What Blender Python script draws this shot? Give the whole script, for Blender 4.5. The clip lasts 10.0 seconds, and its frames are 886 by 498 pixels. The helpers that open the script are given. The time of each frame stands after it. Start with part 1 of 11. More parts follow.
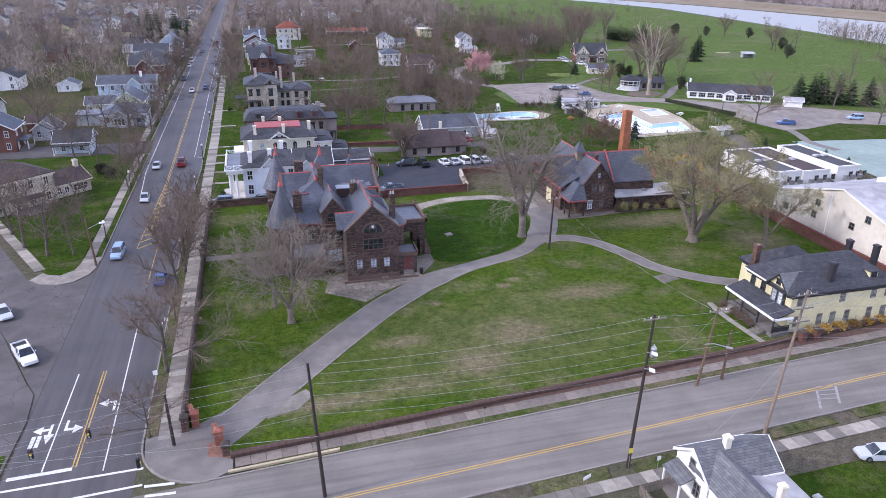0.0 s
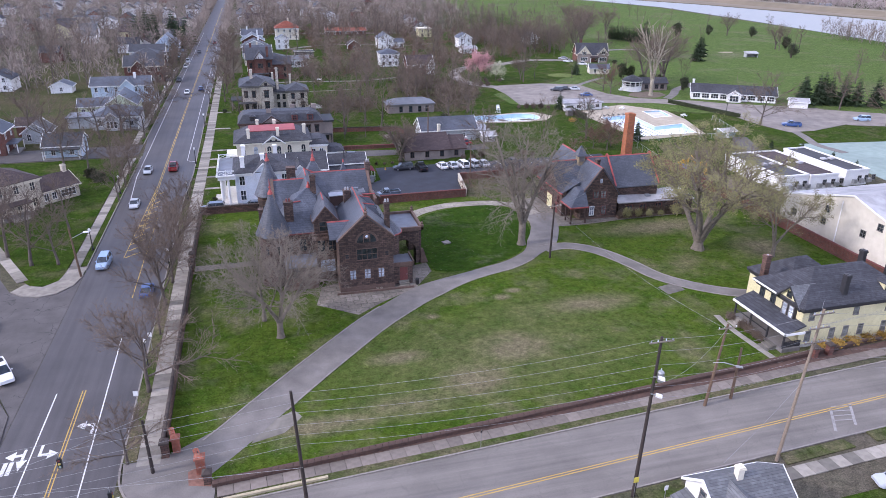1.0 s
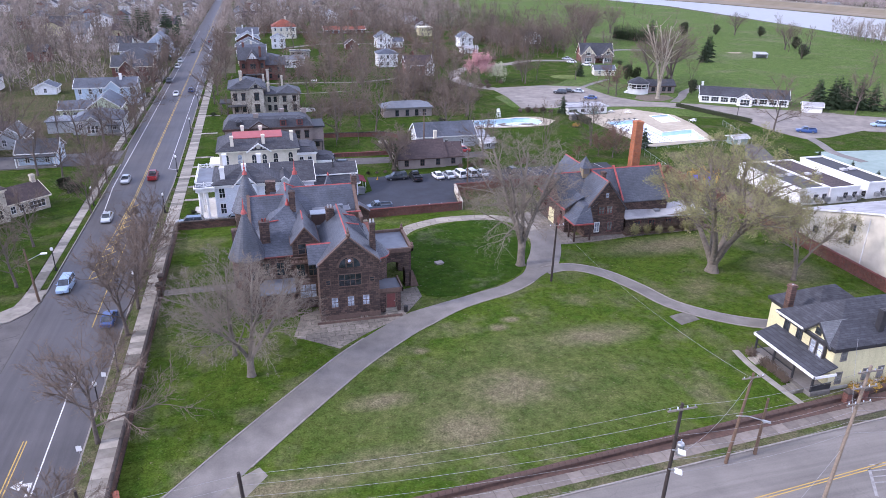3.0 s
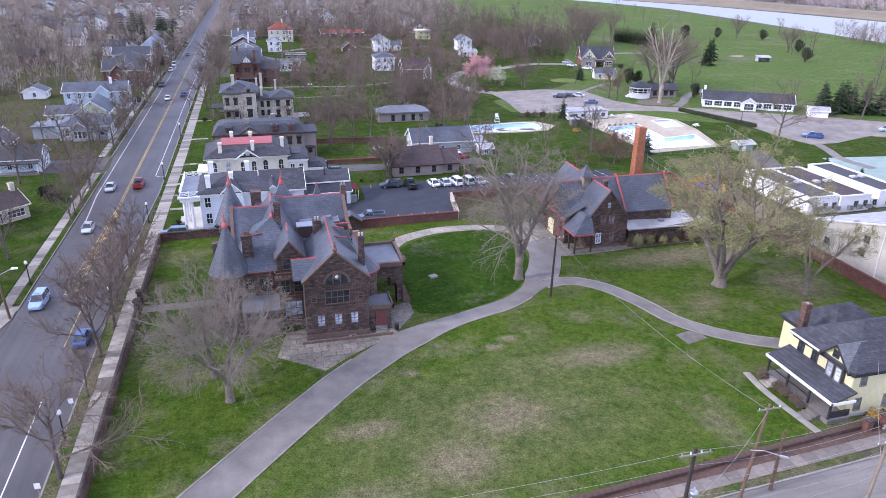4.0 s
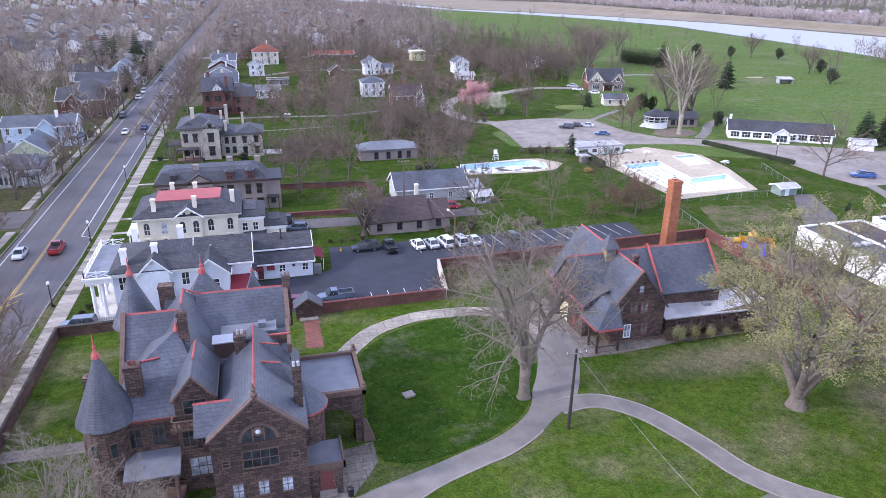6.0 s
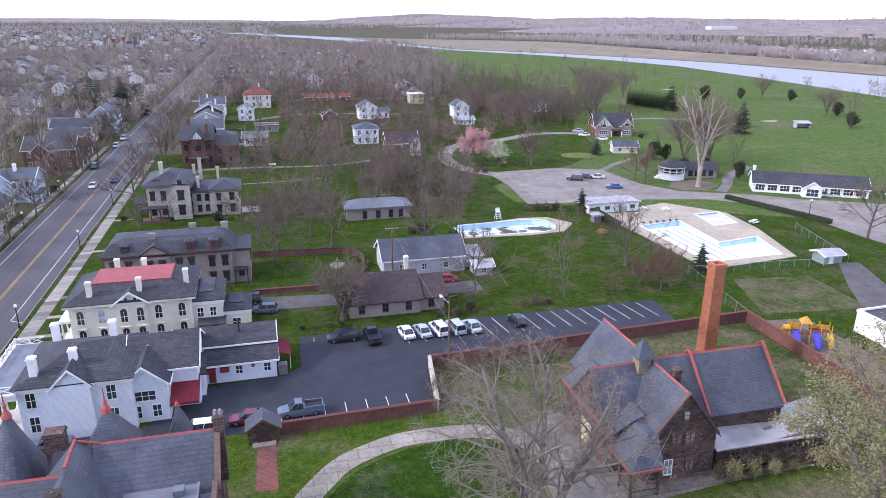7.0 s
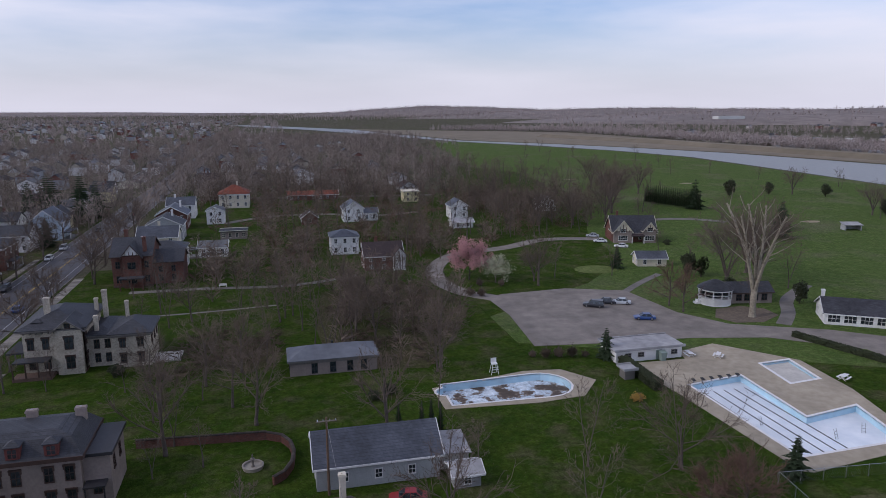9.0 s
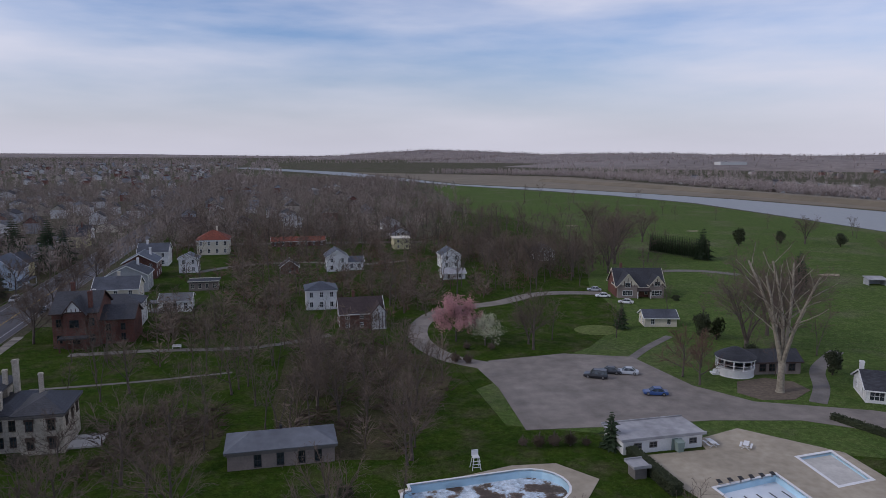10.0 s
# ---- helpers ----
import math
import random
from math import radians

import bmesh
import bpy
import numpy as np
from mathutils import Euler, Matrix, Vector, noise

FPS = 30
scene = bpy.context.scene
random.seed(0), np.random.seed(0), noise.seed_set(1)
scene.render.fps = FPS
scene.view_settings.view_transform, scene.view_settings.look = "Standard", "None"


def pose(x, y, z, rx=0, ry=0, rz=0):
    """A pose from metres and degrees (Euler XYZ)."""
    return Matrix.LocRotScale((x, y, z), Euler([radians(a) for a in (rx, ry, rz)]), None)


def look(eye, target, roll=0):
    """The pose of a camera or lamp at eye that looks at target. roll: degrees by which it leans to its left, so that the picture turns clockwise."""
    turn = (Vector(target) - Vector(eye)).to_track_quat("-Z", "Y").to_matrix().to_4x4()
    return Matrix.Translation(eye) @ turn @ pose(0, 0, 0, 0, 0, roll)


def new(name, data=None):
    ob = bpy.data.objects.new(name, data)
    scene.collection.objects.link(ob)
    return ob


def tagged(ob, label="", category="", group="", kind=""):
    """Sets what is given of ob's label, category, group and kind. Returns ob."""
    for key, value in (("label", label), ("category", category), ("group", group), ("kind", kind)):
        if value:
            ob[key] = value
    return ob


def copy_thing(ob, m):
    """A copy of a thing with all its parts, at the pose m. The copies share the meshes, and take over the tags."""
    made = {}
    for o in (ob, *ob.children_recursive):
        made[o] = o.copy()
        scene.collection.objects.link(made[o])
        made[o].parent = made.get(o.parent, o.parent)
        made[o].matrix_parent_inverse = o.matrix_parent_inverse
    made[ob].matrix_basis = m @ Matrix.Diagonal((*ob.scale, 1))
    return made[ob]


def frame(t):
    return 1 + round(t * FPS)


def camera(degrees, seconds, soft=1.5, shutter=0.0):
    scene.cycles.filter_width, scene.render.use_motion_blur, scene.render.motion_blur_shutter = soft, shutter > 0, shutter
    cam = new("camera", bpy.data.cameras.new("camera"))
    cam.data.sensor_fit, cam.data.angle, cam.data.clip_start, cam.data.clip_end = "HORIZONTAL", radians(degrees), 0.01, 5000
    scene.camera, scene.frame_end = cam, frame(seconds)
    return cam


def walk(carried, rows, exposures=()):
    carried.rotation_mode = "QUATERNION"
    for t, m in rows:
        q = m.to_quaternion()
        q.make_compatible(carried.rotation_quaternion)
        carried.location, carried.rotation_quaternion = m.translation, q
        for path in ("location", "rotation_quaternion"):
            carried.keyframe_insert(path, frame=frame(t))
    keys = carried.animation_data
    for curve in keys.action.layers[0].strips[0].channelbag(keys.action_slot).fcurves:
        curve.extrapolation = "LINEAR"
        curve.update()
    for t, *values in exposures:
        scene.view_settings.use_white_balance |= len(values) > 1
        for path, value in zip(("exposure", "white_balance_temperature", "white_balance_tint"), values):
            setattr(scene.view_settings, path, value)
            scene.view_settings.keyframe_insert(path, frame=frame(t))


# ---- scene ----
cam = camera(64.9, 10.0, soft=0.6)
PATH = [
    (0, (-2.57, -8.986, 47.45), (-2.086, -7.207, 46.673), 0.7),
    (0.5, (-1.629, -6.998, 47.35), (-1.149, -5.218, 46.573), 0.6),
    (1, (-0.768, -4.996, 47.438), (-0.288, -3.218, 46.659), 0.6),
    (1.5, (0.141, -2.931, 47.058), (0.618, -1.151, 46.282), 0.7),
    (2, (1.102, -0.672, 47.273), (1.579, 1.107, 46.493), 0.7),
    (2.5, (2.196, 1.867, 47.478), (2.669, 3.644, 46.69), 0.7),
    (4, (5.725, 9.444, 46.645), (6.197, 11.225, 45.868), 0.7),
    (4.5, (6.985, 13.01, 46.665), (7.459, 14.79, 45.887), 0.7),
    (5, (9.765, 20.632, 46.271), (10.24, 22.416, 45.502), 0.6),
    (6.5, (19.057, 46.94, 45.802), (19.527, 48.754, 45.104), 0.2),
    (7, (22.458, 57.491, 46.193), (22.932, 59.326, 45.553), 0.2),
    (7.5, (25.956, 68.794, 46.31), (26.425, 70.649, 45.728), 0.1),
    (8, (30.022, 79.122, 46.082), (30.487, 80.995, 45.557), 0.1),
    (8.5, (34.439, 88.255, 45.973), (34.901, 90.145, 45.509), -0.1),
    (9, (38.77, 97.801, 46.132), (39.233, 99.705, 45.729), -0.2),
    (9.5, (43.273, 107.45, 46.265), (43.735, 109.365, 45.92), -0.1),
    (10, (47.725, 116.352, 45.684), (48.188, 118.277, 45.402), 0.2),
]
walk(cam, [(t, look(eye, target, roll)) for t, eye, target, roll in PATH],
     [(0, -0.11, 6000, 23), (2.5, 0.05, 5920, 24), (5, 0.2, 5800, 24), (6.5, 0.22, 5850, 23), (7.5, -0.42, 5980, 22), (8.5, -1.24, 6100, 20), (10.0, -1.76, 6100, 18)])

# ---------------- light ----------------
SUN_DIR = Vector((-0.82, -0.08, 0.56)).normalized()   # towards the sun
world = bpy.data.worlds.new("sky")
scene.world = world
world.use_nodes = True
wn, wl = world.node_tree.nodes, world.node_tree.links
wn.clear()
w_out = wn.new("ShaderNodeOutputWorld")
w_bg = wn.new("ShaderNodeBackground")
w_sky = wn.new("ShaderNodeTexSky")
w_sky.sky_type = 'NISHITA'
w_sky.sun_disc = False
w_sky.sun_elevation = math.asin(SUN_DIR.z)
w_sky.sun_rotation = math.atan2(SUN_DIR.x, SUN_DIR.y)
w_sky.dust_density = 1.2
w_sky.ozone_density = 2.0
w_bg.inputs["Strength"].default_value = 0.15
# thin cloud streaks over the whole dome
w_tc = wn.new("ShaderNodeTexCoord")
w_map = wn.new("ShaderNodeMapping")
w_map.inputs["Scale"].default_value = (1.4, 1.4, 8.0)
w_map.inputs["Location"].default_value = (0.35, 0.2, 0.1)
w_n = wn.new("ShaderNodeTexNoise")
w_n.inputs["Scale"].default_value = 1.6
w_n.inputs["Detail"].default_value = 7.0
w_n.inputs["Roughness"].default_value = 0.52
w_r = wn.new("ShaderNodeValToRGB")
w_r.color_ramp.elements[0].position, w_r.color_ramp.elements[0].color = 0.40, (0, 0, 0, 1)
w_r.color_ramp.elements[1].position, w_r.color_ramp.elements[1].color = 0.80, (1, 1, 1, 1)
w_sep = wn.new("ShaderNodeSeparateXYZ")
w_low = wn.new("ShaderNodeMapRange")       # the sky is veiled near the horizon
w_low.inputs[1].default_value, w_low.inputs[2].default_value = 0.0, 0.15
w_low.inputs[3].default_value, w_low.inputs[4].default_value = 0.9, 0.04
w_mul = wn.new("ShaderNodeMath")
w_mul.operation = 'MULTIPLY'
w_mul.inputs[1].default_value = 0.85
w_mix = wn.new("ShaderNodeMix")
w_mix.data_type = 'RGBA'
w_mix.inputs["B"].default_value = (17.6, 17.4, 17.8, 1)
wl.new(w_tc.outputs["Generated"], w_map.inputs["Vector"])
wl.new(w_map.outputs["Vector"], w_n.inputs["Vector"])
w_side = wn.new("ShaderNodeVectorMath")     # more cloud towards the east and the far west
w_side.operation = 'MULTIPLY_ADD'
w_side.inputs[1].default_value = (1.0, 0, 0)
w_side.inputs[2].default_value = (-0.12, 0, 0)
w_len = wn.new("ShaderNodeVectorMath")
w_len.operation = 'DOT_PRODUCT'
w_add = wn.new("ShaderNodeMath")
w_add.operation = 'MULTIPLY_ADD'
w_add.inputs[1].default_value = 0.45
wl.new(w_tc.outputs["Generated"], w_side.inputs[0])
wl.new(w_side.outputs[0], w_len.inputs[0])
wl.new(w_side.outputs[0], w_len.inputs[1])
wl.new(w_len.outputs["Value"], w_add.inputs[0])
wl.new(w_n.outputs["Fac"], w_add.inputs[2])
wl.new(w_add.outputs[0], w_r.inputs["Fac"])
wl.new(w_tc.outputs["Generated"], w_sep.inputs["Vector"])
wl.new(w_sep.outputs["Z"], w_low.inputs[0])
wl.new(w_r.outputs["Color"], w_mul.inputs[0])
wl.new(w_mul.outputs[0], w_mix.inputs["Factor"])
w_veil = wn.new("ShaderNodeMix")
w_veil.data_type = 'RGBA'
w_veil.inputs["B"].default_value = (13.6, 13.6, 14.4, 1)
wl.new(w_low.outputs[0], w_veil.inputs["Factor"])
wl.new(w_mix.outputs["Result"], w_veil.inputs["A"])
w_clear = wn.new("ShaderNodeMix")        # clear blue between the clouds
w_clear.data_type, w_clear.blend_type = 'RGBA', 'MULTIPLY'
w_clear.inputs["Factor"].default_value = 1.0
w_clear.inputs["B"].default_value = (1.9, 2.2, 2.65, 1)
wl.new(w_sky.outputs["Color"], w_clear.inputs["A"])
wl.new(w_clear.outputs["Result"], w_mix.inputs["A"])
wl.new(w_veil.outputs["Result"], w_bg.inputs["Color"])
wl.new(w_bg.outputs["Background"], w_out.inputs["Surface"])

sun_data = bpy.data.lights.new("sun", 'SUN')
sun_data.energy = 2.9
sun_data.angle = radians(4.0)
sun_data.color = (1.0, 0.94, 0.86)
sun = new("sun", sun_data)
sun.matrix_world = look(SUN_DIR * 100, (0, 0, 0))

# ---------------- materials ----------------
R = random.Random(7)


def nodes_of(name, rough=0.8, metal=0.0, spec=0.4):
    m = bpy.data.materials.new(name)
    m.use_nodes = True
    nt = m.node_tree
    b = nt.nodes["Principled BSDF"]
    b.inputs["Roughness"].default_value = rough
    b.inputs["Metallic"].default_value = metal
    b.inputs["Specular IOR Level"].default_value = spec
    return m, nt, b


def noise_node(nt, vec, scale, detail=5.0, rough=0.55):
    n = nt.nodes.new("ShaderNodeTexNoise")
    n.inputs["Scale"].default_value = scale
    n.inputs["Detail"].default_value = detail
    n.inputs["Roughness"].default_value = rough
    nt.links.new(vec, n.inputs["Vector"])
    return n.outputs["Fac"]


def ramp(nt, fac, stops):
    r = nt.nodes.new("ShaderNodeValToRGB")
    e = r.color_ramp.elements
    while len(e) < len(stops):
        e.new(0.5)
    for el, (p, c) in zip(e, stops):
        el.position, el.color = p, (*c, 1)
    nt.links.new(fac, r.inputs["Fac"])
    return r.outputs["Color"]


def mixc(nt, fac, a, b, mode='MIX'):
    n = nt.nodes.new("ShaderNodeMix")
    n.data_type, n.blend_type = 'RGBA', mode
    for v, key in ((fac, "Factor"), (a, "A"), (b, "B")):
        sock = [i for i in n.inputs if i.name == key and (i.type == 'RGBA') == (key != "Factor") and i.enabled][0]
        if isinstance(v, (int, float)):
            sock.default_value = v
        elif isinstance(v, tuple):
            sock.default_value = (*v, 1)
        else:
            nt.links.new(v, sock)
    return [o for o in n.outputs if o.type == 'RGBA'][0]


def math_node(nt, op, a, b=0.0):
    n = nt.nodes.new("ShaderNodeMath")
    n.operation = op
    for i, v in enumerate((a, b)):
        if isinstance(v, (int, float)):
            n.inputs[i].default_value = v
        else:
            nt.links.new(v, n.inputs[i])
    return n.outputs[0]


def scaled(c, k):
    return tuple(max(0.0, v * k) for v in c)


def finish(nt, b, color, height=None, strength=0.3, dist=0.02, rand=0.0):
    if rand:
        oi = nt.nodes.new("ShaderNodeObjectInfo")
        v = math_node(nt, 'MULTIPLY_ADD', oi.outputs["Random"], rand)
        v.node.inputs[2].default_value = 1.0 - rand * 0.5
        cc = nt.nodes.new("ShaderNodeCombineXYZ")
        for i in range(3):
            nt.links.new(v, cc.inputs[i])
        color = mixc(nt, 1.0, color, cc.outputs[0], 'MULTIPLY')
    nt.links.new(color, b.inputs["Base Color"])
    if height is not None:
        bp = nt.nodes.new("ShaderNodeBump")
        bp.inputs["Strength"].default_value = strength
        bp.inputs["Distance"].default_value = dist
        nt.links.new(height, bp.inputs["Height"])
        nt.links.new(bp.outputs["Normal"], b.inputs["Normal"])


def surf(name, base, alt=None, scale=3.0, rough=0.8, metal=0.0, spec=0.4, bump=0.25, dist=0.02, rand=0.0, wear=0.18):
    """A surface with grain at one scale and wear or stains at a larger one."""
    m, nt, b = nodes_of(name, rough, metal, spec)
    vec = nt.nodes.new("ShaderNodeTexCoord").outputs["Object"]
    alt = alt or scaled(base, 0.72)
    fine = noise_node(nt, vec, scale)
    big = noise_node(nt, vec, scale / 9.0, 4.0)
    col = ramp(nt, fine, [(0.3, base), (0.72, alt)])
    shade = ramp(nt, big, [(0.35, (1 - wear,) * 3), (0.65, (1 + 0.0,) * 3)])
    col = mixc(nt, 1.0, col, shade, 'MULTIPLY')
    finish(nt, b, col, fine, bump, dist, rand)
    return m


def course(name, c1, c2, joint, w, h, gap=0.02, rough=0.85, bump=0.5, dist=0.03, rand=0.0, flat=False, stain=0.25, grain=1.0):
    """Coursed stone, brick, slate or boards: courses run level, joints lie deeper."""
    m, nt, b = nodes_of(name, rough)
    vec = nt.nodes.new("ShaderNodeTexCoord").outputs["Object"]
    sep = nt.nodes.new("ShaderNodeSeparateXYZ")
    nt.links.new(vec, sep.inputs[0])
    com = nt.nodes.new("ShaderNodeCombineXYZ")
    if flat:
        nt.links.new(sep.outputs["X"], com.inputs[0])
        nt.links.new(sep.outputs["Y"], com.inputs[1])
    else:
        nt.links.new(math_node(nt, 'ADD', sep.outputs["X"], sep.outputs["Y"]), com.inputs[0])
        nt.links.new(sep.outputs["Z"], com.inputs[1])
    br = nt.nodes.new("ShaderNodeTexBrick")
    br.inputs["Scale"].default_value = 1.0
    br.inputs["Brick Width"].default_value = w
    br.inputs["Row Height"].default_value = h
    br.inputs["Mortar Size"].default_value = gap
    br.inputs["Mortar Smooth"].default_value = 0.3
    br.inputs["Bias"].default_value = 0.0
    for key, c in (("Color1", c1), ("Color2", c2), ("Mortar", joint)):
        br.inputs[key].default_value = (*c, 1)
    nt.links.new(com.outputs[0], br.inputs["Vector"])
    fine = noise_node(nt, vec, 2.2, 7.0, 0.65)
    big = noise_node(nt, vec, 0.22, 4.0)
    col = mixc(nt, 1.0, br.outputs["Color"], ramp(nt, fine, [(0.25, (1 - 0.32 * grain,) * 3), (0.75, (1 + 0.3 * grain,) * 3)]), 'MULTIPLY')
    col = mixc(nt, 1.0, col, ramp(nt, big, [(0.35, (1 - stain,) * 3), (0.65, (1.08,) * 3)]), 'MULTIPLY')
    inv = math_node(nt, 'SUBTRACT', 1.0, br.outputs["Fac"])
    h_ = math_node(nt, 'MULTIPLY_ADD', fine, 0.35 * grain)
    nt.links.new(inv, h_.node.inputs[2])
    finish(nt, b, col, h_, bump, dist, rand)
    return m


def grass_mat(name, dry=0.5, deep=(0.03, 0.07, 0.014), mid=(0.06, 0.098, 0.026), tan=(0.16, 0.138, 0.104), bare=(), dry_scale=0.11):
    """Lawn: green at three scales, with thin and bare places."""
    m, nt, b = nodes_of(name, 1.0, spec=0.03)
    vec = nt.nodes.new("ShaderNodeTexCoord").outputs["Object"]
    tuft = noise_node(nt, vec, 5.5, 9.0, 0.85)
    patch = noise_node(nt, vec, 0.35, 6.0, 0.6)
    big = noise_node(nt, vec, dry_scale, 6.0, 0.62)
    col = ramp(nt, patch, [(0.3, deep), (0.7, mid)])
    mask = ramp(nt, big, [(0.62 - 0.25 * dry, (0, 0, 0)), (0.86 - 0.18 * dry, (1, 1, 1))])
    worn = mask
    for x, y, rx, ry, *thin in bare:       # worn places in the turf, some of them only thin
        mp = nt.nodes.new("ShaderNodeMapping")
        mp.inputs["Location"].default_value = (-x / rx, -y / ry, 0)
        mp.inputs["Scale"].default_value = (1 / rx, 1 / ry, 0)
        nt.links.new(vec, mp.inputs["Vector"])
        ln = nt.nodes.new("ShaderNodeVectorMath")
        ln.operation = 'LENGTH'
        nt.links.new(mp.outputs[0], ln.inputs[0])
        d = math_node(nt, 'SUBTRACT', 1.25, ln.outputs["Value"])
        d = math_node(nt, 'MULTIPLY', d, math_node(nt, 'MULTIPLY', patch, 2.0 * (thin[0] if thin else 1.0)))
        d.node.use_clamp = True
        worn = math_node(nt, 'MAXIMUM', worn, d)
    half = math_node(nt, 'MULTIPLY', worn, 0.9)
    half = math_node(nt, 'MULTIPLY', half, ramp(nt, tuft, [(0.3, (0.55,) * 3), (0.6, (1,) * 3)]))
    col = mixc(nt, half, col, tan)
    col = mixc(nt, 1.0, col, ramp(nt, tuft, [(0.36, (0.42,) * 3), (0.64, (1.55,) * 3)]), 'MULTIPLY')
    clump = noise_node(nt, vec, 1.1, 5.0, 0.7)
    col = mixc(nt, 1.0, col, ramp(nt, clump, [(0.35, (0.7,) * 3), (0.65, (1.22,) * 3)]), 'MULTIPLY')
    straw = noise_node(nt, vec, 2.4, 3.0, 0.9)          # dead straw and fallen leaves
    col = mixc(nt, ramp(nt, straw, [(0.64, (0, 0, 0)), (0.7, (0.8,) * 3)]), col, scaled(tan, 1.25))
    finish(nt, b, col, tuft, 0.8, 0.08)
    return m


def road_mat(name, c, crack=0.0, lane=0.0, rough=0.85):
    m, nt, b = nodes_of(name, rough, spec=0.4)
    vec = nt.nodes.new("ShaderNodeTexCoord").outputs["Object"]
    fine = noise_node(nt, vec, 9.0, 6.0, 0.7)
    big = noise_node(nt, vec, 0.12, 5.0, 0.6)
    mp = nt.nodes.new("ShaderNodeMapping")
    mp.inputs["Scale"].default_value = (0.4, 0.4, 1) if lane is None else (1.1, 0.035, 1) if lane >= 0 else (0.035, 1.1, 1)
    nt.links.new(vec, mp.inputs["Vector"])
    streak = noise_node(nt, mp.outputs[0], 1.0, 4.0)
    col = ramp(nt, big, [(0.3, scaled(c, 0.8)), (0.7, scaled(c, 1.2))])
    col = mixc(nt, 1.0, col, ramp(nt, streak, [(0.3, (0.8,) * 3), (0.7, (1.16,) * 3)]), 'MULTIPLY')
    col = mixc(nt, 1.0, col, ramp(nt, fine, [(0.3, (0.85,) * 3), (0.7, (1.12,) * 3)]), 'MULTIPLY')
    if crack:
        vo = nt.nodes.new("ShaderNodeTexVoronoi")
        vo.feature = 'DISTANCE_TO_EDGE'
        vo.inputs["Scale"].default_value = 0.3
        wob = nt.nodes.new("ShaderNodeVectorMath")
        wob.operation = 'ADD'
        wn2 = nt.nodes.new("ShaderNodeTexNoise")
        wn2.inputs["Scale"].default_value = 0.8
        nt.links.new(vec, wn2.inputs["Vector"])
        nt.links.new(vec, wob.inputs[0])
        nt.links.new(wn2.outputs["Color"], wob.inputs[1])
        nt.links.new(wob.outputs[0], vo.inputs["Vector"])
        line = math_node(nt, 'LESS_THAN', vo.outputs["Distance"], 0.009)
        line = math_node(nt, 'MULTIPLY', line, math_node(nt, 'GREATER_THAN', big, 0.47))
        col = mixc(nt, math_node(nt, 'MULTIPLY', line, crack), col, (0.02, 0.02, 0.022))
    finish(nt, b, col, fine, 0.3, 0.01)
    return m


def glass_mat(name, tint=(0.02, 0.025, 0.03)):
    m, nt, b = nodes_of(name, 0.08, spec=0.6)
    vec = nt.nodes.new("ShaderNodeTexCoord").outputs["Object"]
    n = noise_node(nt, vec, 1.2, 2.0)
    finish(nt, b, ramp(nt, n, [(0.4, tint), (0.6, scaled(tint, 2.2))]), n, 0.04, 0.02, rand=0.8)
    return m


def paint_mat(name, c, rough=0.28, rand=0.0):
    m, nt, b = nodes_of(name, rough, spec=0.5)
    b.inputs["Coat Weight"].default_value = 0.5
    vec = nt.nodes.new("ShaderNodeTexCoord").outputs["Object"]
    n = noise_node(nt, vec, 1.5, 4.0)
    finish(nt, b, ramp(nt, n, [(0.3, scaled(c, 0.92)), (0.7, c)]), None, rand=rand)
    return m


M_lawn = grass_mat("estate turf", 0.55, deep=(0.034, 0.069, 0.008), mid=(0.067, 0.097, 0.014), tan=(0.17, 0.14, 0.092), bare=((27, 68, 23, 11, 0.4), (29, 69, 7, 5), (22, 63, 6, 4.5), (36, 77, 12, 6, 0.35), (13, 60, 9, 3.0, 0.7), (32.3, 83.1, 1.7, 1.1), (34.6, 84.8, 1.5, 0.9), (20.5, 79.6, 1.3, 0.9), (44, 78, 8, 3.0), (84, 90, 6, 6), (72, 104, 14, 4), (3, 58.5, 8, 2.0), (14, 70, 5, 2)))
M_lush = grass_mat("lush turf", 0.2, deep=(0.018, 0.046, 0.005), mid=(0.036, 0.066, 0.009))
M_yard = grass_mat("yard turf", 0.5, deep=(0.022, 0.049, 0.006), mid=(0.044, 0.069, 0.01), tan=(0.108, 0.086, 0.056), dry_scale=0.16)
M_golf = grass_mat("fairway turf", 0.4, deep=(0.058, 0.1, 0.024), mid=(0.098, 0.135, 0.04), dry_scale=0.03)
M_wild = grass_mat("rough ground", 0.95, deep=(0.036, 0.052, 0.014), mid=(0.058, 0.062, 0.026), tan=(0.105, 0.082, 0.056), dry_scale=0.06)
M_town = grass_mat("town ground", 1.1, deep=(0.06, 0.075, 0.032), mid=(0.085, 0.08, 0.05), tan=(0.12, 0.1, 0.085), dry_scale=0.02)
M_green = grass_mat("putting green turf", 0.1, deep=(0.1, 0.135, 0.04), mid=(0.14, 0.165, 0.06))
M_verge = grass_mat("verge turf", 1.1, deep=(0.03, 0.056, 0.01), mid=(0.06, 0.085, 0.02), tan=(0.15, 0.118, 0.084), dry_scale=0.22)
M_field = surf("dry reed field", (0.22, 0.18, 0.125), (0.155, 0.13, 0.088), 0.05, 0.95)
M_mulch = surf("leaf litter and soil", (0.17, 0.135, 0.1), (0.1, 0.078, 0.058), 1.6, 0.95, bump=0.6, dist=0.06)
M_sand = surf("packed sand", (0.33, 0.27, 0.19), (0.25, 0.2, 0.14), 0.7, 0.95)
M_road = road_mat("worn asphalt", (0.068, 0.062, 0.062), 0.1, rough=0.58)
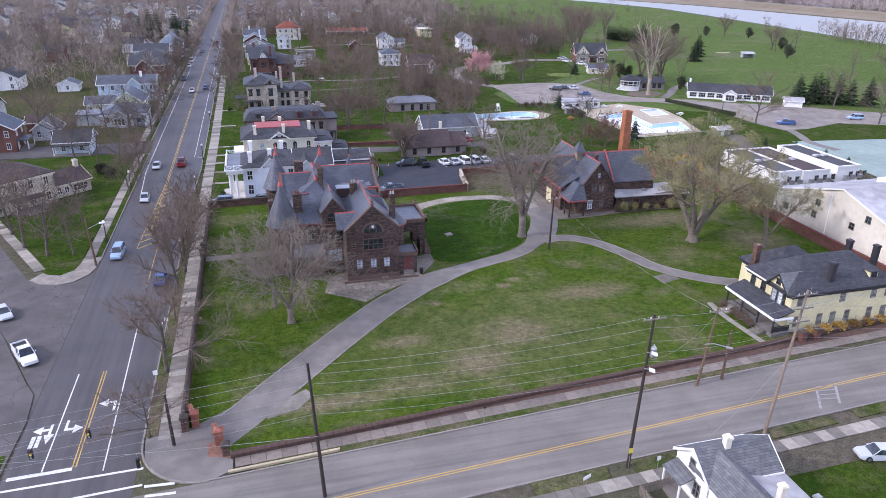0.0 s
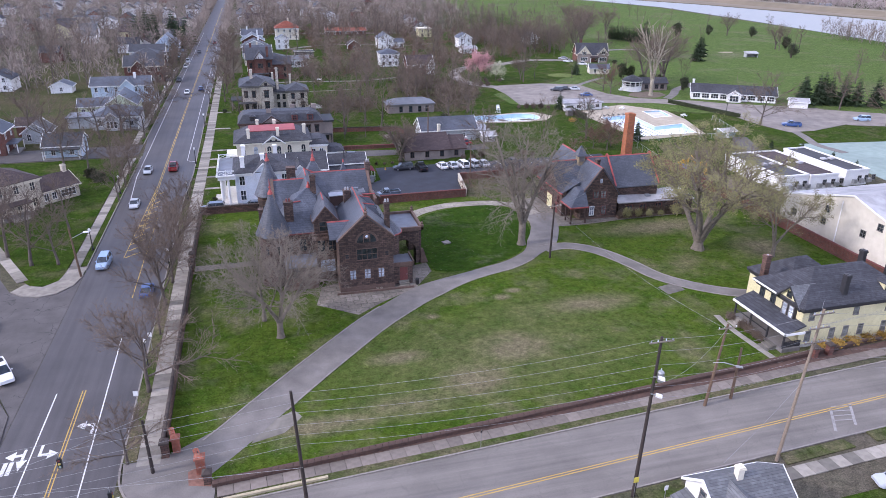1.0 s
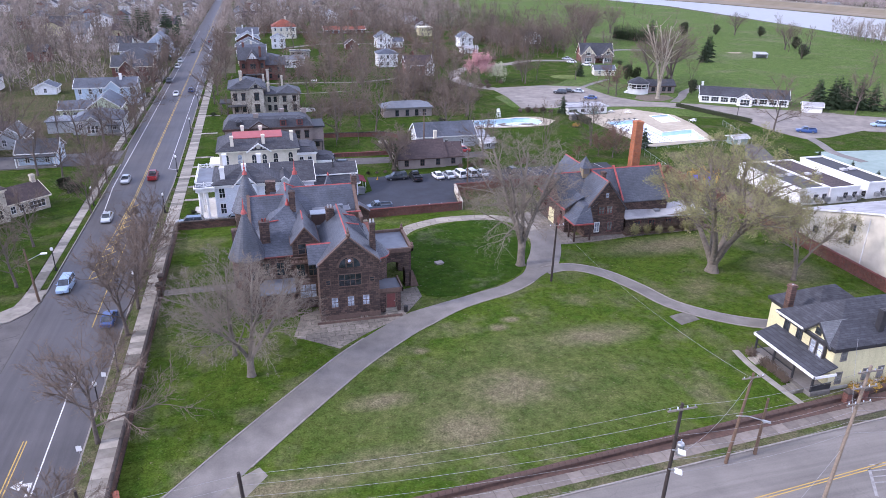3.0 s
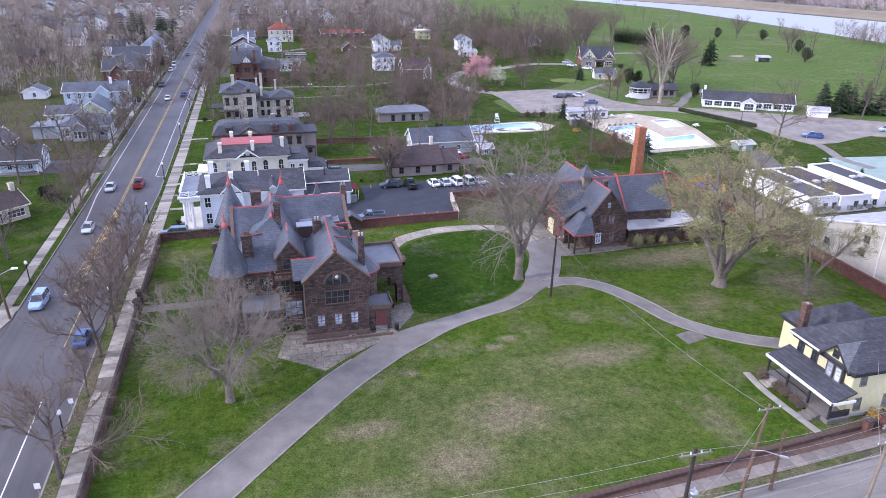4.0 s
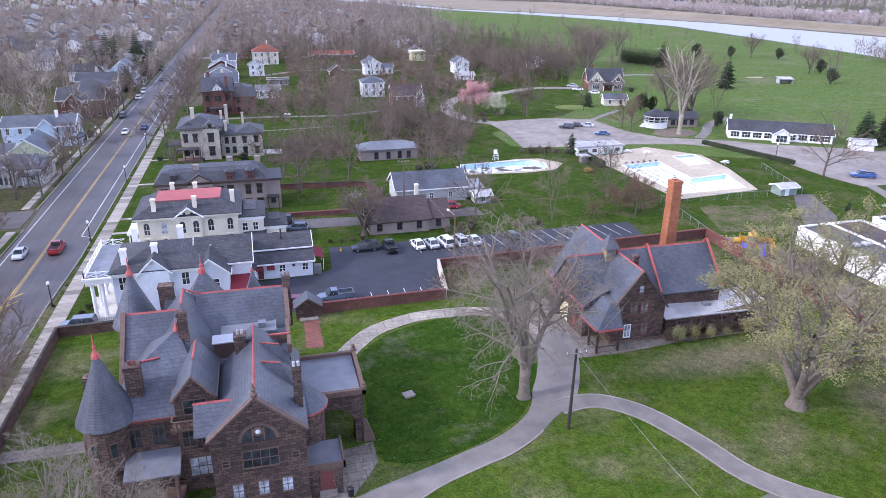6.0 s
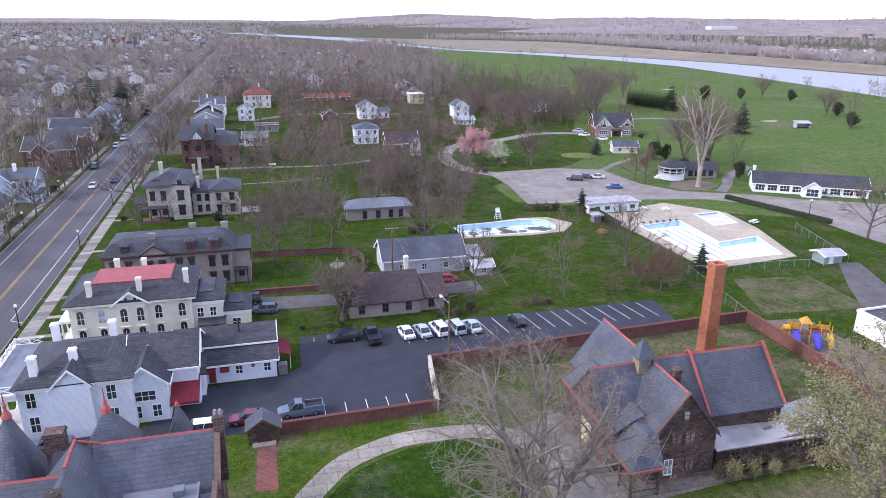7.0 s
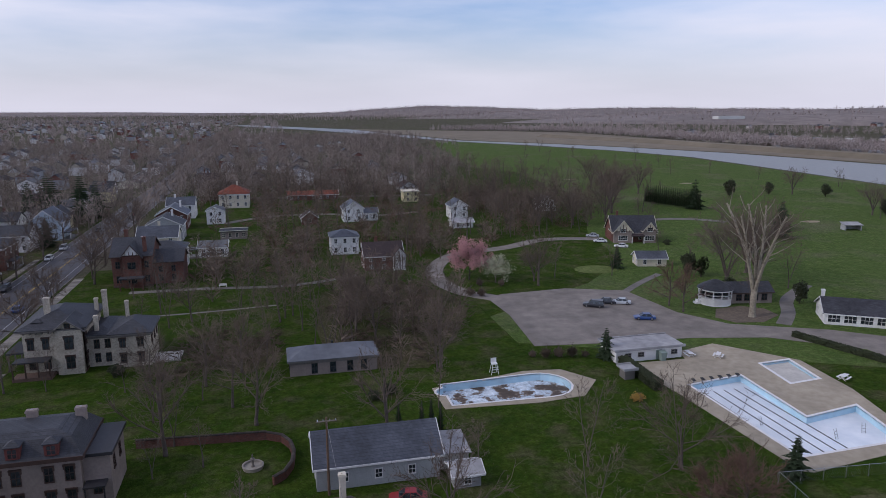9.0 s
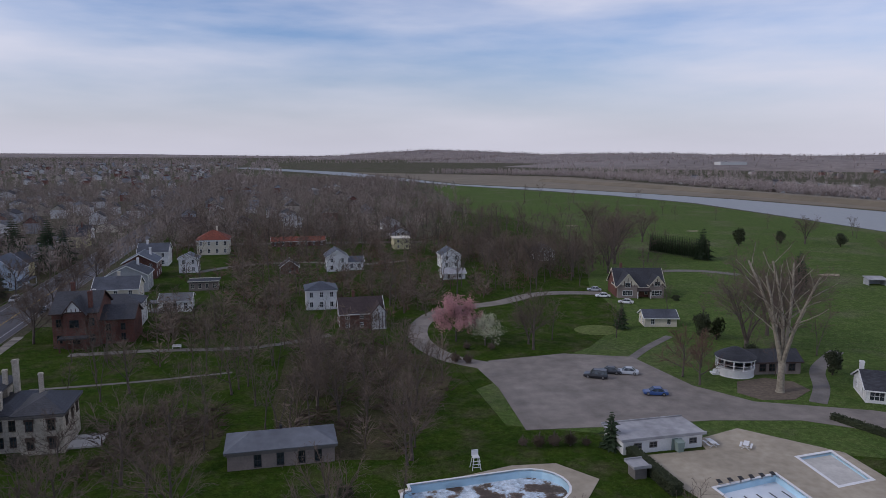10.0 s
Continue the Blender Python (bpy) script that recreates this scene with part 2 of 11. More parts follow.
M_cross = road_mat("grey asphalt", (0.162, 0.148, 0.132), 0.12, lane=-1)
M_side = road_mat("cracked asphalt", (0.086, 0.079, 0.077), 0.65, None)
M_lot = road_mat("sealed asphalt", (0.025, 0.029, 0.04), 0.2, None)
M_drive = road_mat("weathered drive", (0.158, 0.145, 0.132), 0.0, None)
M_gravel = road_mat("gravel lot", (0.205, 0.182, 0.16), 0, None)
M_conc = surf("concrete", (0.32, 0.295, 0.25), (0.19, 0.172, 0.145), 0.9, 0.85, rand=0.9, wear=0.3)
M_oldconc = surf("stained old concrete", (0.21, 0.18, 0.155), (0.14, 0.118, 0.1), 1.6, 0.9, rand=0.4)
M_faded = surf("faded road paint", (0.34, 0.33, 0.32), (0.22, 0.21, 0.2), 3.0, 0.8)
M_kerb = surf("kerb concrete", (0.28, 0.255, 0.225), (0.2, 0.18, 0.16), 3.0, 0.9)
M_white_line = surf("white road paint", (0.72, 0.72, 0.7), (0.5, 0.5, 0.49), 6.0, 0.7)
M_yellow_line = surf("yellow road paint", (0.55, 0.36, 0.06), (0.4, 0.27, 0.07), 6.0, 0.7)
M_flag = course("flagstones", (0.21, 0.185, 0.155), (0.165, 0.145, 0.12), (0.1, 0.092, 0.065), 1.9, 1.3, 0.05, flat=True, stain=0.4, grain=1.5)
M_walk = course("pale path slabs", (0.3, 0.272, 0.225), (0.25, 0.225, 0.185), (0.15, 0.135, 0.1), 2.6, 1.7, 0.05, flat=True, stain=0.3)
M_stone = course("brown sandstone", (0.15, 0.096, 0.077), (0.062, 0.042, 0.036), (0.045, 0.034, 0.03), 0.62, 0.3, 0.03, bump=0.8, dist=0.06, stain=0.4)
M_stone_trim = surf("dressed sandstone", (0.15, 0.098, 0.076), (0.095, 0.062, 0.05), 2.5, 0.85)
M_wallstone = course("wall rubble", (0.17, 0.094, 0.073), (0.1, 0.056, 0.045), (0.05, 0.04, 0.032), 0.7, 0.26, 0.03, bump=0.9, dist=0.07, stain=0.4)
M_cap = surf("wall capping stone", (0.075, 0.058, 0.05), (0.045, 0.036, 0.031), 2.0, 0.9, rand=0.5)
M_slate = course("blue-grey slate", (0.082, 0.092, 0.115), (0.068, 0.077, 0.097), (0.042, 0.048, 0.06), 0.46, 0.24, 0.018, rough=0.48, bump=0.3, dist=0.025, stain=0.4)
M_slate2 = course("dark slate", (0.05, 0.053, 0.062), (0.034, 0.037, 0.045), (0.02, 0.02, 0.024), 0.35, 0.18, 0.014, rough=0.6, stain=0.3)
M_shingle = course("charcoal shingles", (0.06, 0.062, 0.072), (0.038, 0.04, 0.048), (0.025, 0.025, 0.03), 0.9, 0.16, 0.012, rough=0.85, stain=0.25)
M_greyshingle = course("weathered grey shingles", (0.155, 0.16, 0.168), (0.115, 0.12, 0.128), (0.075, 0.078, 0.082), 0.9, 0.15, 0.012, stain=0.25)
M_brownroof = course("brown shingles", (0.068, 0.048, 0.048), (0.05, 0.036, 0.036), (0.03, 0.022, 0.022), 0.9, 0.16, 0.012, stain=0.2)
M_tile = course("red clay tiles", (0.30, 0.085, 0.045), (0.22, 0.06, 0.035), (0.11, 0.03, 0.02), 0.3, 0.3, 0.03, bump=0.8, dist=0.06)
M_ridge = surf("red terracotta ridge", (0.44, 0.095, 0.085), (0.24, 0.06, 0.055), 4.0, 0.7)
M_lead = surf("grey metal roofing", (0.165, 0.18, 0.205), (0.115, 0.125, 0.145), 0.8, 0.55, spec=0.5, wear=0.3)
M_flatroof = surf("pale membrane roof", (0.50, 0.50, 0.51), (0.3, 0.3, 0.31), 0.55, 0.75, wear=0.35)
M_redpaint = surf("faded red metal roof", (0.34, 0.075, 0.07), (0.24, 0.055, 0.055), 0.9, 0.6)
M_awning = surf("maroon canvas", (0.2, 0.02, 0.035), (0.13, 0.014, 0.025), 2.0, 0.9)
M_clap = course("pale blue-white clapboard", (0.66, 0.70, 0.76), (0.64, 0.68, 0.74), (0.45, 0.47, 0.5), 6.0, 0.14, 0.012, rough=0.6, bump=0.2, dist=0.02, stain=0.1, grain=0.15)
M_clapwhite = course("white clapboard", (0.78, 0.78, 0.77), (0.757, 0.757, 0.747), (0.53, 0.53, 0.524), 6.0, 0.14, 0.012, bump=0.15, rough=0.6, dist=0.02, stain=0.1, grain=0.2)
M_clapyellow = course("pale yellow clapboard", (0.62, 0.57, 0.34), (0.601, 0.553, 0.33), (0.422, 0.388, 0.231), 6.0, 0.14, 0.012, bump=0.15, rough=0.6, dist=0.02, stain=0.12, grain=0.2)
M_clapblue = course("light blue clapboard", (0.46, 0.56, 0.66), (0.446, 0.543, 0.64), (0.313, 0.381, 0.449), 6.0, 0.14, 0.012, bump=0.15, rough=0.6, dist=0.02, stain=0.12, grain=0.2)
M_clapgrey = course("grey clapboard", (0.4, 0.42, 0.43), (0.388, 0.407, 0.417), (0.272, 0.286, 0.292), 6.0, 0.14, 0.012, bump=0.15, rough=0.65, dist=0.02, stain=0.15, grain=0.2)
M_clapgreen = course("pale green clapboard", (0.5, 0.55, 0.38), (0.485, 0.533, 0.369), (0.34, 0.374, 0.258), 6.0, 0.14, 0.012, bump=0.15, rough=0.65, dist=0.02, stain=0.15, grain=0.2)
M_cream = surf("cream painted brick", (0.72, 0.67, 0.55), (0.62, 0.57, 0.46), 3.0, 0.75, wear=0.15)
M_taupe = surf("taupe painted brick", (0.30, 0.25, 0.225), (0.24, 0.2, 0.18), 3.0, 0.8, wear=0.2)
M_beige = course("buff brick", (0.58, 0.53, 0.43), (0.5, 0.45, 0.37), (0.33, 0.3, 0.25), 0.24, 0.08, 0.01, stain=0.2)
M_brick = course("red brick", (0.185, 0.066, 0.048), (0.12, 0.045, 0.035), (0.14, 0.1, 0.085), 0.24, 0.08, 0.01, stain=0.35)
M_chimbrick = course("orange brick", (0.42, 0.14, 0.055), (0.32, 0.1, 0.04), (0.22, 0.13, 0.09), 0.24, 0.08, 0.01, stain=0.35)
M_stucco = surf("cream stucco", (0.68, 0.64, 0.55), (0.6, 0.56, 0.47), 1.2, 0.9, wear=0.2)
M_block = surf("painted block", (0.6, 0.58, 0.53), (0.48, 0.46, 0.42), 1.5, 0.9, wear=0.22)
M_white = surf("white paint", (0.8, 0.8, 0.79), (0.7, 0.7, 0.69), 3.0, 0.55, wear=0.1)
M_greytrim = surf("grey trim paint", (0.2, 0.185, 0.175), (0.15, 0.14, 0.13), 3.0, 0.6)
M_darktrim = surf("dark trim paint", (0.035, 0.035, 0.04), (0.025, 0.025, 0.028), 3.0, 0.55)
M_browntrim = surf("brown trim paint", (0.07, 0.04, 0.032), (0.05, 0.03, 0.025), 3.0, 0.6)
M_redtrim = surf("dull red trim", (0.17, 0.05, 0.045), (0.12, 0.04, 0.035), 3.0, 0.7)
M_glass = glass_mat("window glass")
M_glasspale = glass_mat("window glass with pale blind", (0.26, 0.29, 0.33))
M_glassdim = glass_mat("window glass with grey curtain", (0.09, 0.095, 0.09))
M_wood = surf("weathered grey wood", (0.25, 0.215, 0.18), (0.16, 0.135, 0.11), 5.0, 0.9)
M_polewood = surf("utility pole wood", (0.16, 0.105, 0.07), (0.1, 0.065, 0.045), 6.0, 0.9)
M_poledark = surf("creosoted pole wood", (0.045, 0.033, 0.028), (0.028, 0.022, 0.02), 6.0, 0.85)
M_polepale = surf("weathered pale pole wood", (0.27, 0.215, 0.165), (0.18, 0.14, 0.105), 6.0, 0.9)
M_wire = surf("pale overhead wire", (0.3, 0.3, 0.29), (0.22, 0.22, 0.22), 3.0, 0.6, bump=0.0)
M_metal = surf("galvanised steel", (0.45, 0.46, 0.47), (0.35, 0.36, 0.37), 5.0, 0.45, metal=0.8)
M_black = surf("black painted metal", (0.018, 0.018, 0.02), (0.012, 0.012, 0.013), 5.0, 0.45)
M_rubber = surf("tyre rubber", (0.02, 0.02, 0.02), (0.014, 0.014, 0.014), 8.0, 0.9)
M_rim = surf("alloy rim", (0.5, 0.5, 0.51), (0.38, 0.38, 0.39), 8.0, 0.35, metal=0.9)
M_bark = surf("grey-brown bark", (0.135, 0.112, 0.095), (0.075, 0.061, 0.052), 4.0, 0.95, bump=0.8, dist=0.04)
M_palebark = surf("pale bark", (0.2, 0.172, 0.14), (0.115, 0.098, 0.08), 2.5, 0.95, bump=0.6, dist=0.04)
M_twig = surf("bare twigs", (0.175, 0.134, 0.104), (0.11, 0.084, 0.066), 2.0, 0.95, bump=0.0, rand=0.35)
M_lawntwig = surf("pale grey-brown twigs", (0.225, 0.19, 0.155), (0.15, 0.125, 0.1), 2.0, 0.95, bump=0.0)
M_twigpale = surf("pale bare branches", (0.36, 0.325, 0.255), (0.2, 0.172, 0.13), 2.0, 0.95, bump=0.0)
M_twigred = surf("reddish bare twigs", (0.18, 0.108, 0.08), (0.12, 0.074, 0.056), 2.0, 0.95, bump=0.0, rand=0.3)
# distance haze is put into the colour: both woods paler than real twigs
M_hazewoods = surf("haze-paled bare wood", (0.31, 0.258, 0.222), (0.21, 0.174, 0.15), 0.08, 0.95, bump=0.0)
M_hazefarwoods = surf("haze-paled distant wood", (0.45, 0.385, 0.36), (0.34, 0.29, 0.275), 0.02, 0.95, bump=0.0)
M_hill = surf("wooded hillside", (0.26, 0.22, 0.2), (0.15, 0.125, 0.115), 0.035, 0.95, bump=0.8, dist=3.0)
M_bud = surf("yellow-green young leaves", (0.25, 0.235, 0.1), (0.16, 0.155, 0.065), 3.0, 0.9, bump=0.0)
M_pink = surf("pink blossom", (0.5, 0.27, 0.27), (0.38, 0.19, 0.19), 2.0, 0.9, bump=0.0)
M_blossom = surf("white blossom", (0.5, 0.5, 0.37), (0.36, 0.37, 0.24), 2.0, 0.9, bump=0.0)
M_needle = surf("dark evergreen needles", (0.048, 0.08, 0.034), (0.025, 0.045, 0.02), 3.0, 0.9, bump=0.0, rand=0.4)
M_hedge = surf("clipped hedge leaves", (0.05, 0.062, 0.028), (0.03, 0.04, 0.018), 3.0, 0.9, bump=0.0)
M_shrub = surf("dry shrub twigs", (0.135, 0.1, 0.072), (0.08, 0.06, 0.045), 3.0, 0.95, bump=0.0, rand=0.4)
M_gatebrick = course("orange-red gate brick", (0.34, 0.105, 0.065), (0.26, 0.08, 0.05), (0.2, 0.12, 0.09), 0.24, 0.08, 0.01, stain=0.3)
M_litter = surf("rusty leaf litter", (0.115, 0.066, 0.05), (0.06, 0.04, 0.032), 2.2, 0.95, bump=0.8, dist=0.06)
M_tan = surf("tan cupola paint", (0.3, 0.24, 0.15), (0.22, 0.175, 0.11), 3.0, 0.7)
M_timber = surf("yellowed painted timber", (0.46, 0.4, 0.27), (0.36, 0.3, 0.19), 3.0, 0.8)
M_gold = surf("yellow-flowering shrub", (0.4, 0.25, 0.05), (0.25, 0.16, 0.04), 3.0, 0.9, bump=0.0)
M_pool = surf("pale blue pool paint", (0.55, 0.78, 0.9), (0.44, 0.66, 0.8), 0.6, 0.6, wear=0.2)
M_poolfloor = surf("white pool floor paint", (0.82, 0.87, 0.91), (0.7, 0.77, 0.83), 0.5, 0.6, wear=0.25)
M_deck = surf("pool deck concrete", (0.44, 0.385, 0.295), (0.33, 0.285, 0.21), 0.7, 0.9, wear=0.25)
M_blueplastic = surf("blue plastic", (0.09, 0.08, 0.55), (0.07, 0.06, 0.42), 2.0, 0.4)
M_yellowplastic = surf("orange-yellow plastic", (0.6, 0.34, 0.03), (0.46, 0.24, 0.03), 2.0, 0.45)
M_sign = surf("yellow sign", (0.7, 0.6, 0.1), (0.6, 0.5, 0.08), 4.0, 0.5)
M_court = surf("tennis court green", (0.27, 0.34, 0.31), (0.2, 0.27, 0.24), 0.5, 0.85)


def town_wall_mat():
    """Walls of the far town: white, cream, grey or brick from house to house."""
    m, nt, b = nodes_of("far house walls", 0.8)
    geo = nt.nodes.new("ShaderNodeNewGeometry")
    vec = nt.nodes.new("ShaderNodeTexCoord").outputs["Object"]
    r = nt.nodes.new("ShaderNodeValToRGB")
    r.color_ramp.interpolation = 'CONSTANT'
    e = r.color_ramp.elements
    for p_, c in ((0.0, (0.66, 0.66, 0.65)), (0.3, (0.5, 0.46, 0.38)), (0.45, (0.3, 0.31, 0.33)), (0.65, (0.2, 0.09, 0.07)), (0.8, (0.36, 0.4, 0.45)), (0.9, (0.17, 0.14, 0.12))):
        el = e[0] if p_ == 0.0 else e.new(p_)
        el.color = (*c, 1)
    nt.links.new(geo.outputs["Random Per Island"], r.inputs["Fac"])
    finish(nt, b, mixc(nt, 1.0, r.outputs["Color"], ramp(nt, noise_node(nt, vec, 0.8), [(0.3, (0.75,) * 3), (0.7, (1.05,) * 3)]), 'MULTIPLY'))
    return m


M_farwalls = town_wall_mat()


def pool_dirt_mat():
    """Old pool floor: flaking blue-white paint, wet brown leaves and patches of ice."""
    m, nt, b = nodes_of("pool floor with leaves and ice", 0.6)
    vec = nt.nodes.new("ShaderNodeTexCoord").outputs["Object"]
    big, fine = noise_node(nt, vec, 0.32, 6.0, 0.62), noise_node(nt, vec, 2.2, 6.0, 0.7)
    col = ramp(nt, big, [(0.44, (0.085, 0.06, 0.042)), (0.49, (0.2, 0.15, 0.11)), (0.52, (0.5, 0.6, 0.68)), (0.62, (0.72, 0.8, 0.86))])
    finish(nt, b, mixc(nt, 1.0, col, ramp(nt, fine, [(0.35, (0.6,) * 3), (0.65, (1.15,) * 3)]), 'MULTIPLY'), fine, 0.3, 0.03)
    return m


M_pooldirt = pool_dirt_mat()


def water_mat():
    m, nt, b = nodes_of("river water", 0.35, spec=0.22)
    vec = nt.nodes.new("ShaderNodeTexCoord").outputs["Object"]
    n = noise_node(nt, vec, 0.25, 5.0)
    finish(nt, b, ramp(nt, n, [(0.3, (0.13, 0.14, 0.14)), (0.7, (0.17, 0.175, 0.17))]), n, 0.35, 0.15)
    return m


M_water = water_mat()


# ---------------- building blocks ----------------
class G:
    """Gathers vertices and faces of one part."""

    def __init__(s):
        s.v, s.f = [], []

    def add(s, vs, fs):
        n = len(s.v)
        s.v.extend(vs)
        s.f.extend([i + n for i in f] for f in fs)
        return s

    def box(s, x0, x1, y0, y1, z0, z1):
        return s.loft([[(x0, y0, z0), (x1, y0, z0), (x1, y1, z0), (x0, y1, z0)], [(x0, y0, z1), (x1, y0, z1), (x1, y1, z1), (x0, y1, z1)]])

    def loft(s, rings, caps=True):
        n, vs, fs = len(rings[0]), [], []
        for r in rings:
            vs.extend(r)
        for k in range(len(rings) - 1):
            a = k * n
            fs.extend([a + i, a + (i + 1) % n, a + n + (i + 1) % n, a + n + i] for i in range(n))
        if caps:
            fs.append(list(range(n))[::-1])
            fs.append([len(vs) - n + i for i in range(n)])
        return s.add(vs, fs)

    def prism(s, pts, z0, z1):
        return s.loft([[(x, y, z0) for x, y in pts], [(x, y, z1) for x, y in pts]])

    def cyl(s, x, y, z0, z1, r0, r1=None, n=12):
        r1 = r0 if r1 is None else r1
        ring = [(math.cos(2 * math.pi * i / n), math.sin(2 * math.pi * i / n)) for i in range(n)]
        return s.loft([[(x + c * r0, y + d * r0, z0) for c, d in ring], [(x + c * r1, y + d * r1, z1) for c, d in ring]])

    def lathe(s, x, y, prof, n=16):
        ring = [(math.cos(2 * math.pi * i / n), math.sin(2 * math.pi * i / n)) for i in range(n)]
        return s.loft([[(x + c * r, y + d * r, z) for c, d in ring] for r, z in prof])

    def tube(s, p, q, r0, r1=None, n=6, caps=False):
        r1 = r0 if r1 is None else r1
        p, q = Vector(p), Vector(q)
        d = (q - p).normalized()
        a = d.orthogonal().normalized()
        b = d.cross(a)
        rings = [[tuple(o + (a * math.cos(2 * math.pi * i / n) + b * math.sin(2 * math.pi * i / n)) * r) for i in range(n)] for o, r in ((p, r0), (q, r1))]
        return s.loft(rings, caps)

    def slab(s, pts, th):
        """A face given a thickness downwards along its normal."""
        a, b, c = (Vector(p) for p in pts[:3])
        nrm = (b - a).cross(c - b).normalized() * th
        return s.loft([[tuple(Vector(p) - nrm) for p in pts], [tuple(p) for p in pts]])


def part(name, g, mat, parent=None, label="", smooth=False):
    """Links the gathered geometry as one mesh object, under a thing or a part where one is given."""
    me = bpy.data.meshes.new(name)
    me.from_pydata(g.v, [], g.f)
    me.materials.append(mat)
    if smooth:
        me.polygons.foreach_set("use_smooth", [True] * len(me.polygons))
    me.validate()
    ob = new(name, me)
    if parent is not None:
        ob.parent = parent
    if label:
        ob["label"] = label
    return ob


def piece(name, mesh, parent, m=None):
    ob = new(name, mesh)
    ob.parent = parent
    if m is not None:
        ob.matrix_local = m
    return ob


def thing(name, x, y, z=0.0, rz=0.0, label="", category="", group="", kind=""):
    ob = new(name)
    ob.matrix_world = pose(x, y, z, 0, 0, rz)
    ob.empty_display_size = 0.3
    return tagged(ob, label, category, group, kind)


def flat_poly(pts, z0, z1):
    return G().prism(pts, z0, z1)


def structure(name, g, mat, label="", category="ground"):
    return tagged(part(name, g, mat), label, category, kind="structure")

# ---------------- ground, streets, water ----------------
def cross_n(x):
    return 49.3 + 0.066 * x


def cross_s(x):
    return 39.6 + 0.06 * x


def strip(x0, x1, fa, fb, z0, z1, n=1):
    """A band between two lines y = fa(x) and y = fb(x)."""
    xs = [x0 + (x1 - x0) * k / n for k in range(n + 1)]
    g = G().prism([(a, fa(a)) for a in xs] + [(a, fb(a)) for a in xs[::-1]], z0, z1)
    return g


g = G()
ring = [(4930 * math.cos(2 * math.pi * i / 96), 4930 * math.sin(2 * math.pi * i / 96)) for i in range(96)]
g.prism(ring, -2.0, 0.0)
structure("ground", g, M_town, "flat brown and green ground reaching the horizon")

structure("estate_lawn", flat_poly([(-12.9, 53.6), (-8.3, 52.1), (94, 60.6), (94, 131), (-12.9, 131)], -0.05, 0.12), M_lawn, "patchy green lawn with worn bare places", "lawn")
structure("yard_lawn", flat_poly([(-13.3, 131.004), (250, 131.004), (250, 150), (150, 190), (84, 222), (84, 310), (-13.3, 310)], -0.05, 0.11), M_yard, "green yards behind the houses", "lawn")
structure("golf_course", flat_poly([(84.1, 222), (150, 190.1), (250, 150.1), (345, 130), (372, 300), (385, 440), (392, 538), (399, 655), (377, 760), (335, 860), (272, 985), (240, 1000), (190, 640), (118, 430), (84.1, 310)], -0.05, 0.13), M_golf, "bright green golf fairways", "lawn")
structure("golf_rough", flat_poly([(84.05, 240), (118, 262), (140, 285), (150, 330), (190, 420), (205, 560), (170, 640), (118, 430.5), (84.05, 310.5)], -0.04, 0.15), M_yard, "greens and rough beside the drive", "lawn")
structure("wood_floor", flat_poly([(47, 218), (56, 215), (64, 213), (72, 226), (81, 247), (80, 263), (71, 273), (60, 276), (49, 270), (46, 240)], -0.04, 0.16), M_wild, "leaf-strewn ground under bare trees", "ground")
structure("north_lawn", flat_poly([(12, 236), (36, 236), (42, 262), (56, 280), (56, 300), (12, 300)], -0.04, 0.17), M_yard, "lawn beside the stone drive", "lawn")
structure("west_lawn", flat_poly([(-32.6, 107), (-33.0, 104.6), (-34.8, 102.9), (-36.6, 103.6), (-38.4, 106.2), (-48.6, 126), (-62, 152), (-62, 178), (-32.6, 178)], -0.05, 0.12), M_yard, "corner lawn before the buff house", "lawn")
structure("west_yards", flat_poly([(-32.6, 191), (-90, 191), (-90, 400), (-32.6, 400)], -0.05, 0.11), M_wild, "worn yards of the houses", "lawn")
structure("south_lawn", flat_poly([(10, 34), (70, 36), (95, 40), (95, -40), (10, -40)], -0.05, 0.12), M_yard, "yards south of the street", "lawn")

structure("garden_ground", flat_poly([(-5, 306), (60, 300), (84, 312), (110, 330), (150, 345), (175, 430), (110, 470), (40, 540), (-8, 540)], -0.05, 0.115), M_yard, "patchy gardens and lawns among the far houses", "lawn")

# river and far bank
river = [(340, 60), (371, 300), (386, 440), (396, 538), (405, 655), (383, 760), (342, 862), (276, 985), (120, 1500), (-60, 1900), (-10, 1930), (190, 1520), (286, 1010), (372, 892), (430, 785), (470, 690), (488, 605), (503, 520), (522, 400), (560, 60)]
structure("river_water", flat_poly(river, -0.3, 0.25), M_water, "calm grey river", "water")
structure("far_bank_field", flat_poly([(570, 60), (532, 400), (513, 521), (498, 607), (479, 693), (438, 788), (380, 896), (294, 1015), (196, 1530), (290, 1440), (460, 1310), (535, 1230), (556, 1063), (562, 922), (566, 813), (566, 711), (570, 613), (600, 430), (640, 60)], -0.3, 0.3), M_field, "tan dry reed fields along the river", "field")
structure("levee", G().loft([[(585, 60, 0.2), (635, 60, 0.2), (623, 60, 4), (605, 60, 4)], [(550, 420, 0.2), (592, 430, 0.2), (582, 430, 4), (564, 424, 4)], [(522, 640, 0.2), (558, 660, 0.2), (550, 655, 4), (532, 646, 4)], [(490, 860, 0.2), (530, 880, 0.2), (520, 874, 4), (503, 866, 4)], [(420, 1080, 0.2), (460, 1090, 0.2), (450, 1088, 4), (432, 1084, 4)]]), M_field, "low grassy levee behind the river", "levee")

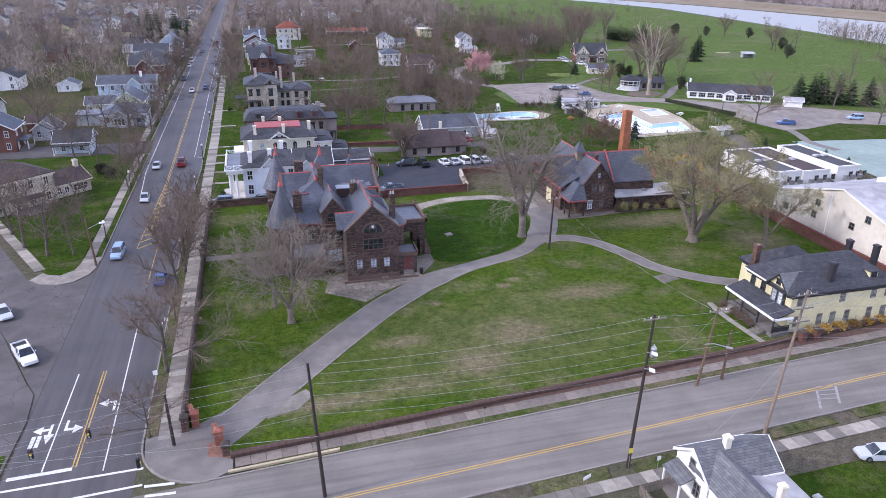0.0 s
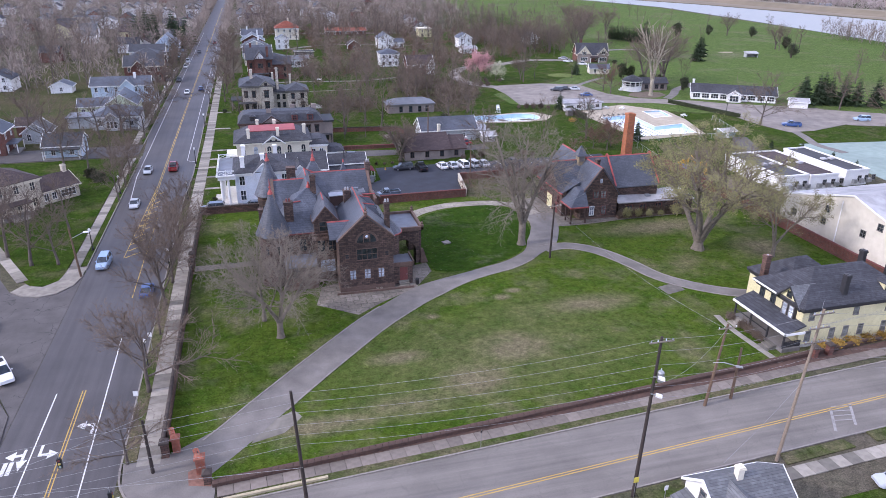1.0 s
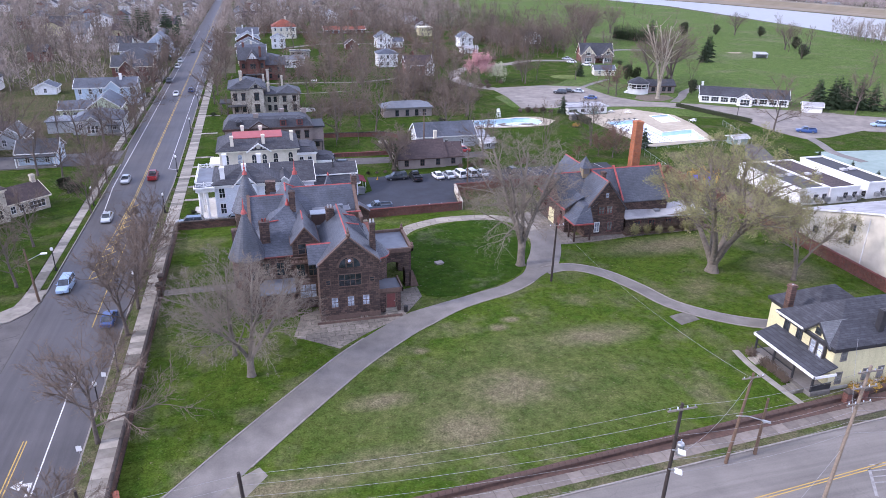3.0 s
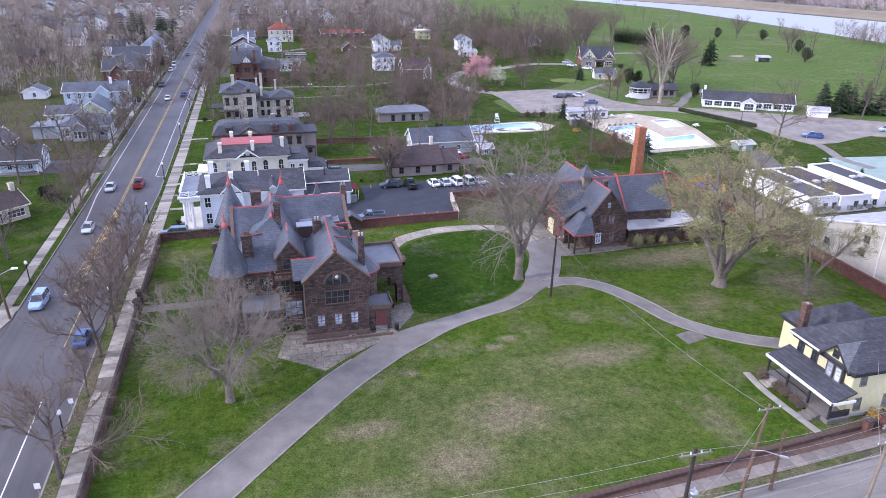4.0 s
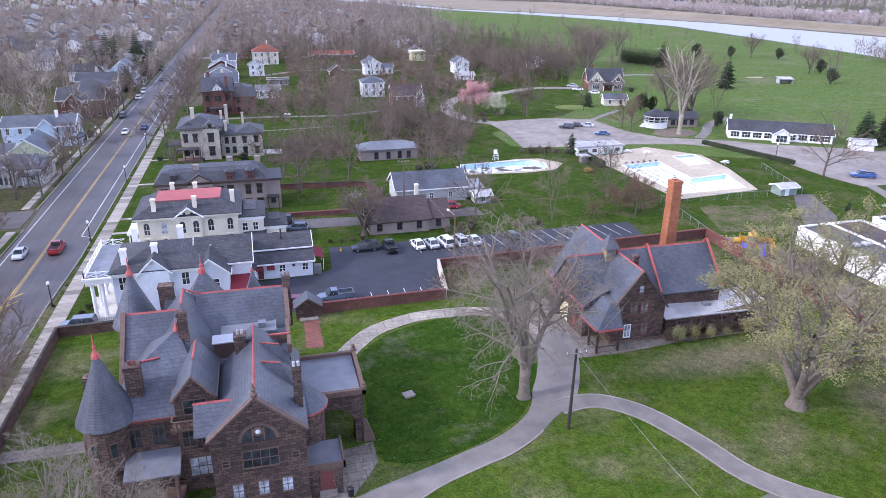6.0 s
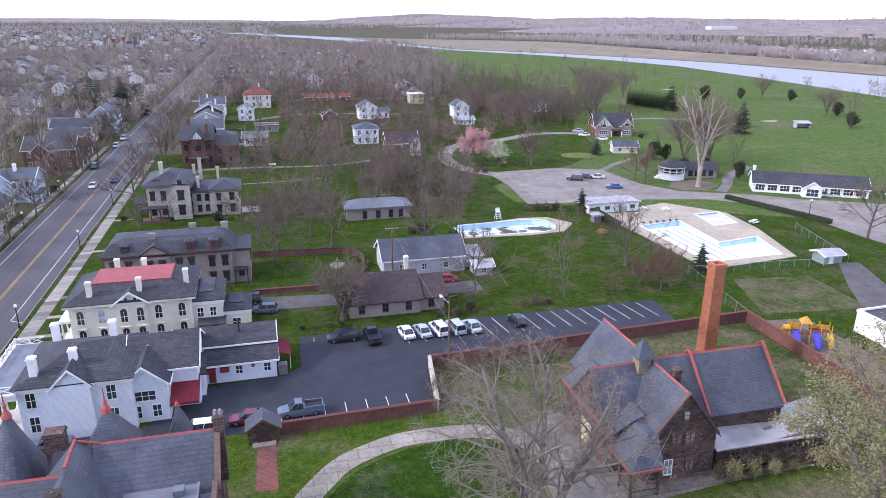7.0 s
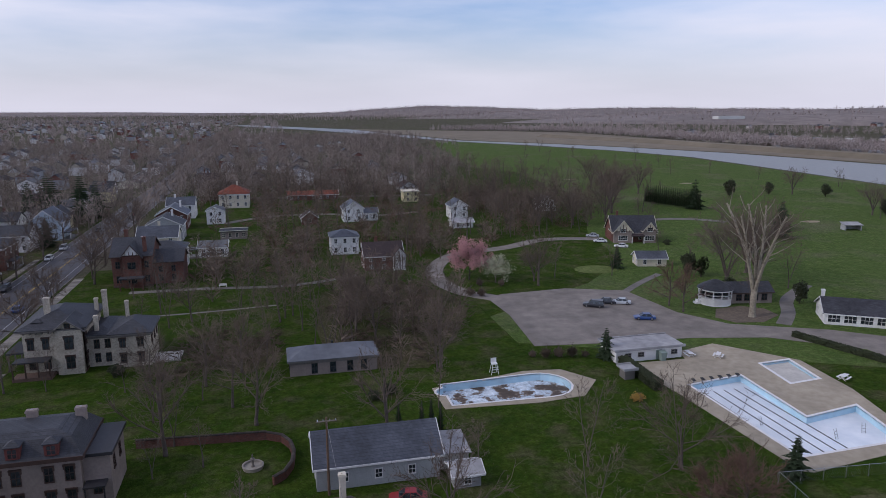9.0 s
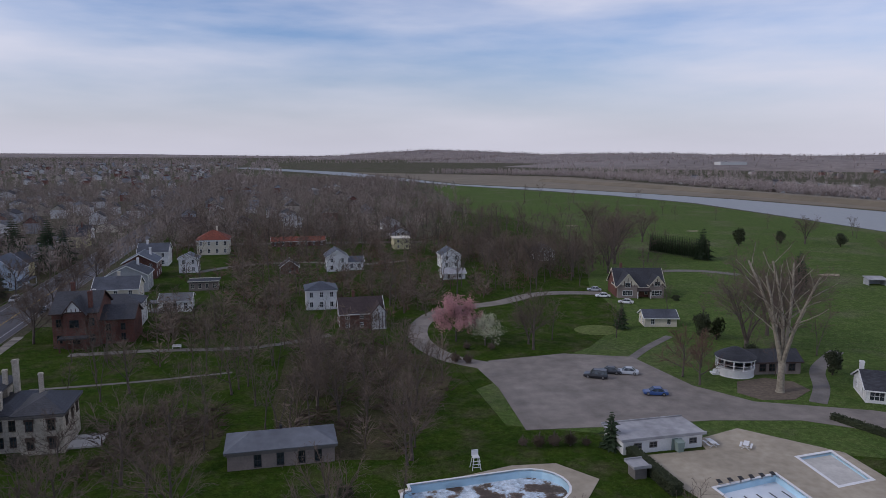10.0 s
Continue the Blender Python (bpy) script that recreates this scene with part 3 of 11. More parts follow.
# main street and its side streets
structure("road_main", flat_poly([(-29.6, -60), (-17.2, -60), (-17.2, 140), (-16.3, 160), (-16.3, 1500), (-30.6, 1500), (-30.6, 200), (-29.6, 180)], -0.1, 0.02), M_road, "worn grey asphalt street with lane lines", "road")
structure("road_cross", strip(-17.1, 400, cross_s, cross_n, -0.1, 0.021, 4), M_cross, "grey asphalt cross street with patches", "road")
structure("road_cross_west", flat_poly([(-120, 30), (-29.7, 38.2), (-29.7, 48.6), (-120, 40)], -0.1, 0.022), M_cross, "grey asphalt cross street", "road")
structure("road_diagonal", flat_poly([(-29.65, 62), (-30.3, 68.6), (-31.7, 71.4), (-37.4, 83.6), (-84, 170), (-76, 174), (-39.2, 102.3), (-37.3, 100.4), (-34.6, 99.4), (-32.3, 99.9), (-30.4, 102.5), (-29.65, 107)], -0.1, 0.025), M_side, "badly cracked asphalt side street", "road")
structure("road_west_drive", flat_poly([(-90, 179), (-30.7, 179), (-30.7, 190), (-90, 190)], -0.1, 0.12), M_side, "asphalt drive between yards", "road")
structure("road_north", flat_poly([(-16.25, 466), (120, 452), (120, 458), (-16.25, 474)], -0.1, 0.118), M_drive, "pale concrete side road", "road")

# parking lot, drives and paths
structure("parking_lot", flat_poly([(7, 130.6), (40.3, 130.4), (42.0, 141.6), (59, 141.9), (83.4, 144.2), (84.6, 154.8), (25.4, 154.8), (25.0, 145.2), (22.6, 143.2), (7, 142.2)], -0.04, 0.16), M_lot, "dark sealed asphalt parking lot", "parking lot")
structure("house_drive", flat_poly([(-13.2, 131.3), (6.99, 131.6), (6.99, 134.4), (-13.2, 134.2)], -0.04, 0.155), M_lot, "dark asphalt drive beside the white house", "drive")
structure("mews_drive", flat_poly([(18.5, 166), (33, 165.5), (58, 166), (58, 171), (33, 170.5), (18.5, 172)], -0.04, 0.15), M_side, "grey lane behind the houses", "drive")


def band(center, width, z, name, mat, label, category="drive"):
    """A path of even width along a line of points."""
    pts = [Vector((x, y)) for x, y in center]
    left, right = [], []
    for i, p in enumerate(pts):
        d = (pts[min(i + 1, len(pts) - 1)] - pts[max(i - 1, 0)]).normalized()
        w = width[i] if isinstance(width, (list, tuple)) else width
        nrm = Vector((-d.y, d.x)) * (w / 2)
        left.append(p + nrm)
        right.append(p - nrm)
    gg = G().loft([[(*right[i], z - 0.2), (*left[i], z - 0.2), (*left[i], z), (*right[i], z)] for i in range(len(pts))])
    return structure(name, gg, mat, label, category), left, right


def smooth_line(pts, n=4):
    out = []
    for i in range(len(pts) - 1):
        p0, p1, p2, p3 = (Vector(pts[max(0, min(len(pts) - 1, i + k))]) for k in (-1, 0, 1, 2))
        for j in range(n):
            t = j / n
            out.append(tuple(0.5 * ((2 * p1) + (p2 - p0) * t + (2 * p0 - 5 * p1 + 4 * p2 - p3) * t * t + (3 * p1 - p0 - 3 * p2 + p3) * t ** 3)))
    return out + [tuple(pts[-1])]


drive_line = smooth_line([(-10.6, 54.4), (-6.6, 58.6), (-2.3, 63.7), (3.4, 70.2), (8.5, 75.8), (12.2, 79.7), (16.6, 83.6), (21.4, 87.3), (27.0, 90.2), (32.8, 92.4), (37.0, 93.8), (40.6, 95.9), (43.6, 98.6), (46.4, 102.0), (48.6, 106), (50.6, 111), (51.5, 116)])
_, dl, dr = band(drive_line, [4.6] * 30 + [4.2, 3.8, 3.4, 3.1] + [2.9] * 14 + [3.2, 3.6, 4.2, 4.8] + [5.2] * (len(drive_line) - 52), 0.150, "estate_drive", M_drive, "weathered asphalt drive curving across the lawn")
path_line = smooth_line([(45.5, 98.9), (48.6, 99.4), (51.4, 98.6), (54.6, 95.4), (57.2, 89.8), (59.2, 83.8), (63.4, 78.8), (68.5, 75.4), (75, 73.2)])
_, pl, pr = band(path_line, 2.6, 0.156, "lawn_path", M_drive, "narrow asphalt path across the lawn", "path")
structure("oval_lawn", flat_poly([(24.5, 114.6), (26.1, 116.9), (28.5, 119.7), (31.6, 121.6), (35.5, 123.0), (40.2, 123.6), (43.9, 123.1), (47.4, 119.5), (47.6, 113), (46.2, 106.2), (43.4, 101.4), (40.6, 98.2), (38.2, 96.5), (35.6, 95.2), (32.8, 94.2), (29.6, 93.6), (26.8, 93.7), (24.9, 94.5), (23.9, 96.4), (24.1, 99.0), (24.6, 106)], -0.05, 0.139), M_lush, "lush dark green oval lawn inside the drive", "lawn")
band(smooth_line([(22.4, 113.4), (23.6, 116.5), (25.6, 119.3), (28.0, 121.9), (31.2, 123.6), (35, 124.8), (39.8, 124.9), (44.4, 124.2), (48.5, 121.5), (50.8, 116)]), 2.7, 0.153, "garden_path", M_walk, "pale flagged path round the oval lawn", "path")
structure("house_forecourt", flat_poly([(5.1, 87.0), (10.6, 82.6), (14.5, 85.6), (20.4, 89.2), (24.2, 94.6), (24.2, 98), (20, 97), (8.6, 93.5), (6.4, 92.6)], -0.04, 0.146), M_flag, "broken flagstone court before the stone mansion", "pavement")
structure("coach_court", flat_poly([(45.6, 103.2), (50, 109), (54, 108.4), (58.5, 108.4), (66, 109), (82, 109.5), (83, 111.4), (57, 112), (55, 126), (48.4, 124), (48, 112)], -0.04, 0.143), M_flag, "cracked stone court beside the coach house", "pavement")
structure("path_slab", flat_poly([(56.9, 80.4), (60.2, 81.2), (60.6, 78.6), (57.2, 77.8)], -0.04, 0.162), M_conc, "pale concrete slab in the lawn", "pavement")
structure("gate_apron", flat_poly([(-16.9, 57), (-16.6, 53.4), (-15.2, 50.6), (-12.6, 48.9), (-9.9, 48.7), (-8.0, 49.6), (-7.9, 52.3), (-9.4, 54.4), (-6.5, 58.2), (-8.2, 60.4), (-13.2, 57)], -0.04, 0.146), M_drive, "concrete apron before the gate", "pavement")
structure("lawn_crack_patch", flat_poly([(-4.5, 57.2), (-1, 58.2), (1.0, 60.6), (0.2, 62.0), (-3.5, 59.8)], -0.04, 0.141), M_conc, "broken concrete patch beside the drive", "pavement")
structure("walk_to_mansion", flat_poly([(-12.8, 103.4), (-2.5, 103.4), (-2.5, 105.4), (-12.8, 105.4)], -0.04, 0.14), M_flag, "stone walk to the mansion", "path")
structure("brick_walk", flat_poly([(18.9, 119.5), (21.2, 119.2), (21.2, 128.2), (19.2, 128.2)], -0.04, 0.14), M_brick, "red brick garden walk", "path")
structure("walled_yard", flat_poly([(41.0, 129.6), (48.6, 126.4), (56, 126), (58, 128.8), (66, 128.8), (66, 123.2), (76.2, 123.2), (76.4, 117.8), (93.8, 116), (93.8, 143.0), (60, 141.4), (42.4, 141.2)], -0.04, 0.13), M_verge, "bare weedy yard inside brick walls", "ground")
structure("playground_sand", flat_poly([(94.6, 110), (104.5, 116), (104.5, 142), (96, 143), (94.6, 140)], -0.04, 0.13), M_mulch, "brown wood-chip playground surface", "ground")
structure("ballground_soil", flat_poly([(99, 145), (118, 143), (119, 158), (104, 160)], -0.04, 0.129), M_verge, "thin grass and bare soil", "ground")

structure("tree_bed", flat_poly([(132, 227), (134, 222.6), (140, 221.4), (146.6, 225), (147, 230), (143, 233.4), (136, 232.6)], -0.04, 0.196), M_mulch, "dark mulch bed under the plane tree", "ground")

# golf club lot and drives
structure("club_lot", flat_poly([(86.6, 219.2), (99.4, 217.6), (119, 216), (134, 212.5), (149.9, 200), (176, 168), (196, 160), (206, 176), (176, 196), (160, 205), (149.6, 213.6), (132, 222.2), (126, 232.6), (123.8, 252.6), (110, 258.4), (92, 257), (88, 252), (88.6, 240)], -0.04, 0.19), M_gravel, "dusty gravel parking lot", "parking lot")
structure("club_lot_east", flat_poly([(147.6, 203), (147.9, 187.5), (148.2, 174), (150.4, 164.3), (158.8, 164.3), (177.5, 170), (187, 179.5), (184.5, 192), (176, 197), (160, 206)], -0.04, 0.186), M_gravel, "dusty gravel yard before the clubhouse", "parking lot")
band(smooth_line([(152.6, 165), (150.4, 158), (147.4, 150), (148.4, 141)]), 2.6, 0.184, "club_lane", M_drive, "narrow lane down to the courts")
band(smooth_line([(90, 254), (83.4, 262), (80.6, 276), (84, 292), (94, 306), (112, 312), (130, 322), (150, 318)]), 5.0, 0.188, "club_drive", M_gravel, "gravel drive round a grass island")
band(smooth_line([(60.3, 70.2), (59.9, 66.6), (60.1, 62), (60.5, 57.2)]), 0.9, 0.158, "porch_walk", M_conc, "narrow concrete walk before the porch", "path")
band(smooth_line([(122, 250.5), (131, 258.5), (141.5, 266.4)]), 2.0, 0.186, "club_path", M_drive, "narrow path across the green", "path")
band(smooth_line([(143, 219), (150, 226), (158, 236), (172, 246)]), 3.0, 0.185, "club_walk", M_drive, "path beside the clubhouse", "path")
band(smooth_line([(2, 281.6), (20, 281.2), (42, 279), (60, 286)]), 2.4, 0.178, "stone_drive", M_drive, "pale gravel drive between lawns")
band(smooth_line([(1, 258.5), (20, 259), (38, 261)]), 1.0, 0.179, "lawn_walk", M_drive, "narrow garden walk", "path")
band(smooth_line([(18, 386), (36, 400), (58, 402), (80, 392), (100, 398)]), 4.0, 0.14, "north_drive", M_conc, "pale looping concrete drive")
structure("pool_deck", flat_poly([(98.6, 206.2), (101, 193), (102.6, 166.2), (104, 165.6), (124.6, 168), (129.8, 186.6), (131, 200), (121, 212), (112, 209.6), (111, 205.8)], -0.04, 0.185), M_deck, "tan concrete pool deck", "pavement")
structure("oval_deck", flat_poly([(62.6, 203.8), (62.8, 195.4), (78, 194.2), (86, 195.0), (90.6, 200.6), (86.6, 206.6), (80, 207.4)], -0.04, 0.184), M_deck, "stone deck round the old pool", "pavement")
structure("tennis_court", flat_poly([(139, 118), (190, 112), (194, 146), (143, 152)], -0.04, 0.13), M_court, "pale green tennis courts", "court")
structure("gym_drive", flat_poly([(118, 137), (128, 148), (134, 162), (130, 163), (122, 152), (114, 139)], -0.04, 0.131), M_side, "asphalt lane behind the flat-roofed building", "drive")
structure("walled_garden", flat_poly([(18.5, 177.5), (36, 177.5), (39, 184), (38, 190), (30, 192.2), (18.5, 193)], -0.04, 0.14), M_yard, "sunken garden inside a curved brick wall", "lawn")

# kerbs
kerb_g = {
    "kerb_east": G().box(-17.2, -17.02, 56, 140, -0.1, 0.15).box(-16.4, -16.2, 160, 460, -0.1, 0.15).loft([[(-17.2, 140, -0.1), (-17.02, 140, -0.1), (-17.02, 140, 0.15), (-17.2, 140, 0.15)], [(-16.4, 160, -0.1), (-16.2, 160, -0.1), (-16.2, 160, 0.15), (-16.4, 160, 0.15)]]),
    "kerb_west": G().box(-29.8, -29.62, 108, 178, -0.1, 0.15).box(-30.8, -30.6, 191, 460, -0.1, 0.15),
    "kerb_cross_north": strip(-10.4, 140, cross_n, lambda x: cross_n(x) + 0.18, -0.1, 0.15, 6),
    "kerb_cross_south": strip(-8, 140, lambda x: cross_s(x) - 0.18, cross_s, -0.1, 0.15, 6),
}
for nm, gg in kerb_g.items():
    structure(nm, gg, M_kerb, "concrete kerb along the street", "kerb")
gg = G()
for i in range(9):          # rounded corner kerb
    a, b = radians(180 + i * 10), radians(180 + (i + 1) * 10)
    ca, sa, cb, sb = math.cos(a), math.sin(a), math.cos(b), math.sin(b)
    gg.prism([(-10.4 + 6.8 * ca, 55.9 + 7.4 * sa), (-10.4 + 6.8 * cb, 55.9 + 7.4 * sb), (-10.4 + 6.6 * cb, 55.9 + 7.2 * sb), (-10.4 + 6.6 * ca, 55.9 + 7.2 * sa)], -0.1, 0.15)
structure("kerb_corner", gg, M_kerb, "rounded concrete corner kerb", "kerb")
for nm, line in (("kerb_drive_a", dl[3:24]), ("kerb_drive_b", dr[8:46]), ("kerb_path_a", pl), ("kerb_path_b", pr)):
    gg = G()
    for a, b in zip(line, line[1:]):
        d = (b - a).normalized()
        nrm = Vector((-d.y, d.x)) * 0.09
        gg.prism([tuple(a - nrm), tuple(b - nrm), tuple(b + nrm), tuple(a + nrm)], 0.0, 0.21)
    structure(nm, gg, M_kerb, "low stone edging along the drive", "kerb")

# verges
structure("verge_east", G().box(-17.02, -15.7, 57, 140, -0.05, 0.13), M_verge, "worn brown grass verge under street trees", "verge")
g = G()
for k, y0 in enumerate((141, 148.5, 157, 165, 172.4, 181, 190, 201, 214, 228, 244, 262, 282)):
    g.box(-16.18, -15.4, y0, y0 + 5.4 + 0.6 * k, -0.05, 0.13)
structure("verge_east_far", g, M_yard, "grass verge between crossings", "verge")
g = G().box(-29.62, -30.75, 110, 176, -0.05, 0.13)
for y0 in range(192, 420, 16):
    g.box(-31.6, -30.8, y0, y0 + 12, -0.05, 0.13)
structure("verge_west", g, M_yard, "grass verge beside the kerb", "verge")
structure("verge_cross", strip(-6, 62, lambda x: cross_n(x) + 0.18, lambda x: cross_n(x) + 1.2, -0.05, 0.13, 4), M_verge, "worn grass verge along the cross street", "verge")
structure("verge_cross_south", G().prism([(31, 39.4), (36, 39.6), (36.2, 41.4), (31, 41.2)], -0.05, 0.13).prism([(48, 40.6), (57, 41.2), (56.6, 42.6), (48.4, 42.2)], -0.05, 0.13).prism([(60, 41.4), (75, 42.2), (75, 43.8), (60, 43.0)], -0.05, 0.13).prism([(20, 38.8), (28, 39.2), (28.4, 41.0), (20, 40.6)], -0.05, 0.13), M_verge, "worn grass verge along the cross street", "verge")


# sidewalks of single slabs
def slabs(name, label, rows, mat=None):
    base = thing(name, 0, 0, 0, 0, label, "pavement", kind="structure")
    shapes = {}
    for x, y, w, l, rz in rows:
        key = (w, l)
        if key not in shapes:
            gg = G().loft([[(-w / 2, -l / 2, -0.1), (w / 2, -l / 2, -0.1), (w / 2, l / 2, -0.1), (-w / 2, l / 2, -0.1)], [(-w / 2, -l / 2, 0.0), (w / 2, -l / 2, 0.0), (w / 2, l / 2, 0.0), (-w / 2, l / 2, 0.0)], [(-w / 2 + 0.02, -l / 2 + 0.02, 0.015), (w / 2 - 0.02, -l / 2 + 0.02, 0.015), (w / 2 - 0.02, l / 2 - 0.02, 0.015), (-w / 2 + 0.02, l / 2 - 0.02, 0.015)]])
            me = bpy.data.meshes.new("slab")
            me.from_pydata(gg.v, [], gg.f)
            me.materials.append(mat or M_conc)
            shapes[key] = me
        piece("slab", shapes[key], base, pose(x, y, 0.135 + R.uniform(-0.006, 0.006), R.uniform(-0.3, 0.3), R.uniform(-0.3, 0.3), rz))
    return base


slabs("pavement_east", "long sidewalk of pale concrete slabs", [(-14.5 + 0.4 * min(1, max(0, (1.55 * k - 83) / 50)), 57 + 1.55 * k, 2.3, 1.52, 0) for k in range(158)])
slabs("pavement_west", "sidewalk of pale concrete slabs", [(-31.6, 108 + 1.55 * k, 1.6, 1.52, 0) for k in range(45)] + [(-33.0, 192 + 1.55 * k, 1.5, 1.52, 0) for k in range(90)] + [(-38.6 - 0.72 * k, 106.4 + 1.37 * k, 1.6, 1.52, 27.7) for k in range(26)])
slabs("pavement_cross", "sidewalk of worn concrete slabs", [(-7 + 1.55 * k, cross_n(-7 + 1.55 * k) + 1.95, 1.52, 1.5, 4) for k in range(68)], M_oldconc)
slabs("pavement_cross_south", "sidewalk of concrete slabs", [(18 + 1.55 * k, 37.9 + 0.05 * (18 + 1.55 * k - 18), 1.52, 1.6, 3) for k in range(40)])
structure("corner_apron", flat_poly([(-37.6, 104.6), (-38.9, 102.2), (-37.2, 100.6), (-34.6, 99.6), (-32.4, 100.1), (-30.6, 102.6), (-29.8, 106), (-29.8, 109.4), (-32.5, 109.4), (-32.6, 107), (-33.0, 104.6), (-34.8, 102.9), (-36.6, 103.6)], -0.05, 0.148), M_conc, "curved pale concrete corner of the sidewalk", "pavement")
structure("kerb_side_corner", flat_poly([(-39.1, 102.3), (-37.3, 100.45), (-34.6, 99.42), (-32.3, 99.95), (-30.45, 102.5), (-29.62, 106), (-29.8, 106), (-30.6, 102.6), (-32.4, 100.1), (-34.6, 99.6), (-37.2, 100.6), (-38.9, 102.2)], -0.1, 0.15), M_kerb, "rounded concrete corner kerb", "kerb")
structure("forecourt_west", flat_poly([(-30.0, 51), (-29.75, 63), (-30.3, 68.4), (-31.8, 71.2), (-37.4, 83.4), (-51, 109), (-75, 109), (-75, 51)], -0.05, 0.14), M_side, "worn grey paving at the street corner", "pavement")
structure("forecourt_grass", flat_poly([(-34, 54.4), (-30.2, 54.4), (-30.2, 57.4), (-34, 57.4)], -0.05, 0.16), M_yard, "strip of grass at the street corner", "lawn")
slabs("front_walks", "short concrete walks to the house fronts", [(-12.4 + 1.5 * i, y, 1.47, 1.1, 0) for y in (147.5, 156.3, 164.3, 171.6, 180, 205, 228) for i in range(3)])

# painted lines
marks = thing("road_marking", 0, 0, 0, 0, "painted lane lines, arrows and crossings", "road marking", kind="structure")


def line_mark(x0, y0, x1, y1, w, mat, name="line", z=0.028):
    a, b = Vector((x0, y0)), Vector((x1, y1))
    d = (b - a).normalized()
    nrm = Vector((-d.y, d.x)) * (w / 2)
    return part(name, G().prism([tuple(a - nrm), tuple(b - nrm), tuple(b + nrm), tuple(a + nrm)], 0.0, z), mat, marks)


for dx in (-0.16, 0.16):
    line_mark(-23.25 + dx, 54, -23.25 + dx, 72, 0.11, M_yellow_line)
    line_mark(-23.1 + dx, 118, -22.9 + dx, 700, 0.12, M_yellow_line)
    line_mark(2 - 12, 42.4 + dx, 130, 52.6 + dx, 0.11, M_yellow_line)
line_mark(-21.2, 96, -21.2, 132, 0.12, M_yellow_line)
line_mark(-24.6, 112, -23.3, 150, 0.12, M_yellow_line)
for k in range(12):
    line_mark(-24.4 + 0.1 * k, 112 + 3 * k, -22.2 + 0.05 * k, 114.2 + 3 * k, 0.28, M_yellow_line)
line_mark(-26.2, 54, -26.2, 72, 0.13, M_white_line)
line_mark(-20.4, 52.8, -20.9, 84, 0.13, M_white_line)
line_mark(-18.45, 172, -18.45, 480, 0.13, M_white_line)
line_mark(-18.4, 171.8, -16.5, 170.6, 0.13, M_white_line)
line_mark(-28.6, 160, -28.8, 480, 0.13, M_white_line)
line_mark(-27.6, 142, -28.6, 160, 0.13, M_white_line)
line_mark(-29.2, 53.6, -23.4, 53.8, 0.5, M_white_line)
line_mark(-29.4, 51.9, -16.6, 52.2, 0.3, M_white_line)
line_mark(-29.4, 48.9, -16.4, 49.7, 0.3, M_white_line)
for k in range(6):
    line_mark(-16.2 + 0.2 * k, 49.4 - 1.4 * k, -13.4 + 0.2 * k, 49.2 - 1.4 * k, 0.35, M_white_line)


def arrow(x, y, ahead, turn, side):
    """A lane arrow: its stem starts at x, y and runs ahead (1: north, -1: south); turn: a head to the side (1: east); kind both where ahead has a head too."""
    gg = G().prism([(x - 0.14, y), (x + 0.14, y), (x + 0.14, y + ahead * 1.9), (x - 0.14, y + ahead * 1.9)][::ahead], 0, 0.029)
    y1 = y + ahead * 1.7
    if side:
        y1 = y + ahead * 0.9
        gg.prism([(x - 0.5, y + ahead * 1.8), (x + 0.5, y + ahead * 1.8), (x, y + ahead * 3.4)][::ahead], 0, 0.0295)
    gg.prism([(x, y1 - 0.2), (x + turn * 0.9, y1 - 0.2), (x + turn * 0.9, y1 + 0.2), (x, y1 + 0.2)][::turn], 0, 0.0295)
    gg.prism([(x + turn * 0.8, y1 - 0.75), (x + turn * 1.75, y1), (x + turn * 0.8, y1 + 0.75)][::turn], 0, 0.030)
    part("arrow", gg, M_white_line, marks)


arrow(-26.9, 62.0, -1, -1, True)
arrow(-25.4, 62.4, -1, 1, False)
arrow(-21.0, 63.2, 1, -1, False)
for k in range(2):
    line_mark(-28.3 + 0.55 * k, 58.2, -28.3 + 0.55 * k, 60.2, 0.4, M_white_line)
line_mark(57, 44.0, 59.4, 47.4, 0.3, M_faded)
line_mark(60.0, 44.4, 62.4, 47.8, 0.3, M_faded)
for k in range(4):
    line_mark(58.2 + 0.55 * k, 45.6 + 0.75 * k, 60.4 + 0.55 * k, 45.3 + 0.75 * k, 0.14, M_faded, "letter")
stall = thing("stall_marking", 0, 0, 0, 0, "white painted parking bay lines", "road marking", kind="structure")
for k in range(17):
    x = 40.1 + 2.56 * k
    part("line", G().prism([(x + 0.9, 148.6), (x + 1.0, 148.6), (x + 0.1, 154.4), (x, 154.4)], 0, 0.166), M_white_line, stall)
for k in range(8):
    x = 37.5 - 2.6 * k
    part("line", G().prism([(x, 131.9), (x + 0.1, 131.9), (x + 0.1, 134.6), (x, 134.6)], 0, 0.166), M_white_line, stall)

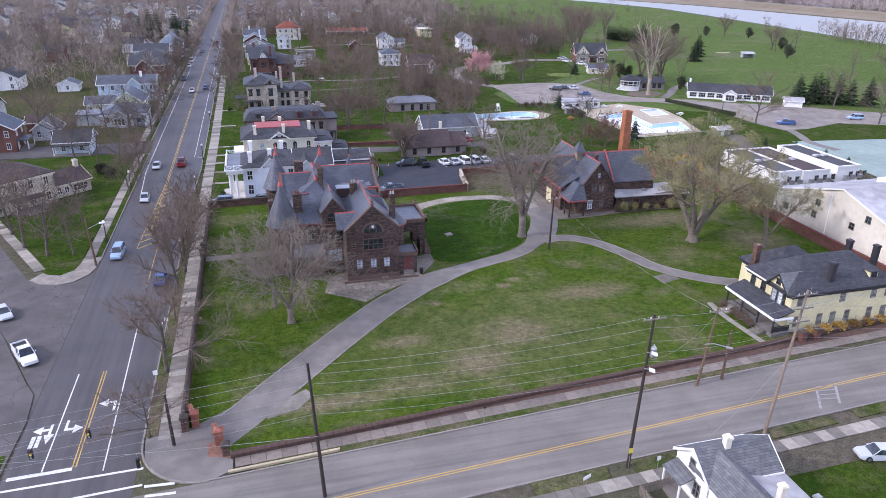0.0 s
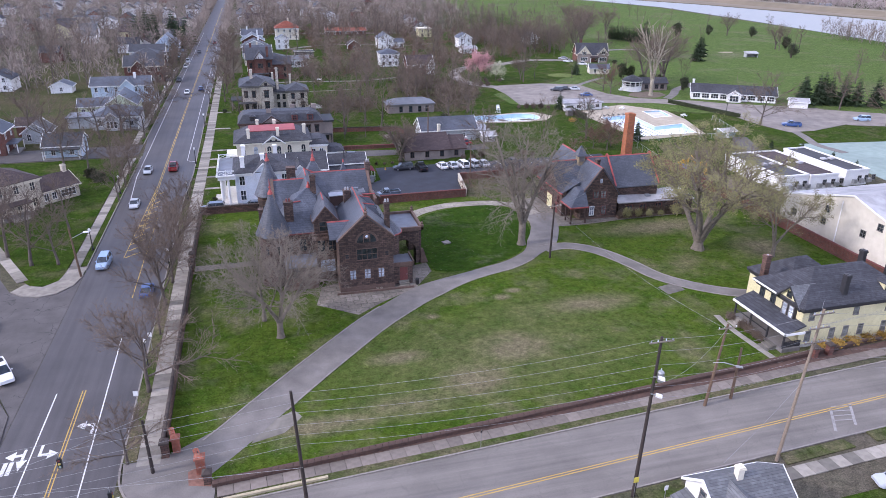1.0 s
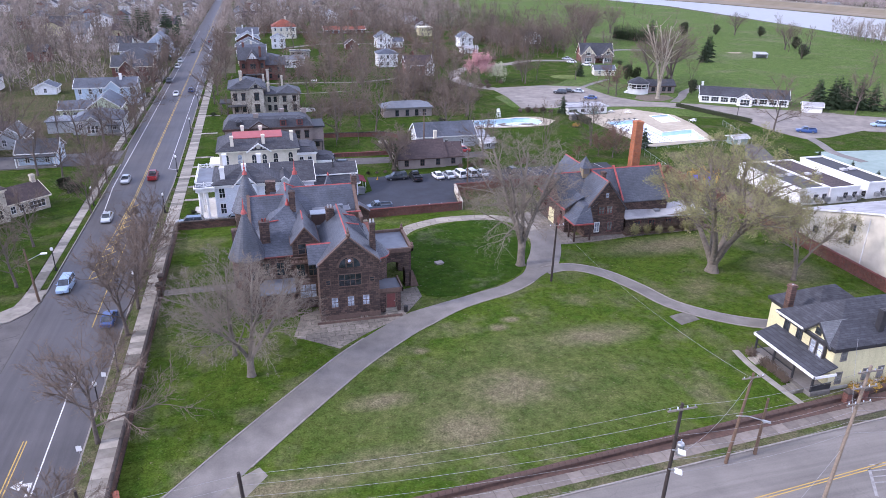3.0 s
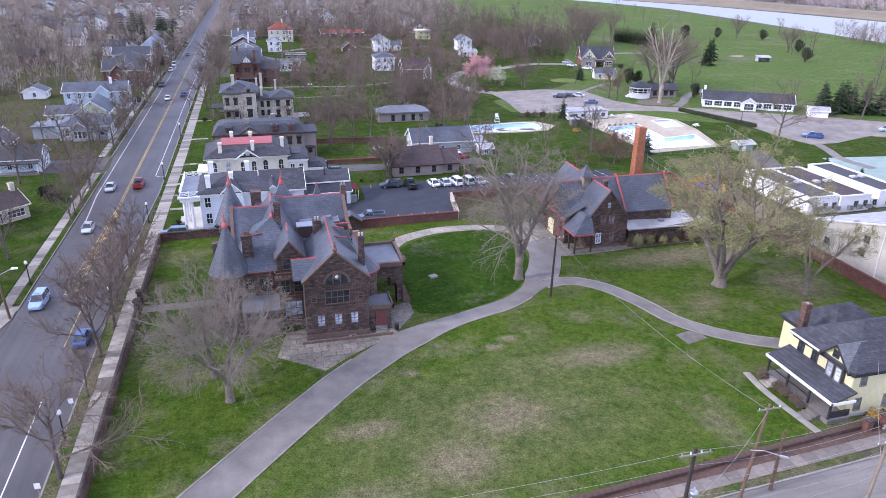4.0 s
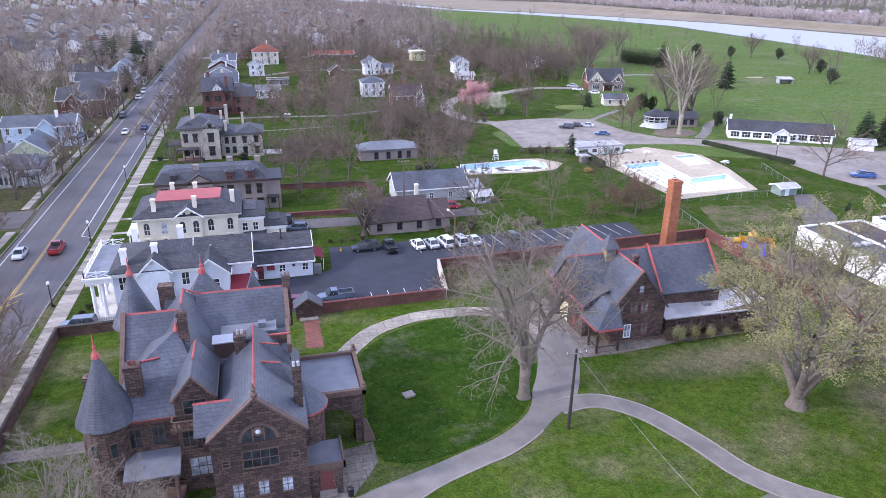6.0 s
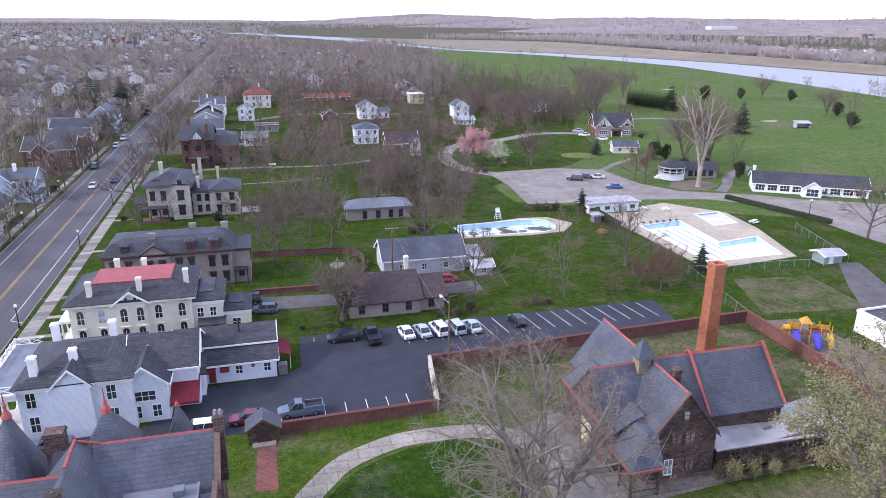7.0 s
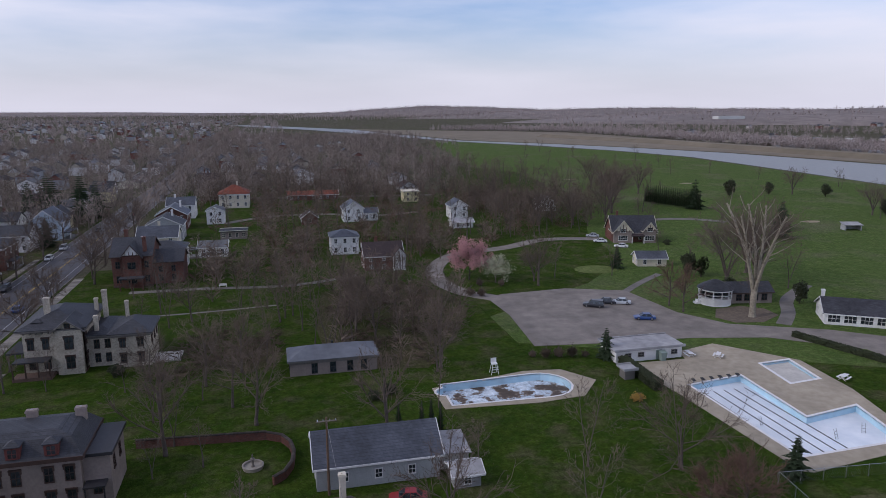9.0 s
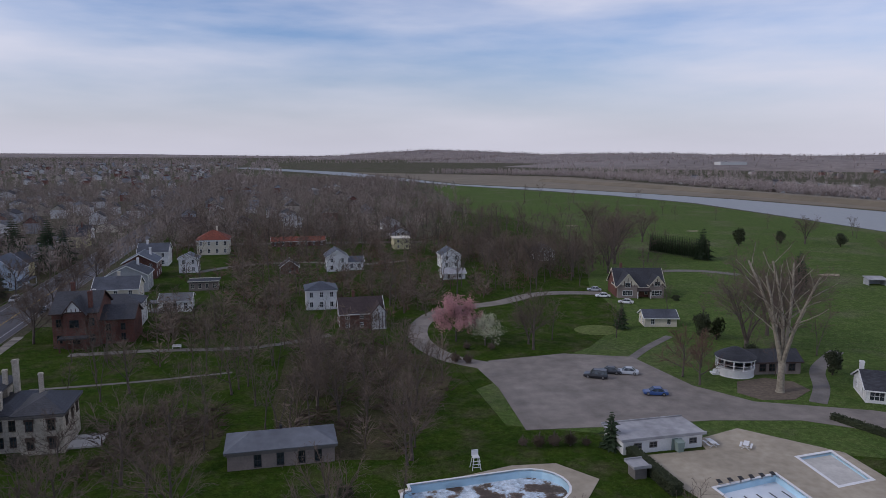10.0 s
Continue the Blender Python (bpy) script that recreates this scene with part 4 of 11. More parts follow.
# hills and far woods floor
def mound(name, cx, cy, rx, ry, h, rz=0.0, n=26):
    gg, c, s_ = G(), math.cos(radians(rz)), math.sin(radians(rz))
    vs = []
    for j in range(n + 1):
        for i in range(n + 1):
            u, v = 2 * i / n - 1, 2 * j / n - 1
            fall = max(0.0, (1 - u * u)) ** 1.1 * max(0.0, (1 - v * v)) ** 0.8
            z = h * fall * (0.86 + 0.22 * noise.noise((u * 3 + cx, v * 3, h))) + 0.5 - (2.0 if fall < 1e-6 else 0)
            vs.append((cx + u * rx * c - v * ry * s_, cy + u * rx * s_ + v * ry * c, z))
    fs = [[j * (n + 1) + i, j * (n + 1) + i + 1, (j + 1) * (n + 1) + i + 1, (j + 1) * (n + 1) + i] for j in range(n) for i in range(n)]
    gg.add(vs, fs)
    return structure(name, gg, M_hill, "low wooded hill beyond the river", "hill")


mound("hill_east", 2150, 1500, 1500, 620, 46, -38)
mound("hill_north_east", 1560, 2620, 950, 560, 40, -35)
mound("hill_north", 900, 3500, 700, 420, 46, -20)
mound("hill_west", -1800, 4100, 2200, 420, 24, 8)

# ---------------- house parts ----------------
WIN = {}
SIDE = {"s": 0, "e": 90, "n": 180, "w": -90}


def win_mesh(w, h, style):
    """Frame and pane of one window, in the plane y = 0, facing -y."""
    key = (w, h, style)
    if key in WIN:
        return WIN[key]
    f, t = G(), 0.09
    arch = "arch" in style
    # jambs, sill, head and glazing bars as one joined lattice
    bars = []
    if "mull" in style or w > 1.5:
        k = max(2, round(w / 0.8))
        bars = [-w / 2 + w * i / k for i in range(1, k)]
    elif w > 0.7:
        bars = [0.0]
    xs = [-w / 2 - t, -w / 2] + [x + s_ for x in bars for s_ in (-0.03, 0.03)] + [w / 2, w / 2 + t]
    zs = [-0.12, 0, h * 0.5 - 0.03, h * 0.5 + 0.03, h] + ([] if arch else [h + t])
    nx, nz = len(xs) - 1, len(zs) - 1
    def solid(a, b):
        return 0 <= a < nx and 0 <= b < nz and (a % 2 == 0 or b % 2 == 0)
    ids, vs, fs = {}, [], []
    def at(a, b, y):
        if (a, b, y) not in ids:
            ids[(a, b, y)] = len(vs)
            vs.append((xs[a], y - (0.05 if b < 2 and y < 0 else 0), zs[b]))
        return ids[(a, b, y)]
    for a in range(nx):
        for b in range(nz):
            if solid(a, b):
                fs.append([at(a, b, -0.07), at(a + 1, b, -0.07), at(a + 1, b + 1, -0.07), at(a, b + 1, -0.07)])
                for da, db, e0, e1 in ((-1, 0, (a, b + 1), (a, b)), (1, 0, (a + 1, b), (a + 1, b + 1)), (0, -1, (a, b), (a + 1, b)), (0, 1, (a + 1, b + 1), (a, b + 1))):
                    if not solid(a + da, b + db):
                        fs.append([at(*e1, -0.07), at(*e0, -0.07), at(*e0, 0.02), at(*e1, 0.02)])
    f.add(vs, fs)
    if arch:
        n = 8
        pts = [(w / 2 * math.cos(math.pi * i / n), h + w / 2 * math.sin(math.pi * i / n)) for i in range(n + 1)]
        out = [((w / 2 + t) * math.cos(math.pi * i / n), h + (w / 2 + t) * math.sin(math.pi * i / n)) for i in range(n + 1)]
        for i in range(n):
            ring = [pts[i], pts[i + 1], out[i + 1], out[i]]
            f.loft([[(x, -0.08, z) for x, z in ring], [(x, 0.02, z) for x, z in ring]])
    if "hood" in style:
        top = h + (w / 2 if arch else 0)
        f.box(-w / 2 - 0.22, w / 2 + 0.22, -0.22, 0.02, top + 0.1, top + 0.28)
        f.box(-w / 2 - 0.2, -w / 2 - 0.04, -0.16, 0.02, top - 0.35, top + 0.1)
        f.box(w / 2 + 0.04, w / 2 + 0.2, -0.16, 0.02, top - 0.35, top + 0.1)
    p = G()
    if arch:
        ring = [(-w / 2, 0), (w / 2, 0)] + [(w / 2 * math.cos(math.pi * i / 8), h + w / 2 * math.sin(math.pi * i / 8)) for i in range(9)]
        p.loft([[(x, -0.02, z) for x, z in ring], [(x, 0.03, z) for x, z in ring]])
    else:
        p.box(-w / 2, w / 2, -0.02, 0.03, 0, h)
    out = []
    for nm, gg in (("window", f), ("pane", p)):
        me = bpy.data.meshes.new(nm)
        me.from_pydata(gg.v, [], gg.f)
        out.append(me)
    WIN[key] = out
    return out


WCOPY = {}


def window(p, side, plane, u, z, w, h, mat, style="", pane=None):
    fm, pm = win_mesh(w, h, style)
    key = (w, h, style, mat.name, (pane or M_glass).name)
    if key not in WCOPY:
        a, b = fm.copy(), pm.copy()
        a.materials.append(mat)
        b.materials.append(pane or M_glass)
        WCOPY[key] = (a, b)
    a, b = WCOPY[key]
    x, y = (u, plane) if side in "sn" else (plane, u)
    fr = piece("window", a, p, pose(x, y, z, 0, 0, SIDE[side]))
    piece("pane", b, fr)
    return fr


def windows(p, side, plane, us, z, w, h, mat, style="", pane=None):
    for u in us:
        window(p, side, plane, u, z, w, h, mat, style, pane)


def spread(a, b, n):
    return [a + (b - a) * (i + 0.5) / n for i in range(n)]


def door(p, side, plane, u, z, w, h, mat, frame):
    g = G().box(-w / 2 - 0.1, -w / 2, -0.09, 0.02, 0, h + 0.1).box(w / 2, w / 2 + 0.1, -0.09, 0.02, 0, h + 0.1).box(-w / 2 - 0.1, w / 2 + 0.1, -0.1, 0.02, h, h + 0.14)
    x, y = (u, plane) if side in "sn" else (plane, u)
    fr = part("door_frame", g, frame, p)
    fr.matrix_local = pose(x, y, z, 0, 0, SIDE[side])
    d = G().box(-w / 2, w / 2, -0.05, 0.02, 0, h)
    for zz in (0.15, h * 0.55):
        d.box(-w / 2 + 0.12, -0.06, -0.07, -0.05, zz, zz + h * 0.33).box(0.06, w / 2 - 0.12, -0.07, -0.05, zz, zz + h * 0.33)
    part("door", d, mat, fr)
    part("door_knob", G().cyl(w / 2 - 0.1, -0.09, h * 0.45, h * 0.45 + 0.07, 0.035, n=6), M_metal, fr)


def walls(p, x0, x1, y0, y1, z0, z1, mat, name="wall", base=None):
    ob = part(name, G().box(x0, x1, y0, y1, z0, z1), mat, p)
    if base:
        part("foundation", G().box(x0 - 0.08, x1 + 0.08, y0 - 0.08, y1 + 0.08, -0.1, z0 + 0.55), base, p)
    return ob


def gable(p, x0, x1, y0, y1, z, h, axis, mat, wall, ov=0.4, th=0.14, trim=None, ridge=None, name="roof"):
    """A saddle roof with its gable triangles; axis: the way the ridge runs."""
    if axis == "x":
        half, mid = (y1 - y0) / 2, (y0 + y1) / 2
        def P(u, v, w_):
            return (u, v, w_)
        a0, a1, b0 = x0, x1, y0
    else:
        half, mid = (x1 - x0) / 2, (x0 + x1) / 2
        def P(u, v, w_):
            return (v, u, w_)
        a0, a1, b0 = y0, y1, x0
    zr, ze, e = z + h, z - ov * h / half, half + ov
    if wall is not None:
        tri = [(mid - half, z - 0.01), (mid + half, z - 0.01), (mid, zr - 0.02)]
        part("gable", G().loft([[P(a0, v, w_) for v, w_ in tri], [P(a1, v, w_) for v, w_ in tri]]), wall, p)
    prof = [(mid - e, ze), (mid, zr), (mid + e, ze), (mid + e, ze + th), (mid, zr + th), (mid - e, ze + th)]
    g = G()
    for s0, s1 in ((0, 1), (1, 2)):
        q = [prof[s0], prof[s1], (prof[s1][0], prof[s1][1] + th), (prof[s0][0], prof[s0][1] + th)]
        g.loft([[P(a0 - ov, v, w_) for v, w_ in q], [P(a1 + ov, v, w_) for v, w_ in q]])
    part(name, g, mat, p)
    if trim:
        for a in (a0 - ov, a1 + ov):
            g = G()
            for s0, s1 in ((0, 1), (1, 2)):
                q = [(prof[s0][0], prof[s0][1] - 0.12), (prof[s1][0], prof[s1][1] - 0.12), (prof[s1][0], prof[s1][1] + th + 0.02), (prof[s0][0], prof[s0][1] + th + 0.02)]
                g.loft([[P(a - 0.05, v, w_) for v, w_ in q], [P(a + 0.05, v, w_) for v, w_ in q]])
            part("bargeboard", g, trim, p)
        for v in (mid - e, mid + e):
            q = [(v - 0.08, ze - 0.1), (v + 0.08, ze - 0.1), (v + 0.08, ze + th), (v - 0.08, ze + th)]
            part("gutter", G().loft([[P(a0 - ov + 0.06, w1, w2) for w1, w2 in q], [P(a1 + ov - 0.06, w1, w2) for w1, w2 in q]]), trim, p)
    if ridge:
        q = [(mid - 0.11, zr + th - 0.1), (mid + 0.11, zr + th - 0.1), (mid, zr + th + 0.1)]
        part("ridge", G().loft([[P(a0 - ov - 0.05, v, w_) for v, w_ in q], [P(a1 + ov + 0.05, v, w_) for v, w_ in q]]), ridge, p)


def hip(p, x0, x1, y0, y1, z, h, mat, ov=0.5, deck=None, trim=None, name="roof", inset=None, dh=0.0):
    """A hipped roof; inset: how far the ridge or deck lies in from the walls."""
    X0, X1, Y0, Y1 = x0 - ov, x1 + ov, y0 - ov, y1 + ov
    m = min(X1 - X0, Y1 - Y0) / 2
    i = m - 0.05 if inset is None else inset
    r = [(X0 + i, Y0 + i), (X1 - i, Y0 + i), (X1 - i, Y1 - i), (X0 + i, Y1 - i)]
    b = [(X0, Y0), (X1, Y0), (X1, Y1), (X0, Y1)]
    part(name, G().loft([[(x, y, z) for x, y in b], [(x, y, z + 0.12) for x, y in b], [(x, y, z + h) for x, y in r]]), mat, p)
    if deck is not None and inset is not None:
        part("deck", G().box(X0 + i - 0.1, X1 - i + 0.1, Y0 + i - 0.1, Y1 - i + 0.1, z + h - 0.02, z + h + 0.12 + dh), deck, p)
    if trim:
        part("cornice", G().box(X0 + 0.06, X1 - 0.06, Y0 + 0.06, Y1 - 0.06, z - 0.28, z - 0.004).box(x0 - 0.12, x1 + 0.12, y0 - 0.12, y1 + 0.12, z - 0.62, z - 0.28), trim, p)


def chimney(p, x, y, z0, z1, w, d, mat, cap=None, pots=0):
    ob = part("chimney", G().box(x - w / 2, x + w / 2, y - d / 2, y + d / 2, z0, z1 - 0.3).box(x - w / 2 - 0.08, x + w / 2 + 0.08, y - d / 2 - 0.08, y + d / 2 + 0.08, z1 - 0.3, z1 - 0.12).box(x - w / 2 - 0.02, x + w / 2 + 0.02, y - d / 2 - 0.02, y + d / 2 + 0.02, z1 - 0.12, z1), mat, p)
    g = G()
    for k in range(max(1, pots)):
        g.cyl(x + (k - (max(1, pots) - 1) / 2) * 0.4, y, z1 - 0.02, z1 + (0.45 if pots else 0.06), 0.15, 0.13, 8)
    part("chimney_pot" if pots else "flue", g, cap or mat, ob)


def hip_dormer(p, x, y, z, w, d, h, mat, roofm, side, glass=None, frame=None):
    g = G().box(x - w / 2, x + w / 2, y - d / 2, y + d / 2, z, z + h)
    part("dormer", g, mat, p)
    b = [(x - w / 2 - 0.15, y - d / 2 - 0.15), (x + w / 2 + 0.15, y - d / 2 - 0.15), (x + w / 2 + 0.15, y + d / 2 + 0.15), (x - w / 2 - 0.15, y + d / 2 + 0.15)]
    r = [(x - 0.1, y - 0.1), (x + 0.1, y - 0.1), (x + 0.1, y + 0.1), (x - 0.1, y + 0.1)]
    part("dormer_roof", G().loft([[(a, c, z + h) for a, c in b], [(a, c, z + h + 0.1) for a, c in b], [(a, c, z + h + 0.6) for a, c in r]]), roofm, p)
    plane = {"s": y - d / 2, "n": y + d / 2, "w": x - w / 2, "e": x + w / 2}[side]
    window(p, side, plane, x if side in "sn" else y, z + 0.15, w * 0.6, h * 0.75, frame or mat)


def house(name, x, y, label, rz=0.0, category="house"):
    return thing(name, x, y, 0, rz, label, category)


# ---------------- the stone mansion ----------------
def turret(p, x, y, r, z_eave, z_top, drum, roofm):
    part("turret", G().lathe(x, y, [(r * 0.97, -0.1), (r, 0.6), (r * 0.93, 0.7), (r * 0.93, z_eave - 0.5), (r * 1.04, z_eave - 0.3), (r * 1.04, z_eave)], 20), drum, p)
    prof = [(r * 1.14, z_eave)]
    for k in range(1, 9):
        t = k / 8
        prof.append((r * 1.14 * (1 - t) ** 1.08 + 0.2 * t, z_eave + (z_top - z_eave) * t))
    part("turret_roof", G().lathe(x, y, prof, 24), roofm, p)
    part("finial", G().lathe(x, y, [(0.42, z_top - 0.25), (0.36, z_top), (0.16, z_top + 0.35), (0.1, z_top + 0.6), (0.17, z_top + 0.8), (0.07, z_top + 1.0), (0.05, z_top + 1.7), (0.015, z_top + 2.1)], 10), M_ridge, p, "red terracotta finial")
    for k in range(5):
        a = radians(150 + 45 * k)
        ww = part("window", G().box(-0.32, 0.32, -0.06, 0.05, 0, 1.5).box(-0.42, 0.42, -0.14, 0.05, -0.15, 0), M_stone_trim, p)
        ww.matrix_local = Matrix.Translation((x + r * 0.93 * math.cos(a), y + r * 0.93 * math.sin(a), z_eave - 3.0)) @ pose(0, 0, 0, 0, 0, math.degrees(a) + 90)
        part("pane", G().box(-0.25, 0.25, -0.08, -0.05, 0.08, 1.42), M_glass, ww)


def mansion():
    p = house("stone_mansion", 0, 0, "rambling brown sandstone mansion with slate roofs and turrets", category="mansion")
    # south gable wing
    walls(p, 9.1, 17.2, 90.3, 103, 0, 8.62, M_stone)
    part("foundation", G().box(9.0, 17.3, 90.2, 103, -0.1, 0.9), M_stone_trim, p)
    gable(p, 9.1, 17.2, 90.3, 103.8, 8.6, 3.5, "y", M_slate, M_stone, 0.3, 0.16, ridge=M_ridge)
    part("gable_coping", G().slab([(8.9, 89.9, 8.65), (8.9, 90.5, 8.65), (13.15, 90.5, 12.5), (13.15, 89.9, 12.5)], -0.16).slab([(17.4, 90.5, 8.65), (17.4, 89.9, 8.65), (13.15, 89.9, 12.5), (13.15, 90.5, 12.5)], -0.16), M_stone_trim, p)
    part("finial", G().lathe(13.15, 90.25, [(0.26, 12.4), (0.34, 12.7), (0.14, 12.9), (0.26, 13.15), (0.1, 13.3), (0.05, 13.7)], 8), M_stone_trim, p)
    # grouped arched window in the gable
    window(p, "s", 90.3, 13.2, 5.2, 3.0, 1.7, M_stone_trim, "mull")
    part("window_arch", G().loft([[(13.2 + 1.75 * math.cos(math.pi * i / 14), 90.3 - 0.12, 8.0 + 1.75 * math.sin(math.pi * i / 14)) for i in range(15)], [(13.2 + 1.75 * math.cos(math.pi * i / 14), 90.35, 8.0 + 1.75 * math.sin(math.pi * i / 14)) for i in range(15)]]), M_stone_trim, p)
    aw = part("window", G().loft([[(13.2 + 1.45 * math.cos(math.pi * i / 14), 90.3 - 0.15, 8.0 + 1.45 * math.sin(math.pi * i / 14)) for i in range(15)], [(13.2 + 1.45 * math.cos(math.pi * i / 14), 90.3, 8.0 + 1.45 * math.sin(math.pi * i / 14)) for i in range(15)]]), M_glass, p)
    for xx in (12.66, 13.62):
        part("mullion", G().box(xx, xx + 0.12, 90.1, 90.3, 8.0, 9.3), M_stone_trim, aw)
    part("roundel", G().tube((13.2, 90.2, 9.0), (13.2, 90.02, 9.0), 0.45, n=14, caps=True), M_stone_trim, aw)
    part("roundel_pane", G().tube((13.2, 90.1, 9.0), (13.2, 89.99, 9.0), 0.22, n=12, caps=True), M_glasspale, aw)
    windows(p, "s", 90.3, (11.0, 13.2, 15.3), 2.1, 0.85, 1.45, M_stone_trim, "", M_glasspale)
    windows(p, "s", 90.3, (11.0, 13.2, 15.3), 0.2, 0.8, 0.45, M_stone_trim)
    windows(p, "s", 90.3, (10.2, 16.2), 5.6, 0.5, 0.6, M_stone_trim)
    windows(p, "e", 17.2, (96.5, 99.5), 5.2, 0.9, 1.9, M_stone_trim)
    for yy in (100.9, 97.2):    # hipped slate dormers with red ridges on the east slope
        part("dormer", G().loft([[(13.5, yy - 1.5, 9.6), (17.1, yy - 1.5, 8.6), (17.1, yy + 1.5, 8.6), (13.5, yy + 1.5, 9.6)], [(13.4, yy - 0.06, 11.75), (15.5, yy - 0.06, 11.3), (15.5, yy + 0.06, 11.3), (13.4, yy + 0.06, 11.75)]]), M_slate, p)
        part("dormer_ridge", G().tube((13.35, yy, 11.8), (15.55, yy, 11.34), 0.1, n=6, caps=True), M_ridge, p)
        part("dormer_pane", G().box(16.5, 16.6, yy - 0.45, yy + 0.45, 9.0, 9.6), M_glass, p)
    # cross roof joining the south wing to the stone dormer
    gable(p, 8.0, 12.6, 91.2, 95.6, 8.55, 1.75, "x", M_slate, M_stone, 0.2, 0.14, ridge=M_ridge)
    # main block
    walls(p, 0.6, 10.5, 95.6, 113, 0, 8.4, M_stone)
    part("foundation", G().box(0.45, 10.6, 95.45, 113.1, -0.1, 1.0), M_stone_trim, p)
    walls(p, 9.0, 16.6, 102, 116, 0, 9.9, M_stone)
    # west range
    gable(p, 0.7, 6.0, 101.6, 113.0, 8.4, 4.7, "x", M_slate, M_stone, 0.3, 0.16, ridge=M_ridge)
    for yy, sy in ((101.4, 1), (113.2, -1)):
        part("gable_coping", G().slab([(0.25, yy, 8.5), (0.7, yy, 8.5), (0.7, 107.3, 13.45), (0.25, 107.3, 13.45)][::sy], -0.18 if sy > 0 else 0.18), M_stone_trim, p)
    # north-east range
    gable(p, 7.4, 16.6, 107.2, 116.0, 9.9, 2.85, "x", M_slate, M_stone, 0.25, 0.16, ridge=M_ridge)
    part("gable_coping", G().slab([(16.5, 107.0, 10.0), (17.0, 107.0, 10.0), (17.0, 111.6, 13.0), (16.5, 111.6, 13.0)], -0.16).slab([(16.5, 111.6, 13.0), (17.0, 111.6, 13.0), (17.0, 116.2, 10.0), (16.5, 116.2, 10.0)], -0.16), M_stone_trim, p)
    # long central roof, hipped to the south
    part("central_roof", G().loft([[(2.0, 98.4, 8.4), (10.1, 98.4, 8.4), (10.1, 113.4, 8.6), (2.0, 113.4, 8.6)], [(5.9, 102.8, 13.35), (6.1, 102.8, 13.35), (6.1, 111.0, 13.75), (5.9, 111.0, 13.75)]]), M_slate, p)
    part("ridge", G().tube((6.0, 107.6, 13.7), (6.0, 111.1, 13.86), 0.12, n=6, caps=True), M_ridge, p)
    part("hip_finial", G().lathe(6.0, 102.8, [(0.4, 13.1), (0.3, 13.4), (0.14, 13.7), (0.2, 13.85), (0.03, 14.1)], 8), M_ridge, p)
    part("valley_flashing", G().tube((6.1, 111.0, 13.8), (7.6, 111.6, 12.95), 0.1, n=6, caps=True), M_ridge, p)
    # south-west hipped front
    part("front_roof", G().loft([[(0.3, 95.2, 8.35), (9.2, 95.2, 8.35), (9.2, 104, 8.35), (0.3, 104, 8.35)], [(3.0, 99.8, 11.7), (4.4, 100.2, 11.7), (6.0, 102.8, 13.3), (3.4, 103.6, 11.8)]]), M_slate, p)
    part("eaves_gutter", G().box(0.2, 6.0, 95.05, 95.25, 8.15, 8.34), M_redtrim, p)
    part("ridge", G().tube((2.9, 99.8, 11.76), (4.5, 100.2, 11.76), 0.11, n=6, caps=True), M_ridge, p)
    # stone dormer over the balcony
    walls(p, 6.0, 9.5, 94.8, 98, 0, 10.3, M_stone, "dormer_bay")
    gable(p, 6.0, 9.5, 94.8, 101.5, 10.3, 2.15, "y", M_slate, M_stone, 0.22, 0.14, trim=M_stone_trim)
    part("ridge", G().tube((7.75, 97.6, 12.66), (7.75, 101.0, 12.66), 0.1, n=6, caps=True), M_ridge, p)
    window(p, "s", 94.8, 7.75, 8.6, 1.9, 1.4, M_stone_trim, "mull")
    part("balcony", G().box(5.6, 9.9, 93.9, 94.9, 7.4, 7.65), M_stone_trim, p)
    part("balustrade", G().box(5.6, 9.9, 93.9, 94.05, 8.3, 8.45).box(5.6, 5.75, 93.9, 94.9, 8.3, 8.45), M_stone_trim, p)
    for kk in range(12):
        part("baluster", G().cyl(5.75 + 0.36 * kk, 93.98, 7.6, 8.32, 0.07, n=6), M_stone_trim, p)
    windows(p, "s", 94.8, (6.9, 8.6), 5.2, 1.1, 1.8, M_stone_trim, "", M_glass)
    window(p, "s", 94.8, 7.75, 1.8, 2.2, 2.0, M_stone_trim, "mull", M_glasspale)
    # west porch
    part("porch_roof", G().slab([(1.2, 92.6, 3.9), (6.0, 92.6, 3.9), (6.0, 95.6, 4.7), (1.2, 95.6, 4.7)], 0.2), M_lead, p)
    part("porch_floor", G().box(1.2, 6.0, 92.6, 95.6, -0.1, 0.8), M_stone_trim, p)
    for xx in (1.5, 3.5, 5.6):
        part("porch_pillar", G().cyl(xx, 92.9, 0.8, 3.7, 0.22, 0.2, 10).box(xx - 0.28, xx + 0.28, 92.62, 93.18, 3.5, 3.75), M_stone_trim, p)
    windows(p, "s", 95.6, (2.2, 4.2), 5.3, 1.0, 1.9, M_stone_trim)
    window(p, "s", 95.6, 3.2, 1.4, 1.3, 2.0, M_stone_trim, "arch")
    windows(p, "w", 0.6, (100.5, 103.5, 107, 110), 5.2, 1.0, 1.9, M_stone_trim)
    windows(p, "w", 0.6, (100.5, 107, 110), 1.6, 1.1, 2.1, M_stone_trim)
    door(p, "w", 0.6, 103.6, 0.9, 1.4, 2.4, M_browntrim, M_stone_trim)
    part("steps", G().box(-1.4, 0.6, 102.6, 104.6, -0.1, 0.3).box(-0.7, 0.6, 102.6, 104.6, 0.3, 0.6).box(-0.1, 0.6, 102.6, 104.6, 0.6, 0.9), M_stone_trim, p)
    turret(p, 0.0, 96.6, 2.35, 8.3, 14.7, M_stone, M_slate)
    turret(p, 0.1, 115.0, 2.3, 8.6, 14.7, M_stone, M_slate)
